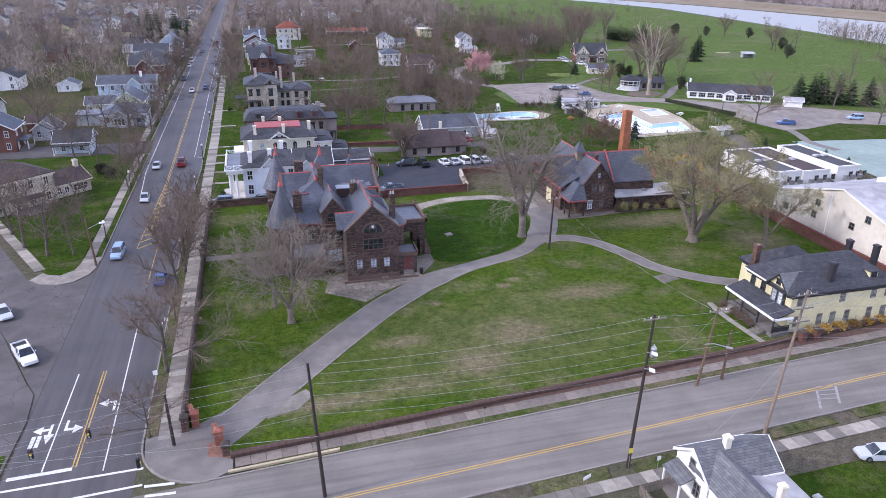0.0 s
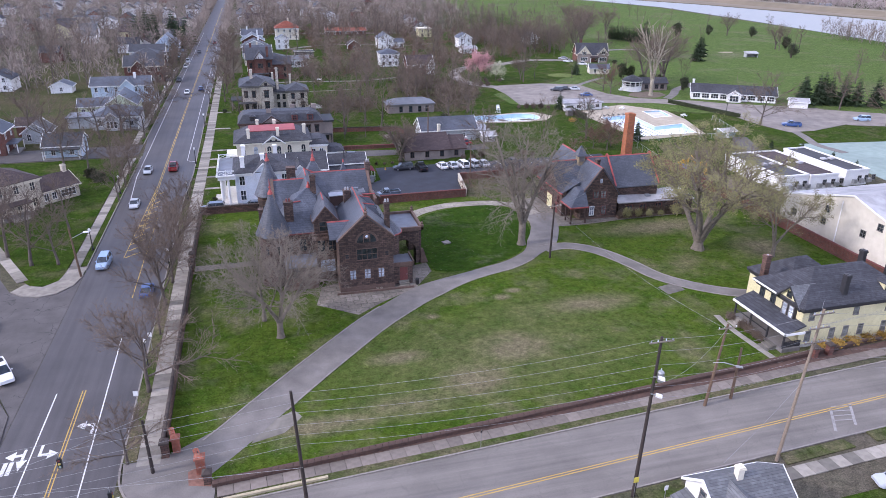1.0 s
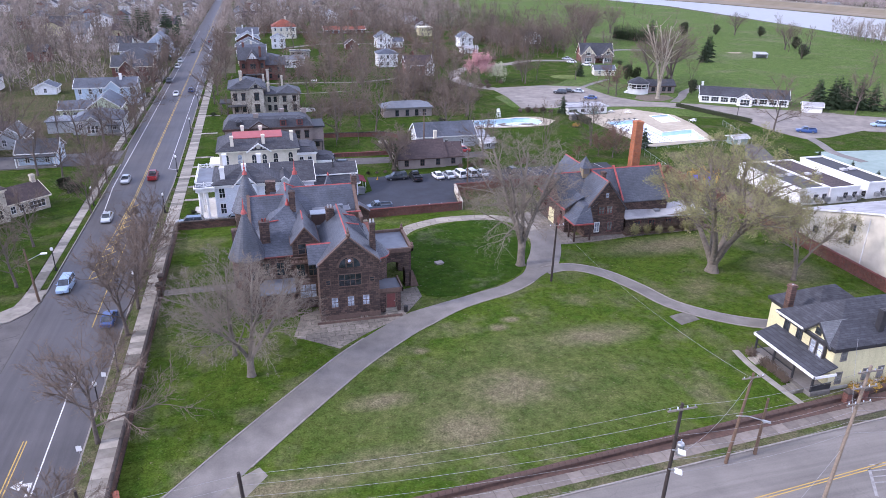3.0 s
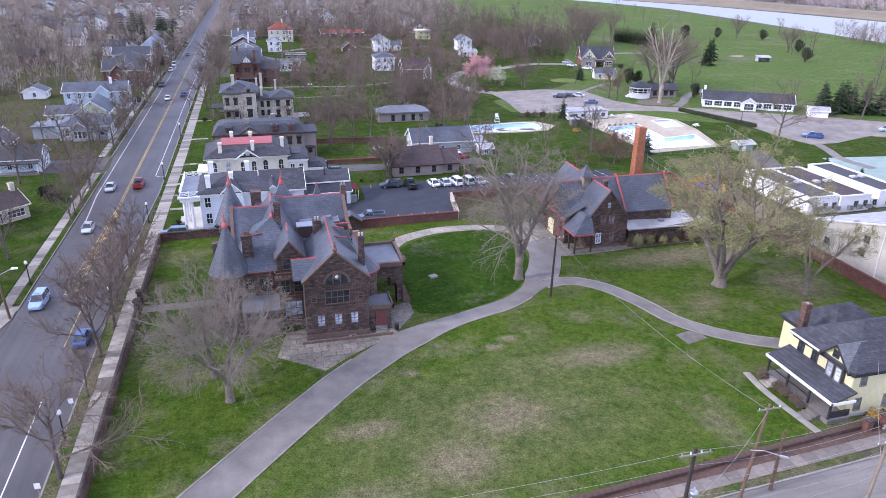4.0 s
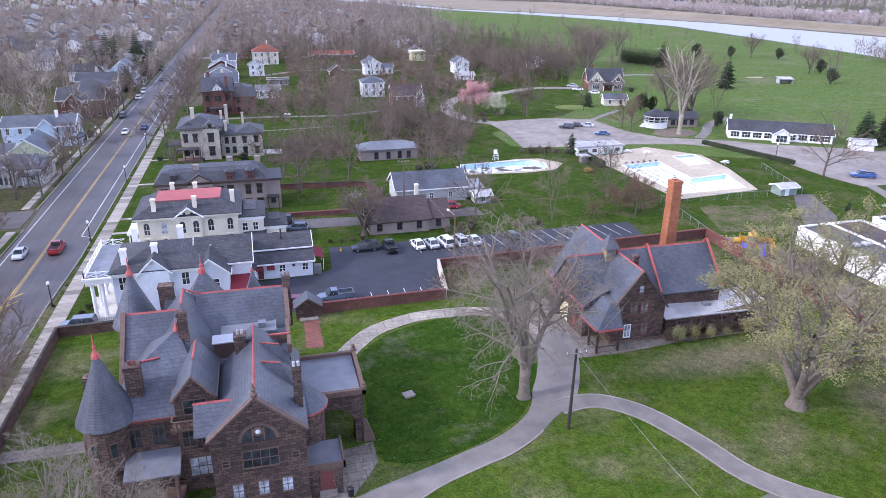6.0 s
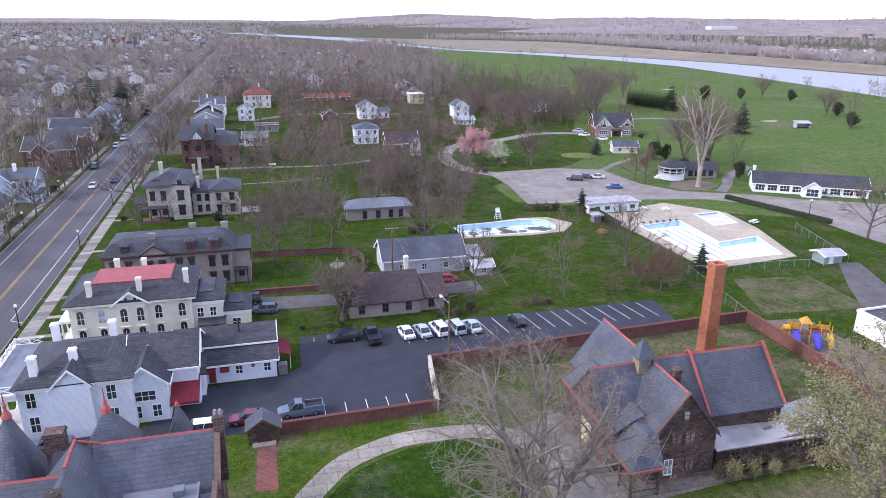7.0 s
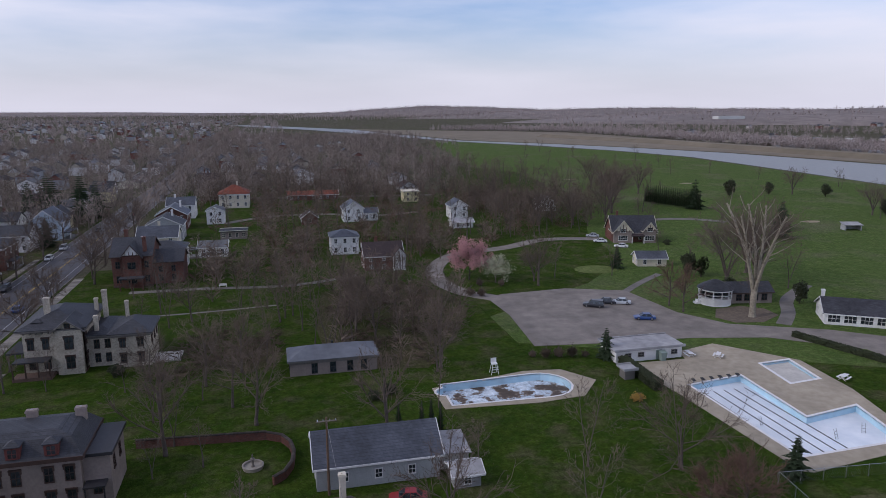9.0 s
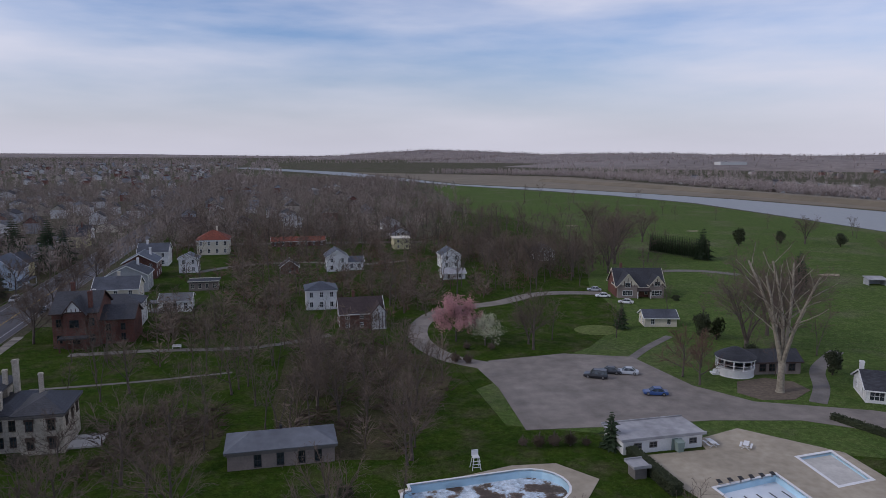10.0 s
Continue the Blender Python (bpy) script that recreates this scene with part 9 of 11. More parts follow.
def tree(name, x, y, geo, label, bark=None, twig=None, rz=0.0, scale=1.0, leaves=None, leaf_mat=None, group="", z=0.1):
    p = thing(name, x, y, z, rz, label, "tree", group)
    p.scale = (scale, scale, scale)
    part("trunk", geo[0], bark or M_bark, p, smooth=True)
    part("crown", geo[1], twig or M_twig, p)
    if leaves is not None:
        lf = part("leaves", leaves, leaf_mat, p)
        lf["kind"] = "stuff"
    return p


def again(ob, x, y, rz, s, z=0.1, label=""):
    m = Matrix.LocRotScale((x, y, z), Euler((0, 0, radians(rz))), Vector((s, s, s)))
    c = copy_thing(ob, Matrix.Identity(4))
    c.matrix_basis = m
    if label:
        c["label"] = label
    return c


# the great trees of the lawn
tree("lawn_tree", -0.4, 78.9, old_tree(11, 2.6, 0.42, 5, 10.5, 25, 0.03, (9, 7, 6, 5), (0.62, 0.55, 0.5, 0.55), fine=4, twig_r=0.015, up=0.04), "old spreading leafless tree on the lawn", M_palebark, M_lawntwig, rz=20)
tree("lawn_tree", -2.4, 84.1, old_tree(12, 2.2, 0.26, 2, 9.5, 14, 0.03, (9, 6, 6, 5), (0.5, 0.55, 0.5, 0.5), fine=3, twig_r=0.014, up=0.08), "slim leafless tree near the mansion", M_palebark, M_lawntwig, rz=130)
tree("lawn_tree", 42.5, 101.9, old_tree(13, 4.2, 0.6, 5, 14.6, 16, 0.016, (9, 6, 6, 5), (0.52, 0.55, 0.55, 0.55), fine=3, twig_r=0.016, up=0.02, droop=0.12, angle=56, start=0.16), "tall leafless tree with upright stems beside the drive", M_palebark, M_lawntwig, rz=60)
geo_c = old_tree(14, 1.7, 0.8, 6, 15.5, 25, 0.055, (8, 6, 5, 5), (0.5, 0.55, 0.5, 0.55), fine=3, twig_r=0.017, up=0.05, droop=0.04, start=0.36)
outer = [q for q in geo_c[2] if q.z > 9.0 + 2.4 * noise.noise((q.x * 0.22, q.y * 0.22, q.z * 0.3)) and noise.noise((q.x * 0.4, q.y * 0.4, q.z * 0.5)) > -0.22]
rl = random.Random(3)
tree("budding_tree", 72.0, 92.6, geo_c, "broad many-stemmed tree coming into yellow-green leaf", M_palebark, M_twig, 10, 1.08, tufts(rl.sample(outer, min(len(outer), 8000)), 0.1, 4, rl, 0.26), M_bud)
geo_d = old_tree(15, 2.4, 0.34, 3, 9.5, 20, 0.03, (8, 6, 5, 5), (0.52, 0.55, 0.5, 0.5), fine=3, twig_r=0.016, up=0.04)
tree("budding_tree", 82.7, 86.7, geo_d, "slender forked tree with sparse young leaves", M_palebark, M_twig, 80, 1.0, tufts([q for q in geo_d[2] if q.z > 6 and rl.random() < 0.3], 0.08, 3, rl, 0.2), M_bud)
geo_s = old_tree(16, 6.2, 0.68, 5, 19.0, 12, 0.016, (8, 5, 4, 3), (0.36, 0.5, 0.5, 0.5), fine=1, twig_r=0.022, up=0.05, start=0.2, angle=42)
tree("plane_tree", 140.2, 225.6, geo_s, "huge white-barked leafless plane tree", M_twigpale, M_twig, 0)

# street and garden trees: some models, then copies
mid = []
for k, (sd, h, r, sp, fk, lm, sb, tw, fi, up_) in enumerate(((21, 10.0, 0.24, 6.2, 0.14, 10, 7, 8, 6, 0.5), (22, 11.0, 0.26, 6.2, 0.14, 10, 7, 8, 6, 0.62), (23, 13.0, 0.28, 6.6, 0.22, 9, 6, 7, 4, 0.5), (24, 14.5, 0.3, 6.2, 0.2, 9, 6, 7, 4, 0.7), (25, 9.5, 0.2, 6.0, 0.12, 9, 6, 7, 4, 0.4))):
    mid.append(limb_tree(sd, h, r, sp * 1.08, fk, lm, sb, tw, 0.027, up_, fine=fi))
MODEL = [tree("street_tree", -15.9, 69.8, mid[0], "bare street tree on the verge", rz=15, group="street trees"),
         tree("street_tree", -16.2, 92.4, mid[1], "bare street tree on the verge", rz=80, group="street trees"),
         tree("garden_tree", -38.5, 112.0, mid[2], "bare garden tree on the corner lawn", rz=30, group="garden trees"),
         tree("garden_tree", 22.8, 190.4, mid[3], "tall bare garden tree by the brick wall", M_bark, M_twig, rz=140, group="garden trees"),
         tree("garden_tree", 88.0, 170.6, mid[4], "spreading bare tree beside the pool", rz=220, group="garden trees")]
rg = random.Random(5)
for x, y, k, s in ((-16.5, 57.0, 0, 0.62), (-15.8, 100.0, 1, 0.9), (-16.4, 107.4, 0, 0.98), (-16.4, 119.0, 1, 0.85), (-16.3, 113.0, 0, 0.8),
                   (-16.0, 83.5, 0, 0.55), (-29.9, 143.5, 1, 0.7), (-30.2, 163.2, 0, 0.85), (-29.9, 153.0, 1, 0.8), (-31.2, 198.0, 0, 0.9), (-31.2, 216.5, 1, 0.85), (-31.2, 236, 0, 0.9)):
    again(MODEL[k], x, y, rg.uniform(0, 360), s)
for x, y, k, s in ((-36.1, 127.9, 2, 0.75), (-43.2, 116.7, 2, 1.0), (-34.4, 111.5, 2, 0.8), (-47, 124, 2, 0.95), (-52, 128, 2, 0.9), (-40, 168, 2, 0.8), (-46, 172, 2, 0.95), (-36, 174, 2, 0.75), (-43, 200, 2, 0.9), (-38, 204, 2, 0.7), (-52, 186, 2, 1.1), (-60, 200, 2, 1.1),
                   (55.6, 163.4, 4, 0.9), (52.5, 186.2, 3, 1.0), (66.2, 212.6, 3, 0.95), (53.8, 236.1, 3, 0.9), (57.2, 231.5, 3, 0.75), (104.4, 262.8, 2, 1.05), (147.8, 174.1, 4, 1.35), (31.6, 219, 3, 0.8), (65.2, 211.0, 3, 0.7), (54.1, 243.9, 3, 0.9), (38.6, 247.4, 2, 0.8), (34.5, 197, 3, 0.9), (30.8, 204.3, 2, 0.8), (70.5, 231.4, 2, 1.0), (54.4, 259.7, 2, 1.0), (26, 214, 2, 0.9), (20, 206, 2, 0.7), (16, 222, 4, 0.7), (-6, 219, 2, 0.6), (72, 392, 2, 1.2), (20, 252, 3, 0.75), (-8.6, 293.5, 2, 0.95), (-10.5, 262, 1, 1.0), (-11, 246, 0, 1.0), (-10.5, 300, 1, 1.0), (-11, 318, 0, 1.1), (-30.8, 262, 0, 1.0), (-31, 284, 1, 1.0), (-31, 306, 0, 1.1), (-31, 330, 1, 1.1), (-11, 340, 1, 1.1), (-11, 366, 0, 1.2), (-31, 352, 0, 1.1), (190.6, 189, 2, 1.0), (186, 165, 4, 1.3), (220, 170, 2, 1.2), (195, 150, 2, 1.1), (240, 150, 2, 1.3)):
    again(MODEL[k], x, y, rg.uniform(0, 360), s)
vt = old_tree(31, 1.6, 0.5, 5, 8.6, 20, 0.035, (8, 6, 5, 5), (0.5, 0.55, 0.5, 0.55), fine=3, twig_r=0.018, up=0.07)
tree("vine_clad_tree", 32.6, 159.6, vt, "old bare tree with ivy on its trunk", M_bark, M_twig, 0, 1.0, tufts([Vector((R.gauss(0, 0.5), R.gauss(0, 0.5), R.uniform(0.3, 6))) for _ in range(260)], 0.16, 3, random.Random(8), 0.15), M_hedge)
red = limb_tree(32, 10.0, 0.2, 4.6, 0.12, 10, 6, 7, 0.024, 0.55, fine=5)
rdm = tree("budding_maple", 127.6, 232.6, red, "reddish budding maple by the club lot", M_bark, M_twigred, 0, 1.05)
again(rdm, 127.2, 237.9, 130, 1.0)
ry = tree("round_shrub_tree", 88.0, 158.2, limb_tree(33, 5.2, 0.12, 3.8, 0.06, 12, 7, 7, 0.022, 0.36, fine=6), "rounded reddish bare shrub tree", M_bark, M_twigred, 0, 1.15)
again(ry, 90.4, 161.0, 70, 1.0)
again(ry, 85.2, 160.6, 30, 0.85)
again(ry, 79.2, 159.2, 170, 0.5)
again(ry, 41.5, 131.8, 100, 0.5)
for k in range(9):
    again(ry, 44 + 2.1 * k, 138.6 + rg.uniform(-1, 1), rg.uniform(0, 360), rg.uniform(0.35, 0.55))
pk = limb_tree(34, 9.0, 0.22, 5.4, 0.1, 10, 6, 5, 0.025, 0.42, fine=2)
tree("blossom_tree", 88.8, 273.5, pk, "round pink-blossoming tree on the grass island", M_bark, M_twigred, 0, 1.0, tufts(pk[2], 0.22, 8, random.Random(9), 0.4), M_pink)
wb = limb_tree(35, 5.6, 0.16, 3.6, 0.1, 8, 5, 5, 0.025, 0.4, fine=2)
tree("blossom_tree", 94.6, 268.6, wb, "small white-blossoming tree on the grass island", M_bark, M_twig, 0, 1.0, tufts(wb[2], 0.17, 4, random.Random(10), 0.3), M_blossom)

# the leafless wood behind the gardens
low = [old_tree(41 + k, 2.0, 0.17, 1 if k % 2 else 2, h, tl, 0.01, (n0, 5, 5), (ra, 0.55, 0.55), fine=2, twig_r=0.027, up=u, sides=(5, 3, 3, 3)) for k, (h, n0, ra, u, tl) in enumerate(((12, 7, 0.38, 0.1, 10), (10, 10, 0.45, 0.06, 3), (14, 7, 0.38, 0.1, 11), (9, 10, 0.5, 0.05, 4)))]
WOOD = [tree("woodland_tree", 47 + 5 * k, 224 + 3 * k, geo, "bare woodland tree behind the gardens", M_bark, M_twig, 40 * k, group="woodland trees") for k, geo in enumerate(low)]


broad = old_tree(46, 3.0, 0.42, 5, 11.5, 22, 0.03, (8, 6, 5), (0.56, 0.55, 0.55), fine=3, twig_r=0.034, up=0.05, sides=(6, 4, 3, 3))
BROAD = tree("fairway_tree", 181.0, 372.0, broad, "broad old bare tree by the fairway", M_bark, M_twig, 25, 1.25, group="fairway trees")
for x, y, s_ in ((191, 394, 1.2), (186, 384, 1.1), (160, 250, 1.3), (151, 250, 1.05), (166, 262, 0.95), (168, 352, 1.0), (152, 348, 0.9), (138, 350, 0.9), (288, 250, 1.1), (296, 262, 1.2), (300, 232, 1.1), (262, 236, 0.8), (284, 338, 0.8), (302, 407, 0.8), (105, 267.5, 0.55), (226, 430, 1.0), (214, 462, 1.1)):
    again(BROAD, x, y, 47 * x, s_)


def inside(x, y, poly):
    hit = False
    for (x0, y0), (x1, y1) in zip(poly, poly[1:] + poly[:1]):
        if (y0 > y) != (y1 > y) and x < (x1 - x0) * (y - y0) / (y1 - y0) + x0:
            hit = not hit
    return hit


def scatter(n, poly, gap, seed, avoid=()):
    rr, out = random.Random(seed), []
    xs, ys = [p[0] for p in poly], [p[1] for p in poly]
    for _ in range(n * 40):
        x, y = rr.uniform(min(xs), max(xs)), rr.uniform(min(ys), max(ys))
        if inside(x, y, poly) and all(math.hypot(x - a, y - b) > gap for a, b in out) and all(not (a0 < x < a1 and b0 < y < b1) for a0, a1, b0, b1 in avoid):
            out.append((x, y))
            if len(out) >= n:
                break
    return out


HOMES = [(37, 56, 209, 222), (-9, 22, 222, 243), (-6, 16, 282, 304), (-6, 14, 304, 420), (52, 76, 287, 326), (10, 32, 316, 362), (60, 82, 374, 392), (100, 122, 348, 386), (12, 30, 384, 446), (40, 74, 372, 384), (44, 72, 446, 464), (96, 112, 428, 442), (50, 64, 518, 532), (148, 168, 300, 330), (138, 152, 270, 286), (150, 164, 382, 396), (-90, -33, 208, 266), (-56, -30, 288, 380), (-33, -13, 0, 3000), (85, 126, 214, 262), (86, 136, 262, 300), (76, 92, 255, 300), (144, 150, 296, 330)]
HOMES = [(a0 - 1, a1 + 1, b0 - (4 if b0 > 270 else 2), b1) for a0, a1, b0, b1 in HOMES]
for x, y in scatter(13, [(48, 219), (64, 214), (80, 248), (79, 262), (70, 272), (50, 270)], 4.2, 51, HOMES) + scatter(17, [(16, 246), (50, 240), (82, 262), (84, 300), (20, 300), (4, 270)], 6.0, 59, HOMES):
    again(rg.choice(WOOD), x, y, rg.uniform(0, 360), rg.uniform(0.55, 0.95))
for x, y in scatter(135, [(10, 286), (84, 300), (118, 318), (150, 338), (190, 420), (195, 520), (100, 520), (0, 520), (0, 300)], 6.2, 52, HOMES):
    again(rg.choice(WOOD), x, y, rg.uniform(0, 360), rg.uniform(0.85, 1.4))
for x, y in scatter(105, [(-34, 190), (-130, 190), (-130, 480), (-34, 480)], 6.5, 53, HOMES):
    again(rg.choice(WOOD), x, y, rg.uniform(0, 360), rg.uniform(0.8, 1.3))
for x, y in scatter(22, [(122, 332), (150, 338), (166, 345), (200, 400), (212, 450), (190, 520), (150, 470)], 7.5, 58, HOMES):
    again(rg.choice(WOOD), x, y, rg.uniform(0, 360), rg.uniform(0.8, 1.3))
for x, y, s in ((196, 372, 1.2), (160, 330, 0.8), (176, 340, 0.9), (128, 268, 0.7), (112, 270, 0.8), (146, 234, 0.6), (206, 330, 0.8), (345, 420, 0.7), (352, 430, 0.8), (214, 440, 0.8), (232, 470, 0.7), (250, 520, 0.9), (300, 600, 0.8), (264, 380, 0.6), (330, 470, 0.6)):
    again(rg.choice(WOOD), x, y, rg.uniform(0, 360), s)
for x, y in ((280, 330), (296, 350), (300, 338), (320, 300), (238, 232), (330, 250), (300, 220), (285, 190), (270, 170), (320, 170)):
    again(rg.choice(WOOD), x, y, rg.uniform(0, 360), rg.uniform(0.8, 1.3))


def thicket(name, spots, mat, label, rr, h0=8.0, h1=15.0, blades=44, width=0.22):
    """Far leafless trees, joined: each a stem and many thin rising branches."""
    v, f = [], []
    for x, y, zb in spots:
        h, w = rr.uniform(h0, h1), rr.uniform(3.0, 5.4)
        n = len(v)
        v += [(x - 0.2, y, zb), (x + 0.2, y, zb), (x, y, zb + h * 0.7)]
        f.append((n, n + 1, n + 2))
        for _ in range(blades):
            a, t = rr.uniform(0, 6.283), rr.uniform(0.22, 0.95)
            rad = w * math.sqrt(max(0.0, 1 - (2 * t - 1.05) ** 2)) * rr.uniform(0.35, 1.0)
            bx, by, bz = x + math.cos(a) * rad * 0.35, y + math.sin(a) * rad * 0.35, zb + h * max(0.15, t - rr.uniform(-0.03, 0.22))
            ex, ey, ez = x + math.cos(a) * rad, y + math.sin(a) * rad, zb + h * t + rr.uniform(0, 0.8)
            s_, c_ = math.sin(a) * width, math.cos(a) * width
            n = len(v)
            v += [(bx - s_, by + c_, bz), (bx + s_, by - c_, bz + rr.uniform(-0.3, 0.3)), (ex, ey, ez)]
            f.append((n, n + 1, n + 2))
    me = bpy.data.meshes.new(name)
    me.from_pydata(v, [], f)
    me.materials.append(mat)
    return tagged(new(name, me), label, "wood", kind="stuff")


rr = random.Random(61)


def fill(n, x0, x1, y0, y1, avoid=(), keep=None):
    out = []
    while len(out) < n:
        x, y = rr.uniform(x0, x1), rr.uniform(y0, y1)
        if -34 < x < -13 or any(a0 < x < a1 and b0 < y < b1 for a0, a1, b0, b1 in avoid) or (keep and not keep(x, y)):
            continue
        out.append((x, y, 0.0))
    return out


GOLF = [(118, 430), (190, 640), (240, 1000), (272, 985), (335, 860), (377, 760), (399, 655), (392, 538), (345, 130), (150, 190)]
thicket("town_trees", fill(3100, -460, -36, 260, 950, HOMES), M_hazewoods, "bare trees between the far houses", rr, 9, 16, 66, 0.12)
thicket("yard_trees", [(x, y, 0.0) for x, y in scatter(150, [(-60, 176), (-200, 176), (-200, 262), (-50, 262)], 4.5, 57, HOMES + [(-75, -55, 183, 216), (-53, -42, 178, 190), (-86, -72, 214, 230)])], M_twig, "bare trees in the yards of the houses", rr, 7, 12, 130, 0.055)
thicket("garden_wood", [(x, y, 0.0) for x, y in scatter(210, [(2, 288), (60, 286), (84, 300), (118, 324), (150, 345), (172, 420), (120, 480), (60, 520), (0, 520)], 3.0, 55, HOMES)] + [(x, y, 0.0) for x, y in scatter(16, [(48, 219), (64, 214), (80, 248), (79, 262), (70, 272), (50, 270)], 2.5, 56, HOMES) + scatter(60, [(16, 262), (50, 262), (82, 268), (96, 322), (60, 350), (4, 330)], 3.4, 60, HOMES)], M_twig, "bare young trees and scrub between the gardens", rr, 5, 11, 90, 0.07)
thicket("east_wood", fill(1700, -10, 240, 440, 1150, HOMES, lambda x, y: not inside(x - rr.uniform(0, 18), y, GOLF) and x < 130 + 0.12 * (y - 400) + rr.gauss(0, 25)), M_hazewoods, "bare wood beyond the gardens", rr, 7, 14, 84, 0.13)
thicket("far_town_trees", fill(4200, -1300, 250, 900, 2600, (), lambda x, y: not (x > 60 and y > 950)), M_hazefarwoods, "hazy bare trees of the far town", rr, 7, 12, 32, 0.5)
thicket("horizon_trees", fill(4200, -2600, 900, 2400, 4600, (), None), M_hazefarwoods, "distant tree line on the horizon", rr, 8, 13, 22, 1.1)
verge = [(sx + rr.uniform(-1.2, 1.2), 385 + 6.5 * k + rr.uniform(-2, 2), 0.0) for k in range(150) for sx in (-31.2, -14.6)]
thicket("verge_trees", verge, M_hazewoods, "bare trees lining the far end of the street", rr, 10, 16, 90, 0.12)
bank = []
for k in range(900):
    t = rr.random()
    x = 610 + 900 * t + rr.uniform(-40, 130)
    bank.append((x, 1500 - 1450 * t + rr.uniform(-60, 160), 0.0))
thicket("river_bank_trees", bank, M_hazefarwoods, "bare trees on the far river bank", rr, 9, 15, 26, 0.45)
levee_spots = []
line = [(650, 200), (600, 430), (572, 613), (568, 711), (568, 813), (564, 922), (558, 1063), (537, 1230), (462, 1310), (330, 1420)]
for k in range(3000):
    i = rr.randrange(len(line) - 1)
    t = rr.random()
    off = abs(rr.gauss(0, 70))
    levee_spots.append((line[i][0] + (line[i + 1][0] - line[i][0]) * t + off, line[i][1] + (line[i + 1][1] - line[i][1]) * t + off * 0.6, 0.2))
thicket("levee_trees", levee_spots, M_hazefarwoods, "brown bare trees along the far bank", rr, 6, 12, 34, 0.3)
near_bank = [(rr.uniform(-9, 10) + 372 - abs(y - 560) * 0.02, y, 0.0) for y in [rr.uniform(120, 400) for _ in range(120)]]
thicket("near_bank_trees", near_bank, M_hazewoods, "bare willows along the near river bank", rr, 9, 15, 50, 0.16)


def hill_trees(name, label, n):
    spots = []
    for nm in ("hill_east", "hill_north_east", "hill_north"):
        me = bpy.data.objects[nm].data
        co = [v.co for v in me.vertices if v.co.z > 3]
        for _ in range(n):
            c = co[rr.randrange(len(co))]
            spots.append((c.x + rr.uniform(-55, 55), c.y + rr.uniform(-40, 40), c.z - 1.5))
    thicket(name, spots, M_hazefarwoods, label, rr, 6, 11, 12, 1.5)


hill_trees("hill_trees", "bare woods covering the low hills", 1900)


thicket("fairway_wood", [(x, y, 0.0) for x, y in scatter(75, [(115, 362), (146, 346), (156, 341), (184, 372), (182, 396), (153, 428), (124, 424)], 3.6, 81, HOMES)], M_twig, "bare trees behind the timbered house", rr, 9, 16, 110, 0.07)
for x, y, s_ in ((70.1, 159.1, 0.75), (76.6, 174.1, 0.8), (57.0, 168.5, 0.75), (88.1, 171.3, 0.85), (62.5, 176.5, 0.6)):
    again(WOOD[2] if s_ > 0.7 else WOOD[1], x, y, rg.uniform(0, 360), s_, label="slim bare tree on the lawn behind the lot")
# trees about the golf house, the lawns and the back gardens
for x, y, s_ in ((196, 402, 1.1), (165.1, 244.4, 0.85), (266, 304, 0.95), (147, 331, 0.8), (172, 322, 0.6), (174, 330, 0.75), (154, 288, 0.75), (156, 274, 0.7), (150, 246, 0.6), (148, 238, 0.5), (131, 330, 0.9), (126, 322, 0.85), (138, 340, 0.9), (120, 330, 0.8), (233, 420, 0.7), (262, 480, 0.8), (258, 520, 0.9), (300, 520, 0.7), (236, 500, 0.7), (315, 560, 0.9), (330, 520, 0.8), (214, 470, 0.8), (240, 590, 0.9), (270, 620, 0.9), (300, 680, 1.0), (340, 640, 0.9), (262, 700, 1.0), (300, 760, 1.0)):
    again(rg.choice(WOOD), x, y, rg.uniform(0, 360), s_, label="bare tree beside the fairway")
for x, y, s_ in ((105.8, 266.8, 0.85), (67.5, 216.8, 0.8), (23.6, 193.0, 0.7), (0.5, 218.3, 0.5), (13.3, 214.6, 0.55), (36, 223, 0.7), (31.9, 235.9, 0.75), (39.8, 250.1, 0.85), (41.5, 251.5, 0.9), (43.1, 240.5, 0.8), (19.6, 201.6, 0.75), (26, 208.4, 0.6), (36, 229, 0.8), (26, 231, 0.6), (45, 228, 0.8), (10, 250, 0.6), (30, 262, 0.7), (46, 264, 0.8), (12, 272, 0.6), (4, 276, 0.6), (62, 196.5, 0.6), (28, 186, 0.6), (22, 184.5, 0.5)):
    again(rg.choice(WOOD), x, y, rg.uniform(0, 360), s_, label="bare tree in the back gardens")
thicket("garden_scrub", [(x, y, 0.0) for x, y in scatter(55, [(54, 222), (64, 215), (72, 226), (82, 248), (81, 262), (71, 273), (56, 272), (50, 250)], 1.6, 71) + scatter(36, [(16, 212), (37, 223), (38, 240), (22, 240)], 2.2, 72, [(37, 56, 209, 222)])], M_shrub, "brown brush and saplings under the bare trees", rr, 1.2, 3.6, 46, 0.03)
thicket("wood_brush", [(x, y, 0.0) for x, y in scatter(420, [(10, 288), (60, 286), (84, 300), (118, 324), (150, 345), (172, 420), (120, 480), (60, 520), (0, 520)], 2.6, 73, HOMES)], M_twigred, "brown brush under the far garden trees", rr, 2.0, 6.0, 40, 0.06)
garden_bed = structure("wood_bed", flat_poly([(26, 222), (33, 218), (38, 224), (38.5, 230), (33, 240), (26, 240)], -0.04, 0.135), M_wild, "brown leaf-strewn ground behind the villa", "ground")

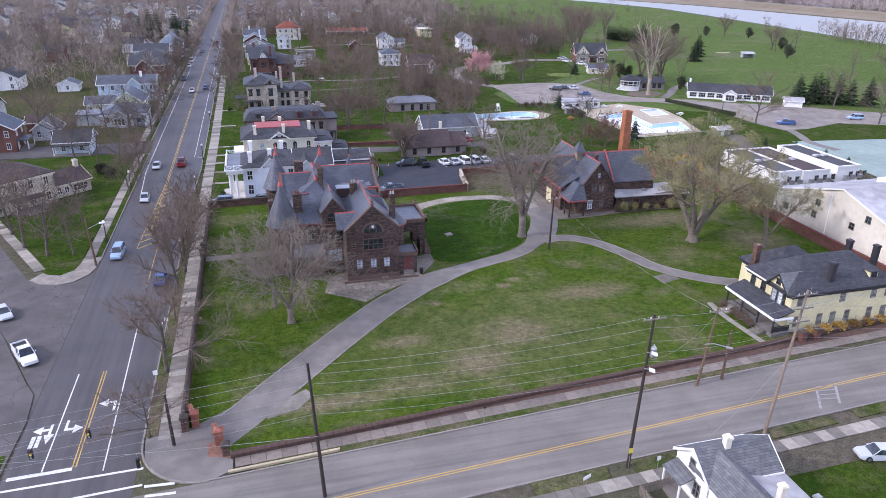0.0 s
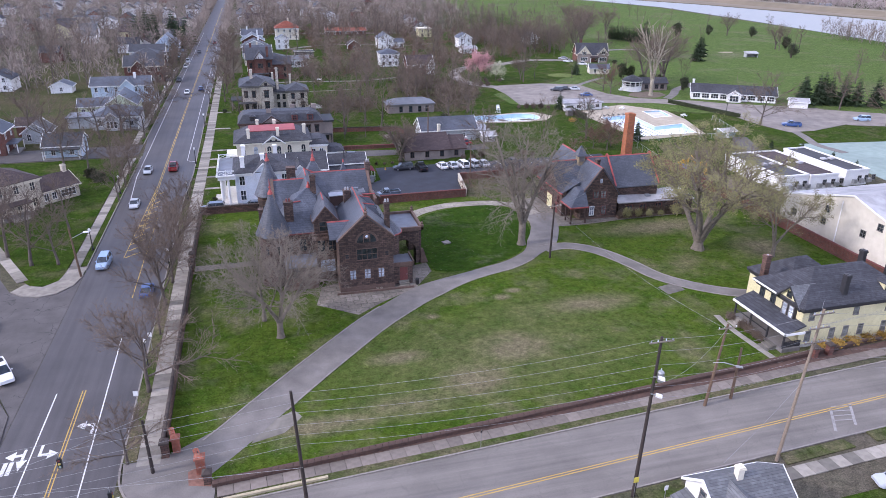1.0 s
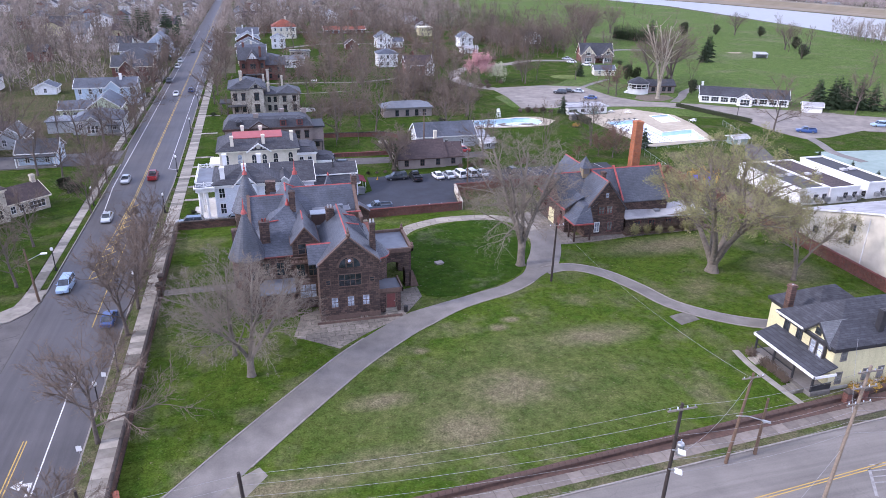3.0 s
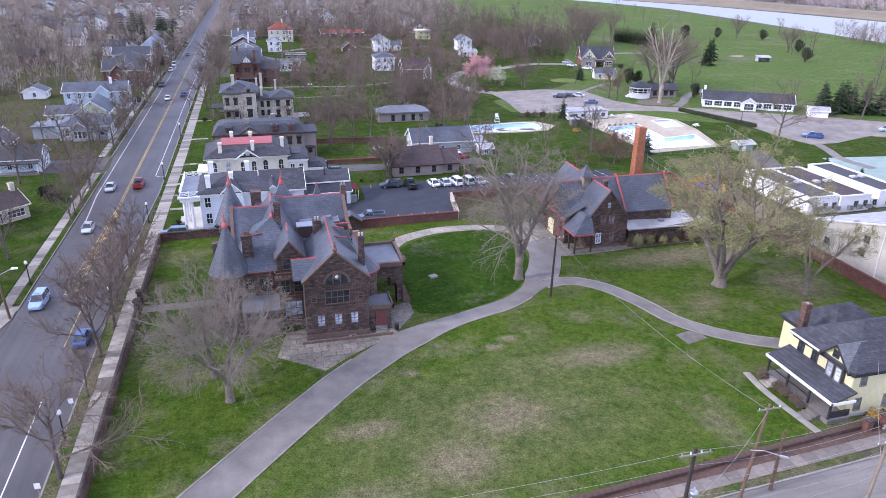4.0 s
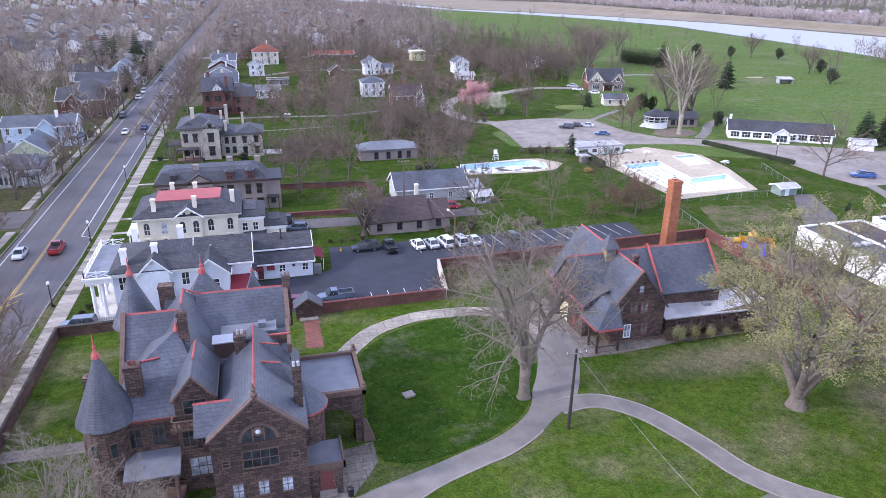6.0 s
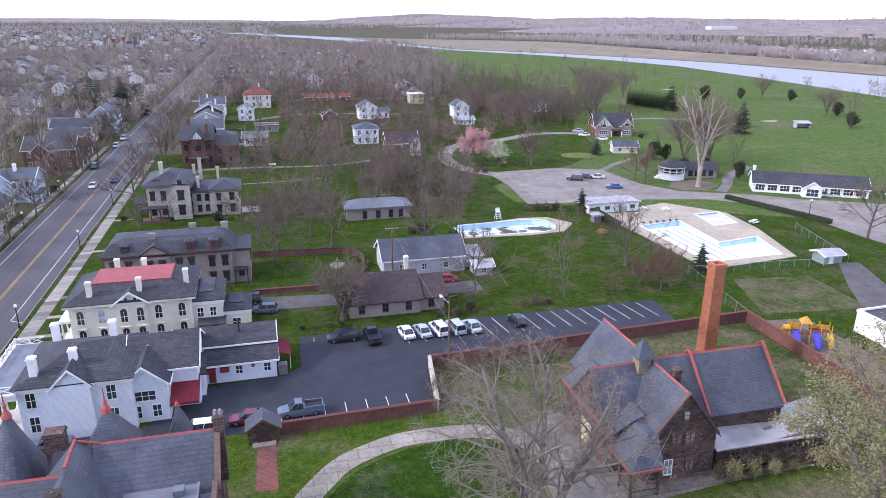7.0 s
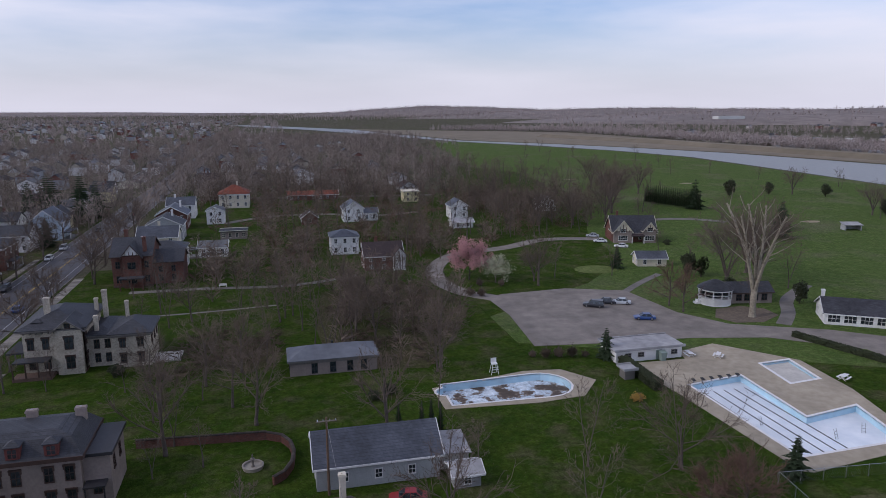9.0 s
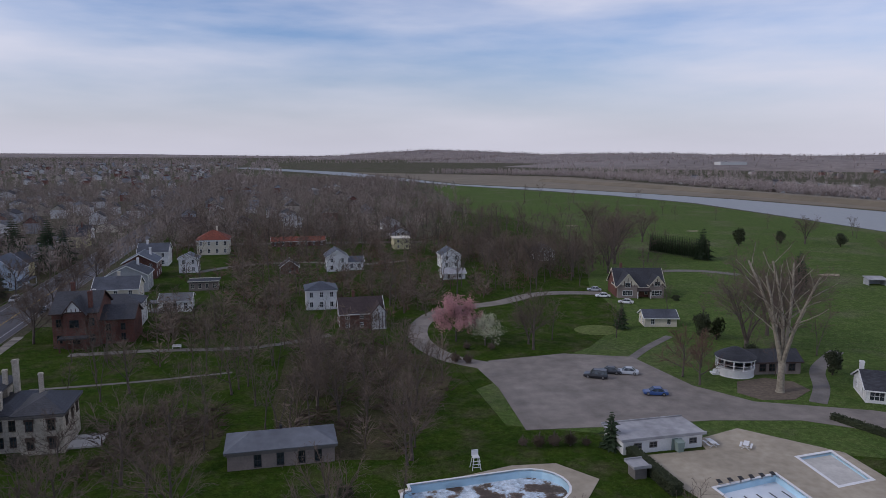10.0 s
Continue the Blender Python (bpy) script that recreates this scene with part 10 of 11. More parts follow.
# ---------------- evergreens, hedges and shrubs ----------------
def conifer(seed, h, r, tiers=16, per=16, droop=0.25):
    """A conifer: stem, and tiers of drooping boughs cut into many needle sprays."""
    rg2, g, t = random.Random(seed), G(), G()
    t.cyl(0, 0, -0.1, h * 0.96, 0.03 * h * 0.6, 0.02, 7)
    for i in range(tiers):
        u = i / tiers
        z, rad = h * (0.08 + 0.9 * u), r * (1 - u) ** 0.85 + 0.08
        for j in range(per):
            a = 6.283 * (j + rg2.random()) / per
            L = rad * rg2.uniform(0.45, 1.2) * (0.8 + 0.3 * math.sin(3 * a + 2.1 * i + seed))
            d = Vector((math.cos(a), math.sin(a), -droop + 0.25 * u)).normalized()
            side = Vector((-math.sin(a), math.cos(a), 0))
            p0 = Vector((0, 0, z)) + d * L * 0.15
            for k in range(4):
                q = p0 + d * L * (0.2 + 0.22 * k)
                w = (0.34 - 0.06 * k) * rad * rg2.uniform(0.5, 0.9) + 0.06
                tip = q + d * L * 0.34 + Vector((0, 0, rg2.uniform(-0.12, 0.06) * rad))
                g.add([tuple(q + side * w), tuple(q - side * w), tuple(tip)], [[0, 1, 2]])
                g.add([tuple(q + Vector((0, 0, w * 0.5))), tuple(q - Vector((0, 0, w * 0.6))), tuple(tip)], [[0, 1, 2]])
    return t, g


def leafy_crown(seed, h, r):
    """A rounded evergreen: short stem and lumpy masses of small leaves."""
    rg2, g, t_ = random.Random(seed), G(), G()
    t_.cyl(0, 0, -0.1, h * 0.75, 0.24, 0.08, 8)
    for _ in range(16):
        a, u = rg2.uniform(0, 6.283), rg2.uniform(0, 1)
        k = r * 0.62 * math.sqrt(rg2.random()) * math.sin(math.pi * (0.25 + 0.7 * u))
        cx, cy, cz, cr = k * math.cos(a), k * math.sin(a), h * (0.2 + 0.62 * u), r * rg2.uniform(0.22, 0.5)
        for _ in range(110):
            d = Vector((rg2.gauss(0, 1), rg2.gauss(0, 1), rg2.gauss(0, 0.8))).normalized()
            c = Vector((cx, cy, cz)) + d * cr * rg2.uniform(0.6, 1.08)
            a2 = Vector((rg2.uniform(-1, 1), rg2.uniform(-1, 1), rg2.uniform(-1, 1))).normalized()
            b2 = a2.orthogonal() * 0.6
            s_ = rg2.uniform(0.16, 0.34)
            g.add([tuple(c - a2 * s_), tuple(c + b2 * s_), tuple(c + a2 * s_), tuple(c - b2 * s_)], [[0, 1, 2, 3]])
    return t_, g


con = [conifer(71, 6.0, 1.7), conifer(72, 12.0, 3.4, 20, 18), conifer(73, 6.2, 0.8, 20, 14, -0.5)]
CON = [tree("fir_tree", 100.8, 165.4, con[0], "dark conical fir beside the pool deck", M_bark, M_needle), tree("pine_tree", -34.5, 417.0, con[1], "dark green pine near the street", M_bark, M_needle, scale=1.35), tree("arborvitae", 57.2, 186.4, con[2], "narrow dark evergreen by the barn", M_bark, M_needle)]
again(CON[0], 96.9, 209.6, 40, 1.05)
for x, y, s in ((58.6, 186.8, 1.0), (59.8, 186.2, 0.95), (54.6, 190.5, 0.8)):
    again(CON[2], x, y, 20 * x, s)
for x, y, s in ((-42, 424, 1.6), (-50, 414, 1.55), (-38, 406, 1.3), (-56, 428, 1.6), (-60, 416, 1.4), (-44, 398, 0.9), (-36, 352, 0.9), (211.3, 303.5, 1.0), (185.5, 200, 0.85), (189, 198, 0.95), (193, 196.5, 0.9), (197, 195, 0.95), (201, 193, 0.85), (190, 206, 0.8), (196, 203, 0.9), (222.4, 373.7, 1.2), (223.3, 318.6, 1.0), (150.3, 447, 0.8), (133.5, 276, 0.6), (206, 190, 0.9)):
    again(CON[1], x, y, 37 * x, s)
re_ = leafy_crown(77, 7.6, 3.4)
RE = tree("round_evergreen", 268.0, 305.6, re_, "rounded dark green tree on the fairway", M_bark, M_hedge, group="fairway trees")
for x, y, s in ((290.1, 410.1, 0.9), (311.4, 394.5, 0.95), (290.4, 337.8, 0.95), (158, 232, 0.75), (144.5, 239.5, 0.75), (152, 241, 0.7), (148.5, 263.5, 0.9), (151, 261, 0.8), (265.7, 408.7, 1.2)):
    again(RE, x, y, 37 * x, s)
for k in range(26):
    again(CON[2], 212.0 + 0.42 * k, 398 - 1.12 * k, 50 * k, 1.5)
band(smooth_line([(176, 336), (186, 350), (198, 351), (208, 346), (214, 338)]), 4.5, 0.186, "golf_path", M_drive, "grey asphalt drive behind the timbered house")
for x, y in ((139.4, 128), (139.8, 136), (139, 146), (132.5, 150)):
    again(CON[0], x, y, 30 * x, 0.42)


def leafy_block(name, x, y, w, d, h, rz, mat, label, seed, category="hedge", wild=0.0, dens=60, size=0.12):
    """Hedge or shrub: a woody core and a shell of small leaves."""
    rg2, g = random.Random(seed), G()
    n = int(dens * (w * d + 2 * h * (w + d)))
    for _ in range(min(n, 6000)):
        if wild:
            a, b, c = (rg2.gauss(0, 1) for _ in range(3))
            L = math.sqrt(a * a + b * b + c * c) + 1e-6
            k = rg2.uniform(0.35, 1.05) * (0.78 + 0.62 * noise.noise((2.2 * a / L + seed, 2.2 * b / L, 2.2 * c / L)))
            px, py, pz = w / 2 * a / L * k, d / 2 * b / L * k, h / 2 + h / 2 * c / L * k
        else:
            f_ = rg2.random() * (w * d + 2 * h * (w + d))
            px, py, pz = rg2.uniform(-w / 2, w / 2), rg2.uniform(-d / 2, d / 2), h * rg2.random()
            if f_ < w * d:
                pz = h
            elif f_ < w * d + 2 * h * w:
                py = rg2.choice((-d / 2, d / 2))
            else:
                px = rg2.choice((-w / 2, w / 2))
        c = Vector((px, py, max(0.02, pz))) + Vector((rg2.gauss(0, 0.05), rg2.gauss(0, 0.05), rg2.gauss(0, 0.05)))
        a = Vector((rg2.uniform(-1, 1), rg2.uniform(-1, 1), rg2.uniform(-1, 1))).normalized()
        b = a.orthogonal()
        s_ = size * rg2.uniform(0.6, 1.4)
        g.add([tuple(c - a * s_), tuple(c + b * s_ * 0.6), tuple(c + a * s_), tuple(c - b * s_ * 0.6)], [[0, 1, 2, 3]])
    p = thing(name, x, y, 0.1, rz, label, category)
    if not wild:
        part("core", G().box(-w / 2 + 0.1, w / 2 - 0.1, -d / 2 + 0.1, d / 2 - 0.1, 0, h - 0.1), mat, p)
    else:
        part("stem", limb_tree(seed, h * 0.9, 0.05, w * 0.4, 0.1, 5, 3, 2, 0.02, 0.6, fine=0)[0], M_bark, p)
    part("leaves", g, mat, p)["kind"] = "stuff"
    return p


leafy_block("pool_hedge", 98.6, 200.2, 1.6, 12.5, 1.6, 0, M_hedge, "clipped dark hedge beside the pool deck", 81)
for k in range(4):
    leafy_block("drive_hedge", 140.6 + 2.3 * k, 208.6 - 6.6 * k, 7.0, 1.3, 1.1, -71, M_hedge, "long low clipped hedge along the club drive", 82 + k, dens=40)
sb1 = leafy_block("brown_shrub", 61.2, 68.4, 1.8, 1.8, 1.4, 0, M_shrub, "dry brown shrub before the yellow house", 90, "shrub", 1.0, 110, 0.06)
for x, y, s in ((61.4, 66.0, 1.0), (61.4, 64.8, 1.0), (61.5, 63.4, 0.9), (61.4, 62.4, 0.8)):
    again(sb1, x, y, 40 * x, s)
rg3 = random.Random(92)
for x, y, s in [(66.4 + 1.6 * k, 110.2 + rg3.uniform(-0.4, 0.3), rg3.uniform(0.9, 1.5)) for k in range(10)] + [(84 + 2.4 * k, 213.5 - 0.6 * k + rg3.uniform(-0.5, 0.5), rg3.uniform(0.9, 1.6)) for k in range(5)] + [(62 + 2.2 * k, 157.2 + rg3.uniform(-0.6, 0.8), rg3.uniform(0.8, 1.5)) for k in range(3)] + [(26 + 2.0 * k, 157.2 + rg3.uniform(-0.5, 0.5), rg3.uniform(0.5, 0.8)) for k in range(4)] + [(84.5, 257.5, 1.6), (87, 256.4, 1.5), (89.5, 266.5, 1.3), (95, 265, 1.3), (50.5, 156.6, 1.2), (53, 157.5, 1.6), (48.0, 157.2, 1.0)]:
    again(sb1, x, y, rg3.uniform(0, 360), s, label="leafless brown shrub at the lawn edge")
gb = leafy_block("golden_shrub", 93.2, 191.2, 2.6, 2.2, 1.3, 0, M_gold, "golden-flowering shrub near the hedge", 93, "shrub", 1.0, 60)
for k in range(6):
    again(gb, 68.2 + 2.5 * k, 58.7 + 0.1 * k, 50 * k, 0.85, label="yellow-flowering shrub along the house foundation")
ol = leafy_block("olive_shrub", 67.2, 109.2, 2.6, 2.2, 2.7, 0, M_bud, "loose olive-leaved shrub against the stone annex", 95, "shrub", 1.0, 30, 0.09)
for x, y, s in ((69.6, 109.1, 0.9), (71.9, 108.9, 0.75), (77.6, 108.9, 1.05), (79.4, 109.0, 0.95), (74.5, 109.0, 0.6)):
    again(ol, x, y, 50 * x, s)
ev = leafy_block("evergreen_shrub", -36.0, 158.0, 3.2, 3.0, 2.4, 0, M_hedge, "dark evergreen shrub on the corner lawn", 94, "shrub", 1.0, 60, 0.16)
for x, y, s in ((-38, 160.5, 1.1), (55.4, 203.1, 0.8), (52.6, 201.6, 0.7), (10.6, 222.6, 0.9), (-33.8, 262, 0.8), (166, 303, 0.8), (-10.6, 227.4, 0.5), (-11.4, 136.6, 0.35), (-10.8, 138.8, 0.35)):
    again(ev, x, y, 70 * x, s, label="dark evergreen shrub in a garden")

# ---------------- vehicles ----------------
CAR_PAINT = {}


def car(kind, color, x, y, rz, label, z=0.02):
    """A parked vehicle: lofted body, glasshouse, wheels with rims, lamps."""
    if color not in CAR_PAINT:
        CAR_PAINT[color] = paint_mat("car paint " + color, {"white": (0.72, 0.73, 0.74), "silver": (0.42, 0.45, 0.48), "black": (0.012, 0.013, 0.018), "red": (0.28, 0.02, 0.02), "blue": (0.02, 0.06, 0.2), "slate": (0.1, 0.13, 0.17), "lightblue": (0.3, 0.42, 0.58), "maroon": (0.12, 0.015, 0.03)}[color])
    paint = CAR_PAINT[color]
    p = thing("pickup_truck" if kind == "pickup" else "car", x, y, z, rz, label, "pickup truck" if kind == "pickup" else "car", "vehicles")
    L, W, H = {"sedan": (4.6, 1.8, 1.42), "suv": (4.8, 1.9, 1.75), "hatch": (4.2, 1.76, 1.5), "pickup": (5.5, 1.95, 1.8)}[kind]
    w, belt = W / 2, H * 0.58
    # lower body, along y (front at +y)
    st = []
    for t, zl, zt, k in ((-0.5, 0.42, belt * 0.86, 0.86), (-0.47, 0.26, belt * 0.97, 0.95), (-0.3, 0.2, belt, 1.0), (0.1, 0.2, belt, 1.0), (0.26, 0.2, belt * 0.97, 0.99), (0.42, 0.24, belt * 0.88, 0.94), (0.5, 0.36, belt * 0.72, 0.8)):
        st.append([(-w * k, t * L, zl), (-w * k * 0.9, t * L, zl - 0.03), (w * k * 0.9, t * L, zl - 0.03), (w * k, t * L, zl), (w * k * 1.0, t * L, (zl + zt) / 2), (w * k * 0.9, t * L, zt), (-w * k * 0.9, t * L, zt), (-w * k, t * L, (zl + zt) / 2)])
    part("body", G().loft(st), paint, p, smooth=False)
    y0, y1, r0, r1 = {"sedan": (-0.36, 0.24, -0.22, 0.08), "suv": (-0.49, 0.24, -0.45, 0.1), "hatch": (-0.47, 0.26, -0.38, 0.1), "pickup": (-0.06, 0.26, -0.04, 0.13)}[kind]
    base = [(-w * 0.88, y0 * L), (w * 0.88, y0 * L), (w * 0.86, y1 * L), (-w * 0.86, y1 * L)]
    top = [(-w * 0.7, r0 * L), (w * 0.7, r0 * L), (w * 0.7, r1 * L), (-w * 0.7, r1 * L)]
    part("glasshouse", G().loft([[(a, b, belt - 0.02) for a, b in base], [(a, b, H - 0.05) for a, b in top]]), M_glass, p)
    part("roof", G().loft([[(a * 1.02, b, H - 0.07) for a, b in top], [(a * 0.94, b * 0.97, H) for a, b in top]]), paint, p)
    for sx in (-1, 1):
        for ya, ra, wa, wb, rad in ((y1, r1, 0.87, 0.7, 0.045), (y0, r0, 0.87, 0.7, 0.06), ((y0 + y1) / 2, (r0 + r1) / 2, 0.89, 0.72, 0.04)):
            part("pillar", G().tube((sx * w * wa, ya * L, belt - 0.02), (sx * w * wb, ra * L, H - 0.05), rad, n=4), paint, p)
        part("headlight", G().box(sx * w * 0.55 - 0.18, sx * w * 0.55 + 0.18, 0.455 * L, 0.49 * L, belt * 0.58, belt * 0.74), M_glasspale, p)
        part("tail_light", G().box(sx * w * 0.66 - 0.12, sx * w * 0.66 + 0.12, -0.505 * L, -0.48 * L, belt * 0.62, belt * 0.86), M_redtrim, p)
        part("mirror", G().box(sx * (w + 0.06) - 0.07, sx * (w + 0.06) + 0.07, y1 * L - 0.45, y1 * L - 0.33, belt + 0.02, belt + 0.14), paint, p)
        for sy in (-0.31, 0.31):
            wh_ = part("wheel", G().tube((sx * (w - 0.2), sy * L, 0.33), (sx * (w + 0.01), sy * L, 0.33), 0.33, n=14, caps=True), M_rubber, p)
            part("rim", G().tube((sx * (w - 0.02), sy * L, 0.33), (sx * (w + 0.025), sy * L, 0.33), 0.21, n=10, caps=True), M_rim, wh_)
    if kind == "pickup":
        part("cargo_bed", G().box(-w * 0.8, w * 0.8, -0.47 * L, -0.1 * L, belt - 0.02, belt + 0.012), M_black, p)
        for sx in (-1, 1):
            part("bed_side", G().box(sx * w * 0.88 - 0.06, sx * w * 0.88 + 0.06, -0.48 * L, -0.08 * L, belt - 0.02, belt + 0.22), paint, p)
        part("tailgate", G().box(-w * 0.86, w * 0.86, -0.49 * L, -0.47 * L, belt - 0.02, belt + 0.22), paint, p)
    return p


car("suv", "black", 31.6, 152.0, 92, "black estate car parked in the lot", 0.16)
car("pickup", "black", 35.8, 151.4, 4, "dark pickup parked in the lot", 0.16)
car("sedan", "white", 41.0, 151.5, 7, "white saloon parked in the lot", 0.16)
car("sedan", "silver", 43.5, 151.4, 8, "silver-blue saloon parked in the lot", 0.16)
car("suv", "white", 46.1, 151.4, 8, "white crossover parked in the lot", 0.16)
car("suv", "silver", 48.7, 151.3, 8, "silver crossover parked in the lot", 0.16)
car("sedan", "silver", 51.3, 151.2, 8, "silver saloon parked in the lot", 0.16)
car("hatch", "black", 58.7, 151.5, 8, "dark hatchback parked alone in the lot", 0.16)
car("suv", "white", 12.6, 131.6, 88, "white crossover near the stone gatehouse", 0.155)
car("sedan", "maroon", 18.2, 132.9, 88, "dark red saloon by the brick wall", 0.16)
car("pickup", "slate", 24.3, 133.2, 92, "slate-blue pickup by the brick wall", 0.16)
car("suv", "slate", -11.0, 132.6, 88, "grey estate car in the house drive", 0.155)
car("sedan", "slate", -3.2, 132.8, 90, "grey-blue saloon in the house drive", 0.155)
car("sedan", "silver", -26.5, 163.6, 180, "silver saloon in the street lane")
car("sedan", "silver", -26.3, 139.2, 180, "silver saloon in the street lane")
car("suv", "lightblue", -27.2, 109.6, 178, "light blue estate car at the junction")
car("pickup", "red", -21.0, 165.0, 0, "red pickup in the street lane")
car("sedan", "blue", -19.2, 97.2, 0, "dark blue saloon by the kerb")
car("pickup", "white", -33.4, 77.6, 208, "white pickup waiting on the side street", 0.03)
car("sedan", "silver", -39.4, 90.6, 208, "silver saloon on the side street", 0.03)
car("sedan", "silver", 56.4, 35.4, 75, "silver saloon beside the cottage lawn", 0.12)
car("sedan", "blue", -20.0, 271.2, 0, "blue saloon in the street lane")
car("sedan", "white", -24.6, 265.1, 180, "white saloon in the street lane")
car("suv", "black", -29.4, 292.0, 180, "black estate car parked at the kerb")
car("sedan", "slate", -17.6, 330.0, 0, "grey saloon parked at the kerb")
car("hatch", "white", -29.6, 330.0, 180, "white hatchback parked at the kerb")
car("suv", "silver", -29.6, 346.0, 180, "silver crossover parked at the kerb")
car("sedan", "black", -26.4, 380.0, 180, "dark saloon far up the street")
car("sedan", "red", -20.0, 420.0, 0, "red saloon far up the street")
car("suv", "black", 109.6, 241.2, 60, "black estate car on the gravel lot", 0.19)
car("sedan", "black", 113.6, 243.2, 64, "black saloon on the gravel lot", 0.19)
car("sedan", "silver", 117.0, 242.0, 64, "silver saloon on the gravel lot", 0.19)
car("sedan", "blue", 116.2, 229.6, 70, "blue saloon on the gravel lot", 0.19)
car("sedan", "silver", 148.2, 322.4, 70, "silver saloon beside the club drive", 0.19)
car("sedan", "white", 146.4, 312.6, 70, "white saloon beside the club drive", 0.19)
car("sedan", "white", 149.2, 303.0, 60, "white saloon before the timbered house", 0.15)
car("pickup", "blue", 156.4, 171.0, 60, "dark blue pickup on the gravel lot", 0.13)
car("suv", "lightblue", 184.0, 172.6, 70, "light blue van at the lot edge", 0.19)
car("sedan", "red", 52.4, 171.8, 80, "red saloon behind the brown-roofed lodge", 0.15)
car("suv", "black", 17.6, 170.0, 85, "black estate car behind the mansard house", 0.15)
car("hatch", "slate", 20.6, 165.6, 80, "grey hatchback on the back lane", 0.12)


# ---------------- poles, wires and street furniture ----------------
def utility_pole(x, y, h, label, wood, arms=2, lean=(0, 0), transformer=False, rz=0.0):
    p = thing("utility_pole", x, y, 0, rz, label, "utility pole")
    part("pole", G().tube((0, 0, -0.1), (lean[0], lean[1], h), 0.19, 0.12, 10, True), wood, p)
    for k in range(arms):
        z = h - 0.5 - 1.5 * k
        ax, ay = lean[0] * z / h, lean[1] * z / h
        arm = part("crossarm", G().box(ax - 1.2, ax + 1.2, ay - 0.18, ay - 0.06, z, z + 0.12), M_wood, p)
        for sx in (-1.05, -0.4, 0.4, 1.05):
            part("insulator", G().lathe(ax + sx, ay - 0.12, [(0.03, z + 0.12), (0.06, z + 0.18), (0.03, z + 0.22), (0.055, z + 0.28), (0.01, z + 0.32)], 6), M_glasspale, arm)
    if transformer:
        z = h - 4.4
        tf = part("transformer", G().lathe(lean[0] * z / h + 0.45, lean[1] * z / h - 0.2, [(0.26, z), (0.3, z + 0.08), (0.3, z + 0.95), (0.24, z + 1.05), (0.05, z + 1.1)], 12), M_metal, p)
        part("bushing", G().cyl(lean[0] * z / h + 0.45, lean[1] * z / h - 0.2, z + 1.05, z + 1.35, 0.05, n=6), M_glasspale, tf)
    return p


def cable(pts, label, r=0.018, sag=0.7):
    g_ = G()
    rings = []
    for i, (a, b) in enumerate(zip(pts, pts[1:])):
        a, b = Vector(a), Vector(b)
        n = Vector((a.y - b.y, b.x - a.x, 0)).normalized() * r
        for k in range(1 if i else 0, 13):
            t = k / 12
            q = a.lerp(b, t) - Vector((0, 0, sag * 4 * t * (1 - t)))
            rings.append([tuple(q + n), (q.x, q.y, q.z + r), tuple(q - n), (q.x, q.y, q.z - r)])
    g_.loft(rings)
    p = thing("overhead_cable", pts[0][0], pts[0][1], 0, 0, label, "cable", "overhead cables")
    c = part("wire", g_, M_wire, p)
    c.matrix_parent_inverse = Matrix.Translation((-pts[0][0], -pts[0][1], 0))
    return p


utility_pole(0.5, 43.8, 14.7, "dark creosoted utility pole at the kerb", M_poledark, 0, (-0.7, 0.2))
pa = (0.2, 43.6)
utility_pole(30.5, 40.5, 17.0, "tall dark utility pole with transformer and lamps", M_poledark, 1, (1.0, 0.6), True, 0)
utility_pole(47.4, 41.5, 17.0, "tall pale brown utility pole with crossarms", M_polepale, 3, (1.8, 0.5), False, 0)
utility_pole(45.8, 51.6, 10.2, "brown pole with a curved lamp arm", M_polewood, 1, (1.5, 0.5), False, 0)
utility_pole(49.6, 52.1, 6.6, "short leaning brown pole", M_polewood, 0, (0.4, 0.3))
utility_pole(45.0, 95.0, 9.8, "dark wooden pole beside the drive", M_poledark, 1, (0.3, 0.2))
utility_pole(43.4, 175.4, 10.2, "wooden pole with lamp behind the lodge", M_polewood, 1, (0, 0))
utility_pole(-13.9, 55.0, 6.4, "dark signal pole at the corner", M_poledark, 0, (-0.1, 0))
utility_pole(-29.9, 105.6, 8.4, "wooden street pole at the corner lawn", M_polewood, 0, (-0.4, 0))
utility_pole(84.0, 42.8, 13.0, "brown utility pole down the street", M_polewood, 2, (0, 0), False, 4)
utility_pole(-33.5, 46.0, 12.0, "dark utility pole across the junction", M_poledark, 1, (0, 0))
for z0, z1 in ((14.5, 16.8), (13.6, 15.6), (12.6, 14.2), (11.4, 13.0), (10.4, 12.0), (9.4, 10.8)):
    cable([(-60, 40, z0 - 0.6), (0.5 - 0.7 * z0 / 14.7, 43.8 + 0.2 * z0 / 14.7, z0), (30.5 + z1 / 17, 40.5 + 0.6 * z1 / 17, z1), (47.4 + 1.8 * z1 / 17, 41.5 + 0.5 * z1 / 17, z1 - 0.2), (84, 42.8, z1 - 4.0), (140, 46, z1 - 3)], "thin pale overhead power line", 0.013, 0.6)
for k in range(3):
    cable([(48.1 + 0.5 * k, 42.0, 15.2), (90 + 4 * k, 54, 12.2)], "thin pale overhead line", 0.012, 0.8)
cable([(31.2, 40.9, 12.2), (47.2, 52.0, 9.6), (45.3, 95.1, 9.4)], "service line across the lawn", 0.014, 1.4)
cable([(45.3, 95.1, 9.4), (60.5, 111.0, 6.6)], "service line to the coach house", 0.016, 0.5)
cable([(48.4, 41.8, 9.0), (36.5, 36.5, 6.0)], "service line to the cottage", 0.016, 0.3)
cable([(48.7, 41.9, 12.0), (68, 60, 6.6)], "service line to the yellow house", 0.016, 0.6)
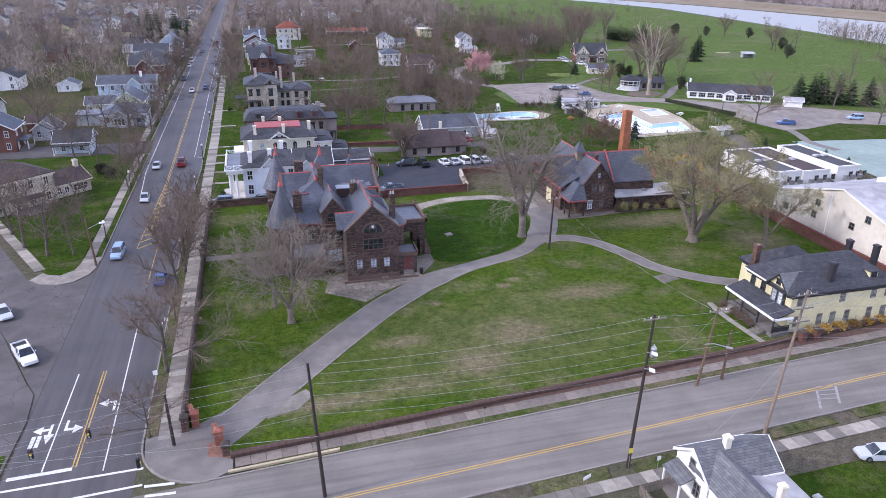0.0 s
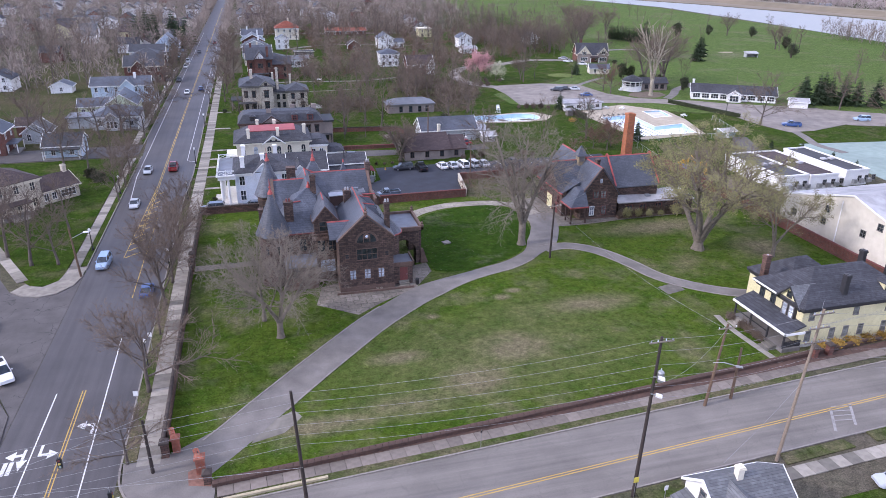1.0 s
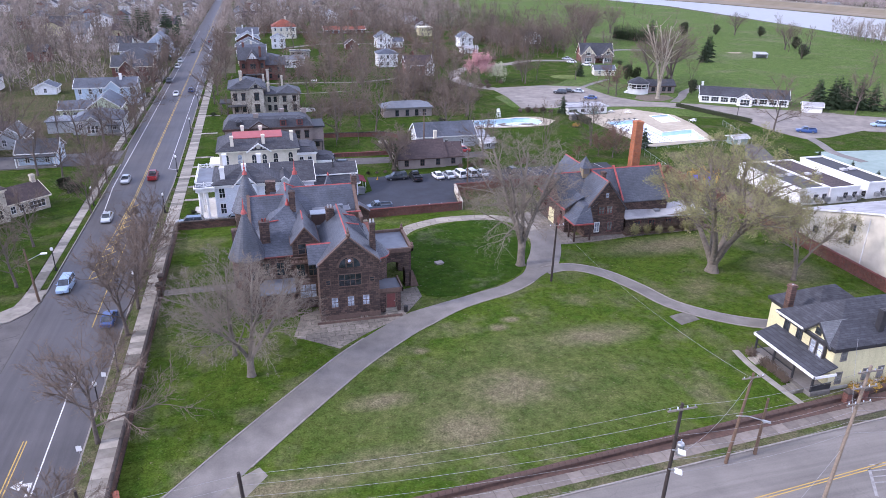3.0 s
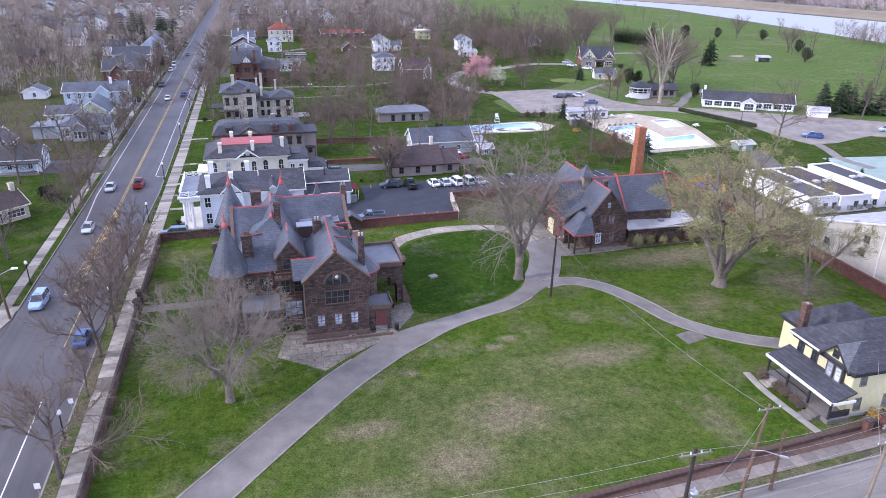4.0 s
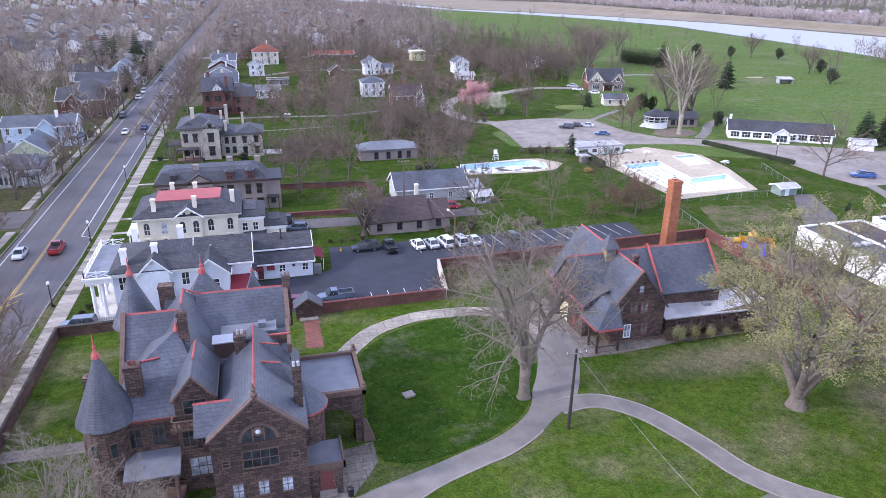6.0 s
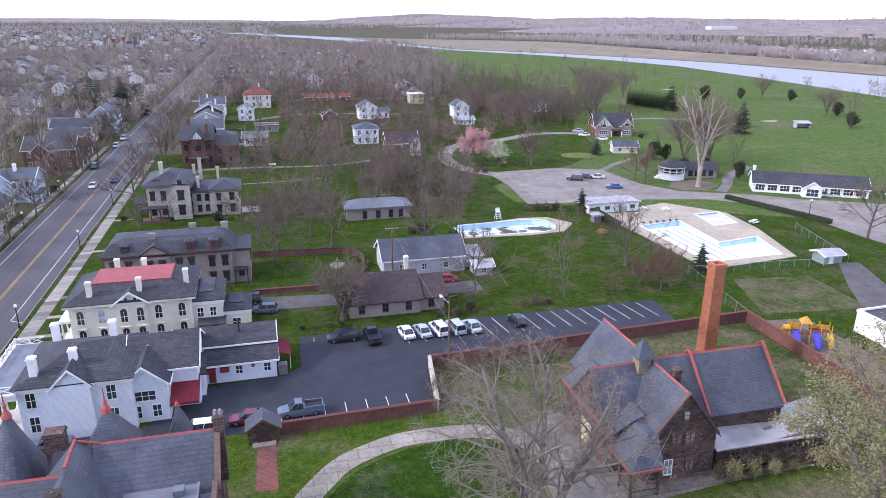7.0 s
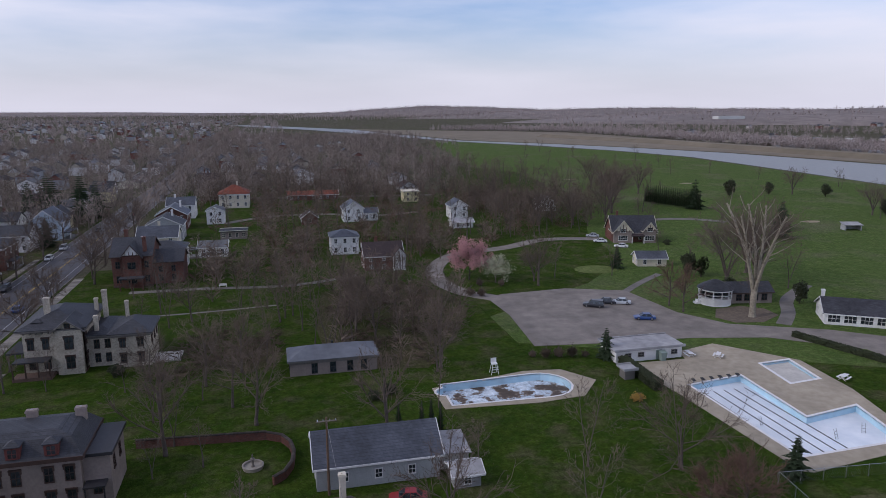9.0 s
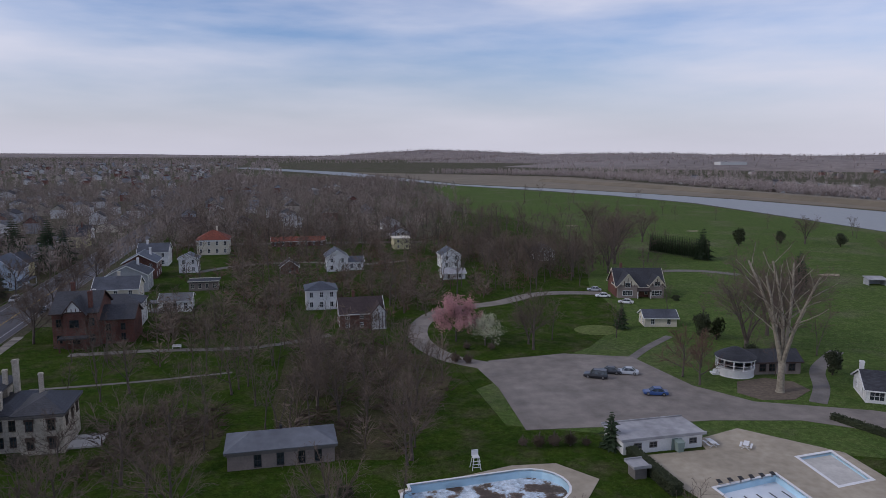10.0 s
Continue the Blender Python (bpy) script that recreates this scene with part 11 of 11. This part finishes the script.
cable([(43.4, 175.4, 9.6), (45.3, 95.1, 9.4)], "long service line over the gardens", 0.016, 1.8)
cable([(-33.5, 46, 7.4), (-25.0, 49.6, 6.49), (-20.6, 51.7, 6.39), (-13.9, 55, 6.8)], "signal span wire over the junction", 0.02, 0.03)
cable([(-33.5, 46, 8.4), (-15.4, 45.6, 6.79), (0.25, 43.6, 7.2)], "signal span wire over the junction", 0.02, 0.05)

lamp_arm = thing("street_light", 45.9, 51.8, 0, 0, "curved arm street light with a pale head", "street light")
part("arm", G().tube((0.15, 0, 5.6), (0.9, -0.8, 6.0), 0.05, n=6).tube((0.9, -0.8, 6.0), (1.9, -1.6, 5.9), 0.05, n=6), M_metal, lamp_arm)
part("lamp_head", G().loft([[(1.8, -1.75, 5.8), (2.5, -2.1, 5.75), (2.6, -1.85, 5.75), (1.9, -1.5, 5.8)], [(1.85, -1.72, 5.98), (2.45, -2.05, 5.9), (2.55, -1.88, 5.9), (1.92, -1.52, 5.98)]]), M_metal, lamp_arm)
for z in (11.6, 13.4):
    fl = thing("flood_light", 30.8, 40.4, z, -30, "pale flood light on the utility pole", "flood light")
    part("bracket", G().box(-0.05, 0.5, -0.04, 0.04, 0, 0.08), M_metal, fl)
    part("lamp_head", G().slab([(0.4, -0.25, 0.1), (0.95, -0.25, -0.02), (0.95, 0.25, -0.02), (0.4, 0.25, 0.1)], 0.14), M_white, fl)


def lamp_post(x, y):
    p = thing("lamp_post", x, y, 0.12, 0, "black iron lamp post with a round white globe", "lamp post", "lamp posts")
    part("post", G().lathe(0, 0, [(0.2, 0), (0.18, 0.4), (0.09, 0.6), (0.07, 3.3), (0.12, 3.4)], 10), M_black, p)
    part("globe", G().lathe(0, 0, [(0.1, 3.4), (0.22, 3.52), (0.25, 3.7), (0.18, 3.92), (0.05, 4.0)], 10), M_white, p)
    return p


lp = lamp_post(-16.2, 140.9)
for x, y in ((-30.1, 116.6), (-16.6, 75.4), (-16.6, 104.5), (-16.2, 168.4), (-30.2, 148), (-15.9, 208), (-31.2, 226), (-15.9, 244), (-31.2, 258), (-15.9, 282), (-31.2, 296), (149.5, 193.4)):
    copy_thing(lp, pose(x, y, 0.12))
cob = thing("street_light", -29.9, 105.6, 0, 0, "long pale arm street light over the lane", "street light")
part("arm", G().tube((-0.3, 0, 6.6), (1.6, 0.3, 7.4), 0.05, n=6), M_metal, cob)
part("lamp_head", G().box(1.5, 2.3, 0.15, 0.5, 7.3, 7.48), M_white, cob)


def signal(x, y, z, rz):
    p = thing("traffic_signal", x, y, z, rz, "hanging yellow-framed traffic signal", "traffic signal", "traffic signals")
    h = part("housing", G().box(-0.17, 0.17, -0.15, 0.15, -1.0, 0), M_black, p)
    part("hanger", G().cyl(0, 0, 0, 0.5, 0.03, n=6), M_metal, p)
    for k, m in enumerate((M_redtrim, M_sign, M_court)):
        part("lens", G().tube((0, -0.15, -0.17 - 0.33 * k), (0, -0.2, -0.17 - 0.33 * k), 0.11, n=10, caps=True), m, h)


signal(-25.0, 49.6, 6.0, 0)
signal(-20.6, 51.7, 5.9, 0)
signal(-15.4, 45.6, 6.3, 90)


def post_sign(x, y, h, label, mat, w=0.5, hh=0.6, rz=0):
    p = thing("road_sign", x, y, 0.1, rz, label, "road sign", "road signs")
    part("post", G().cyl(0, 0, 0, h, 0.03, n=6), M_metal, p)
    part("plate", G().box(-w / 2, w / 2, -0.06, -0.03, h - hh, h), mat, p)


post_sign(-16.6, 66.2, 2.6, "white road sign on a verge post", M_white)
post_sign(-16.6, 79.5, 2.6, "white road sign on a verge post", M_white)
post_sign(18.6, 50.8, 2.2, "small dark sign post on the verge", M_poledark, 0.2, 0.3)
post_sign(30.2, 39.9, 2.8, "yellow diamond warning sign by the pole", M_sign, 0.5, 0.6)
post_sign(32.6, 38.6, 2.4, "white street sign near the cottage", M_white, 0.4, 0.5)
post_sign(24.6, 38.0, 2.2, "pale metal street sign", M_white, 1.0, 0.4, 20)
bar = thing("parking_beam", 0, 0, 0, 0, "long pale timber beam lying on the verge", "beam")
part("beam", G().prism([(-8.4, 49.15), (2.7, 49.9), (2.7, 50.2), (-8.4, 49.45)], 0.13, 0.36), M_timber, bar)
lb = thing("utility_box", 29.6, 105.4, 0.0, 14, "small pale concrete box in the lawn", "utility box")
part("box", G().box(-0.6, 0.6, -0.5, 0.5, 0, 0.35), M_conc, lb)
part("lid", G().box(-0.65, 0.65, -0.55, 0.55, 0.35, 0.42), M_kerb, lb)
bn = thing("refuse_bin", 20.9, 90.4, 0.14, 0, "black refuse bin beside the entry steps", "bin")
part("body", G().cyl(0, 0, 0, 0.9, 0.28, 0.33, 10), M_black, bn)
part("lid", G().cyl(0, 0, 0.9, 1.02, 0.35, 0.2, 10), M_black, bn)
for k, (x, y) in enumerate(((14.6, 89.9), (15.2, 89.9))):
    pt = thing("flower_pot", x, y, 0.12, 0, "small dry planter before the south front", "planter", "planters")
    part("pot", G().cyl(0, 0, 0, 0.35, 0.16, 0.22, 10), M_taupe, pt)
    part("soil", G().cyl(0, 0, 0.33, 0.36, 0.18, n=10), M_mulch, pt)
cone = thing("traffic_cone", 27.4, 152.8, 0.16, 0, "orange traffic cone at the lot edge", "traffic cone")
part("base", G().box(-0.18, 0.18, -0.18, 0.18, 0, 0.03), M_yellowplastic, cone)
part("cone", G().cyl(0, 0, 0.03, 0.7, 0.14, 0.03, 10), M_yellowplastic, cone)
lot_lamp = thing("lot_light", 44.9, 141.2, 0.0, 0, "weathered wooden pole with a lamp arm over the lot", "street light")
part("post", G().tube((0, 0, -0.1), (0.1, 0, 9.8), 0.15, 0.1, 9, True), M_polewood, lot_lamp)
part("arm", G().tube((0.1, 0, 9.2), (-0.6, 1.6, 9.6), 0.04, n=6), M_metal, lot_lamp)
part("lamp_head", G().loft([[(-0.85, 1.5, 9.5), (-0.35, 1.5, 9.5), (-0.45, 2.3, 9.55), (-0.75, 2.3, 9.55)], [(-0.75, 1.55, 9.72), (-0.45, 1.55, 9.72), (-0.5, 2.2, 9.66), (-0.7, 2.2, 9.66)]]), M_white, lot_lamp)
bench = thing("garden_bench", 24.6, 281.8, 0.18, 0, "white garden bench beside the drive", "bench")
part("seat", G().box(-1, 1, -0.25, 0.25, 0.42, 0.48), M_white, bench)
part("backrest", G().box(-1, 1, 0.2, 0.26, 0.48, 0.95), M_white, bench)
for sx in (-0.9, 0.9):
    part("leg", G().box(sx - 0.05, sx + 0.05, -0.22, 0.22, 0, 0.42), M_white, bench)
for x, y in ((228.3, 326.3), (247.3, 330.8), (279.2, 468.2), (222.0, 507.9)):
    bk = [(x + 4.2 * math.cos(a * 0.7) * (1 + 0.25 * math.sin(2 * a)), y + 2.4 * math.sin(a * 0.7)) for a in range(9)]
    structure("sand_bunker", flat_poly(bk, 0.0, 0.16), M_sand, "pale sand bunker on the fairway", "bunker")
structure("putting_green", flat_poly([(127 + 6.2 * math.cos(a * 0.314), 276 + 5.0 * math.sin(a * 0.314)) for a in range(20)], 0.0, 0.17), M_green, "pale putting green beside the drive", "lawn")

# each thing's origin goes to its base
bpy.context.view_layer.update()
for ob in [o for o in scene.objects if o.type == 'EMPTY' and o.parent is None and o.location.length < 1e-6 and o.children]:
    pts = [c.matrix_world @ Vector(q) for c in ob.children if c.type == 'MESH' for q in c.bound_box]
    if not pts or ob.get("kind") in ("structure", "stuff"):
        continue
    c = Vector(((min(p.x for p in pts) + max(p.x for p in pts)) / 2, (min(p.y for p in pts) + max(p.y for p in pts)) / 2, 0))
    ob.location = c
    for ch_ in ob.children:
        ch_.matrix_parent_inverse = Matrix.Translation(-c)
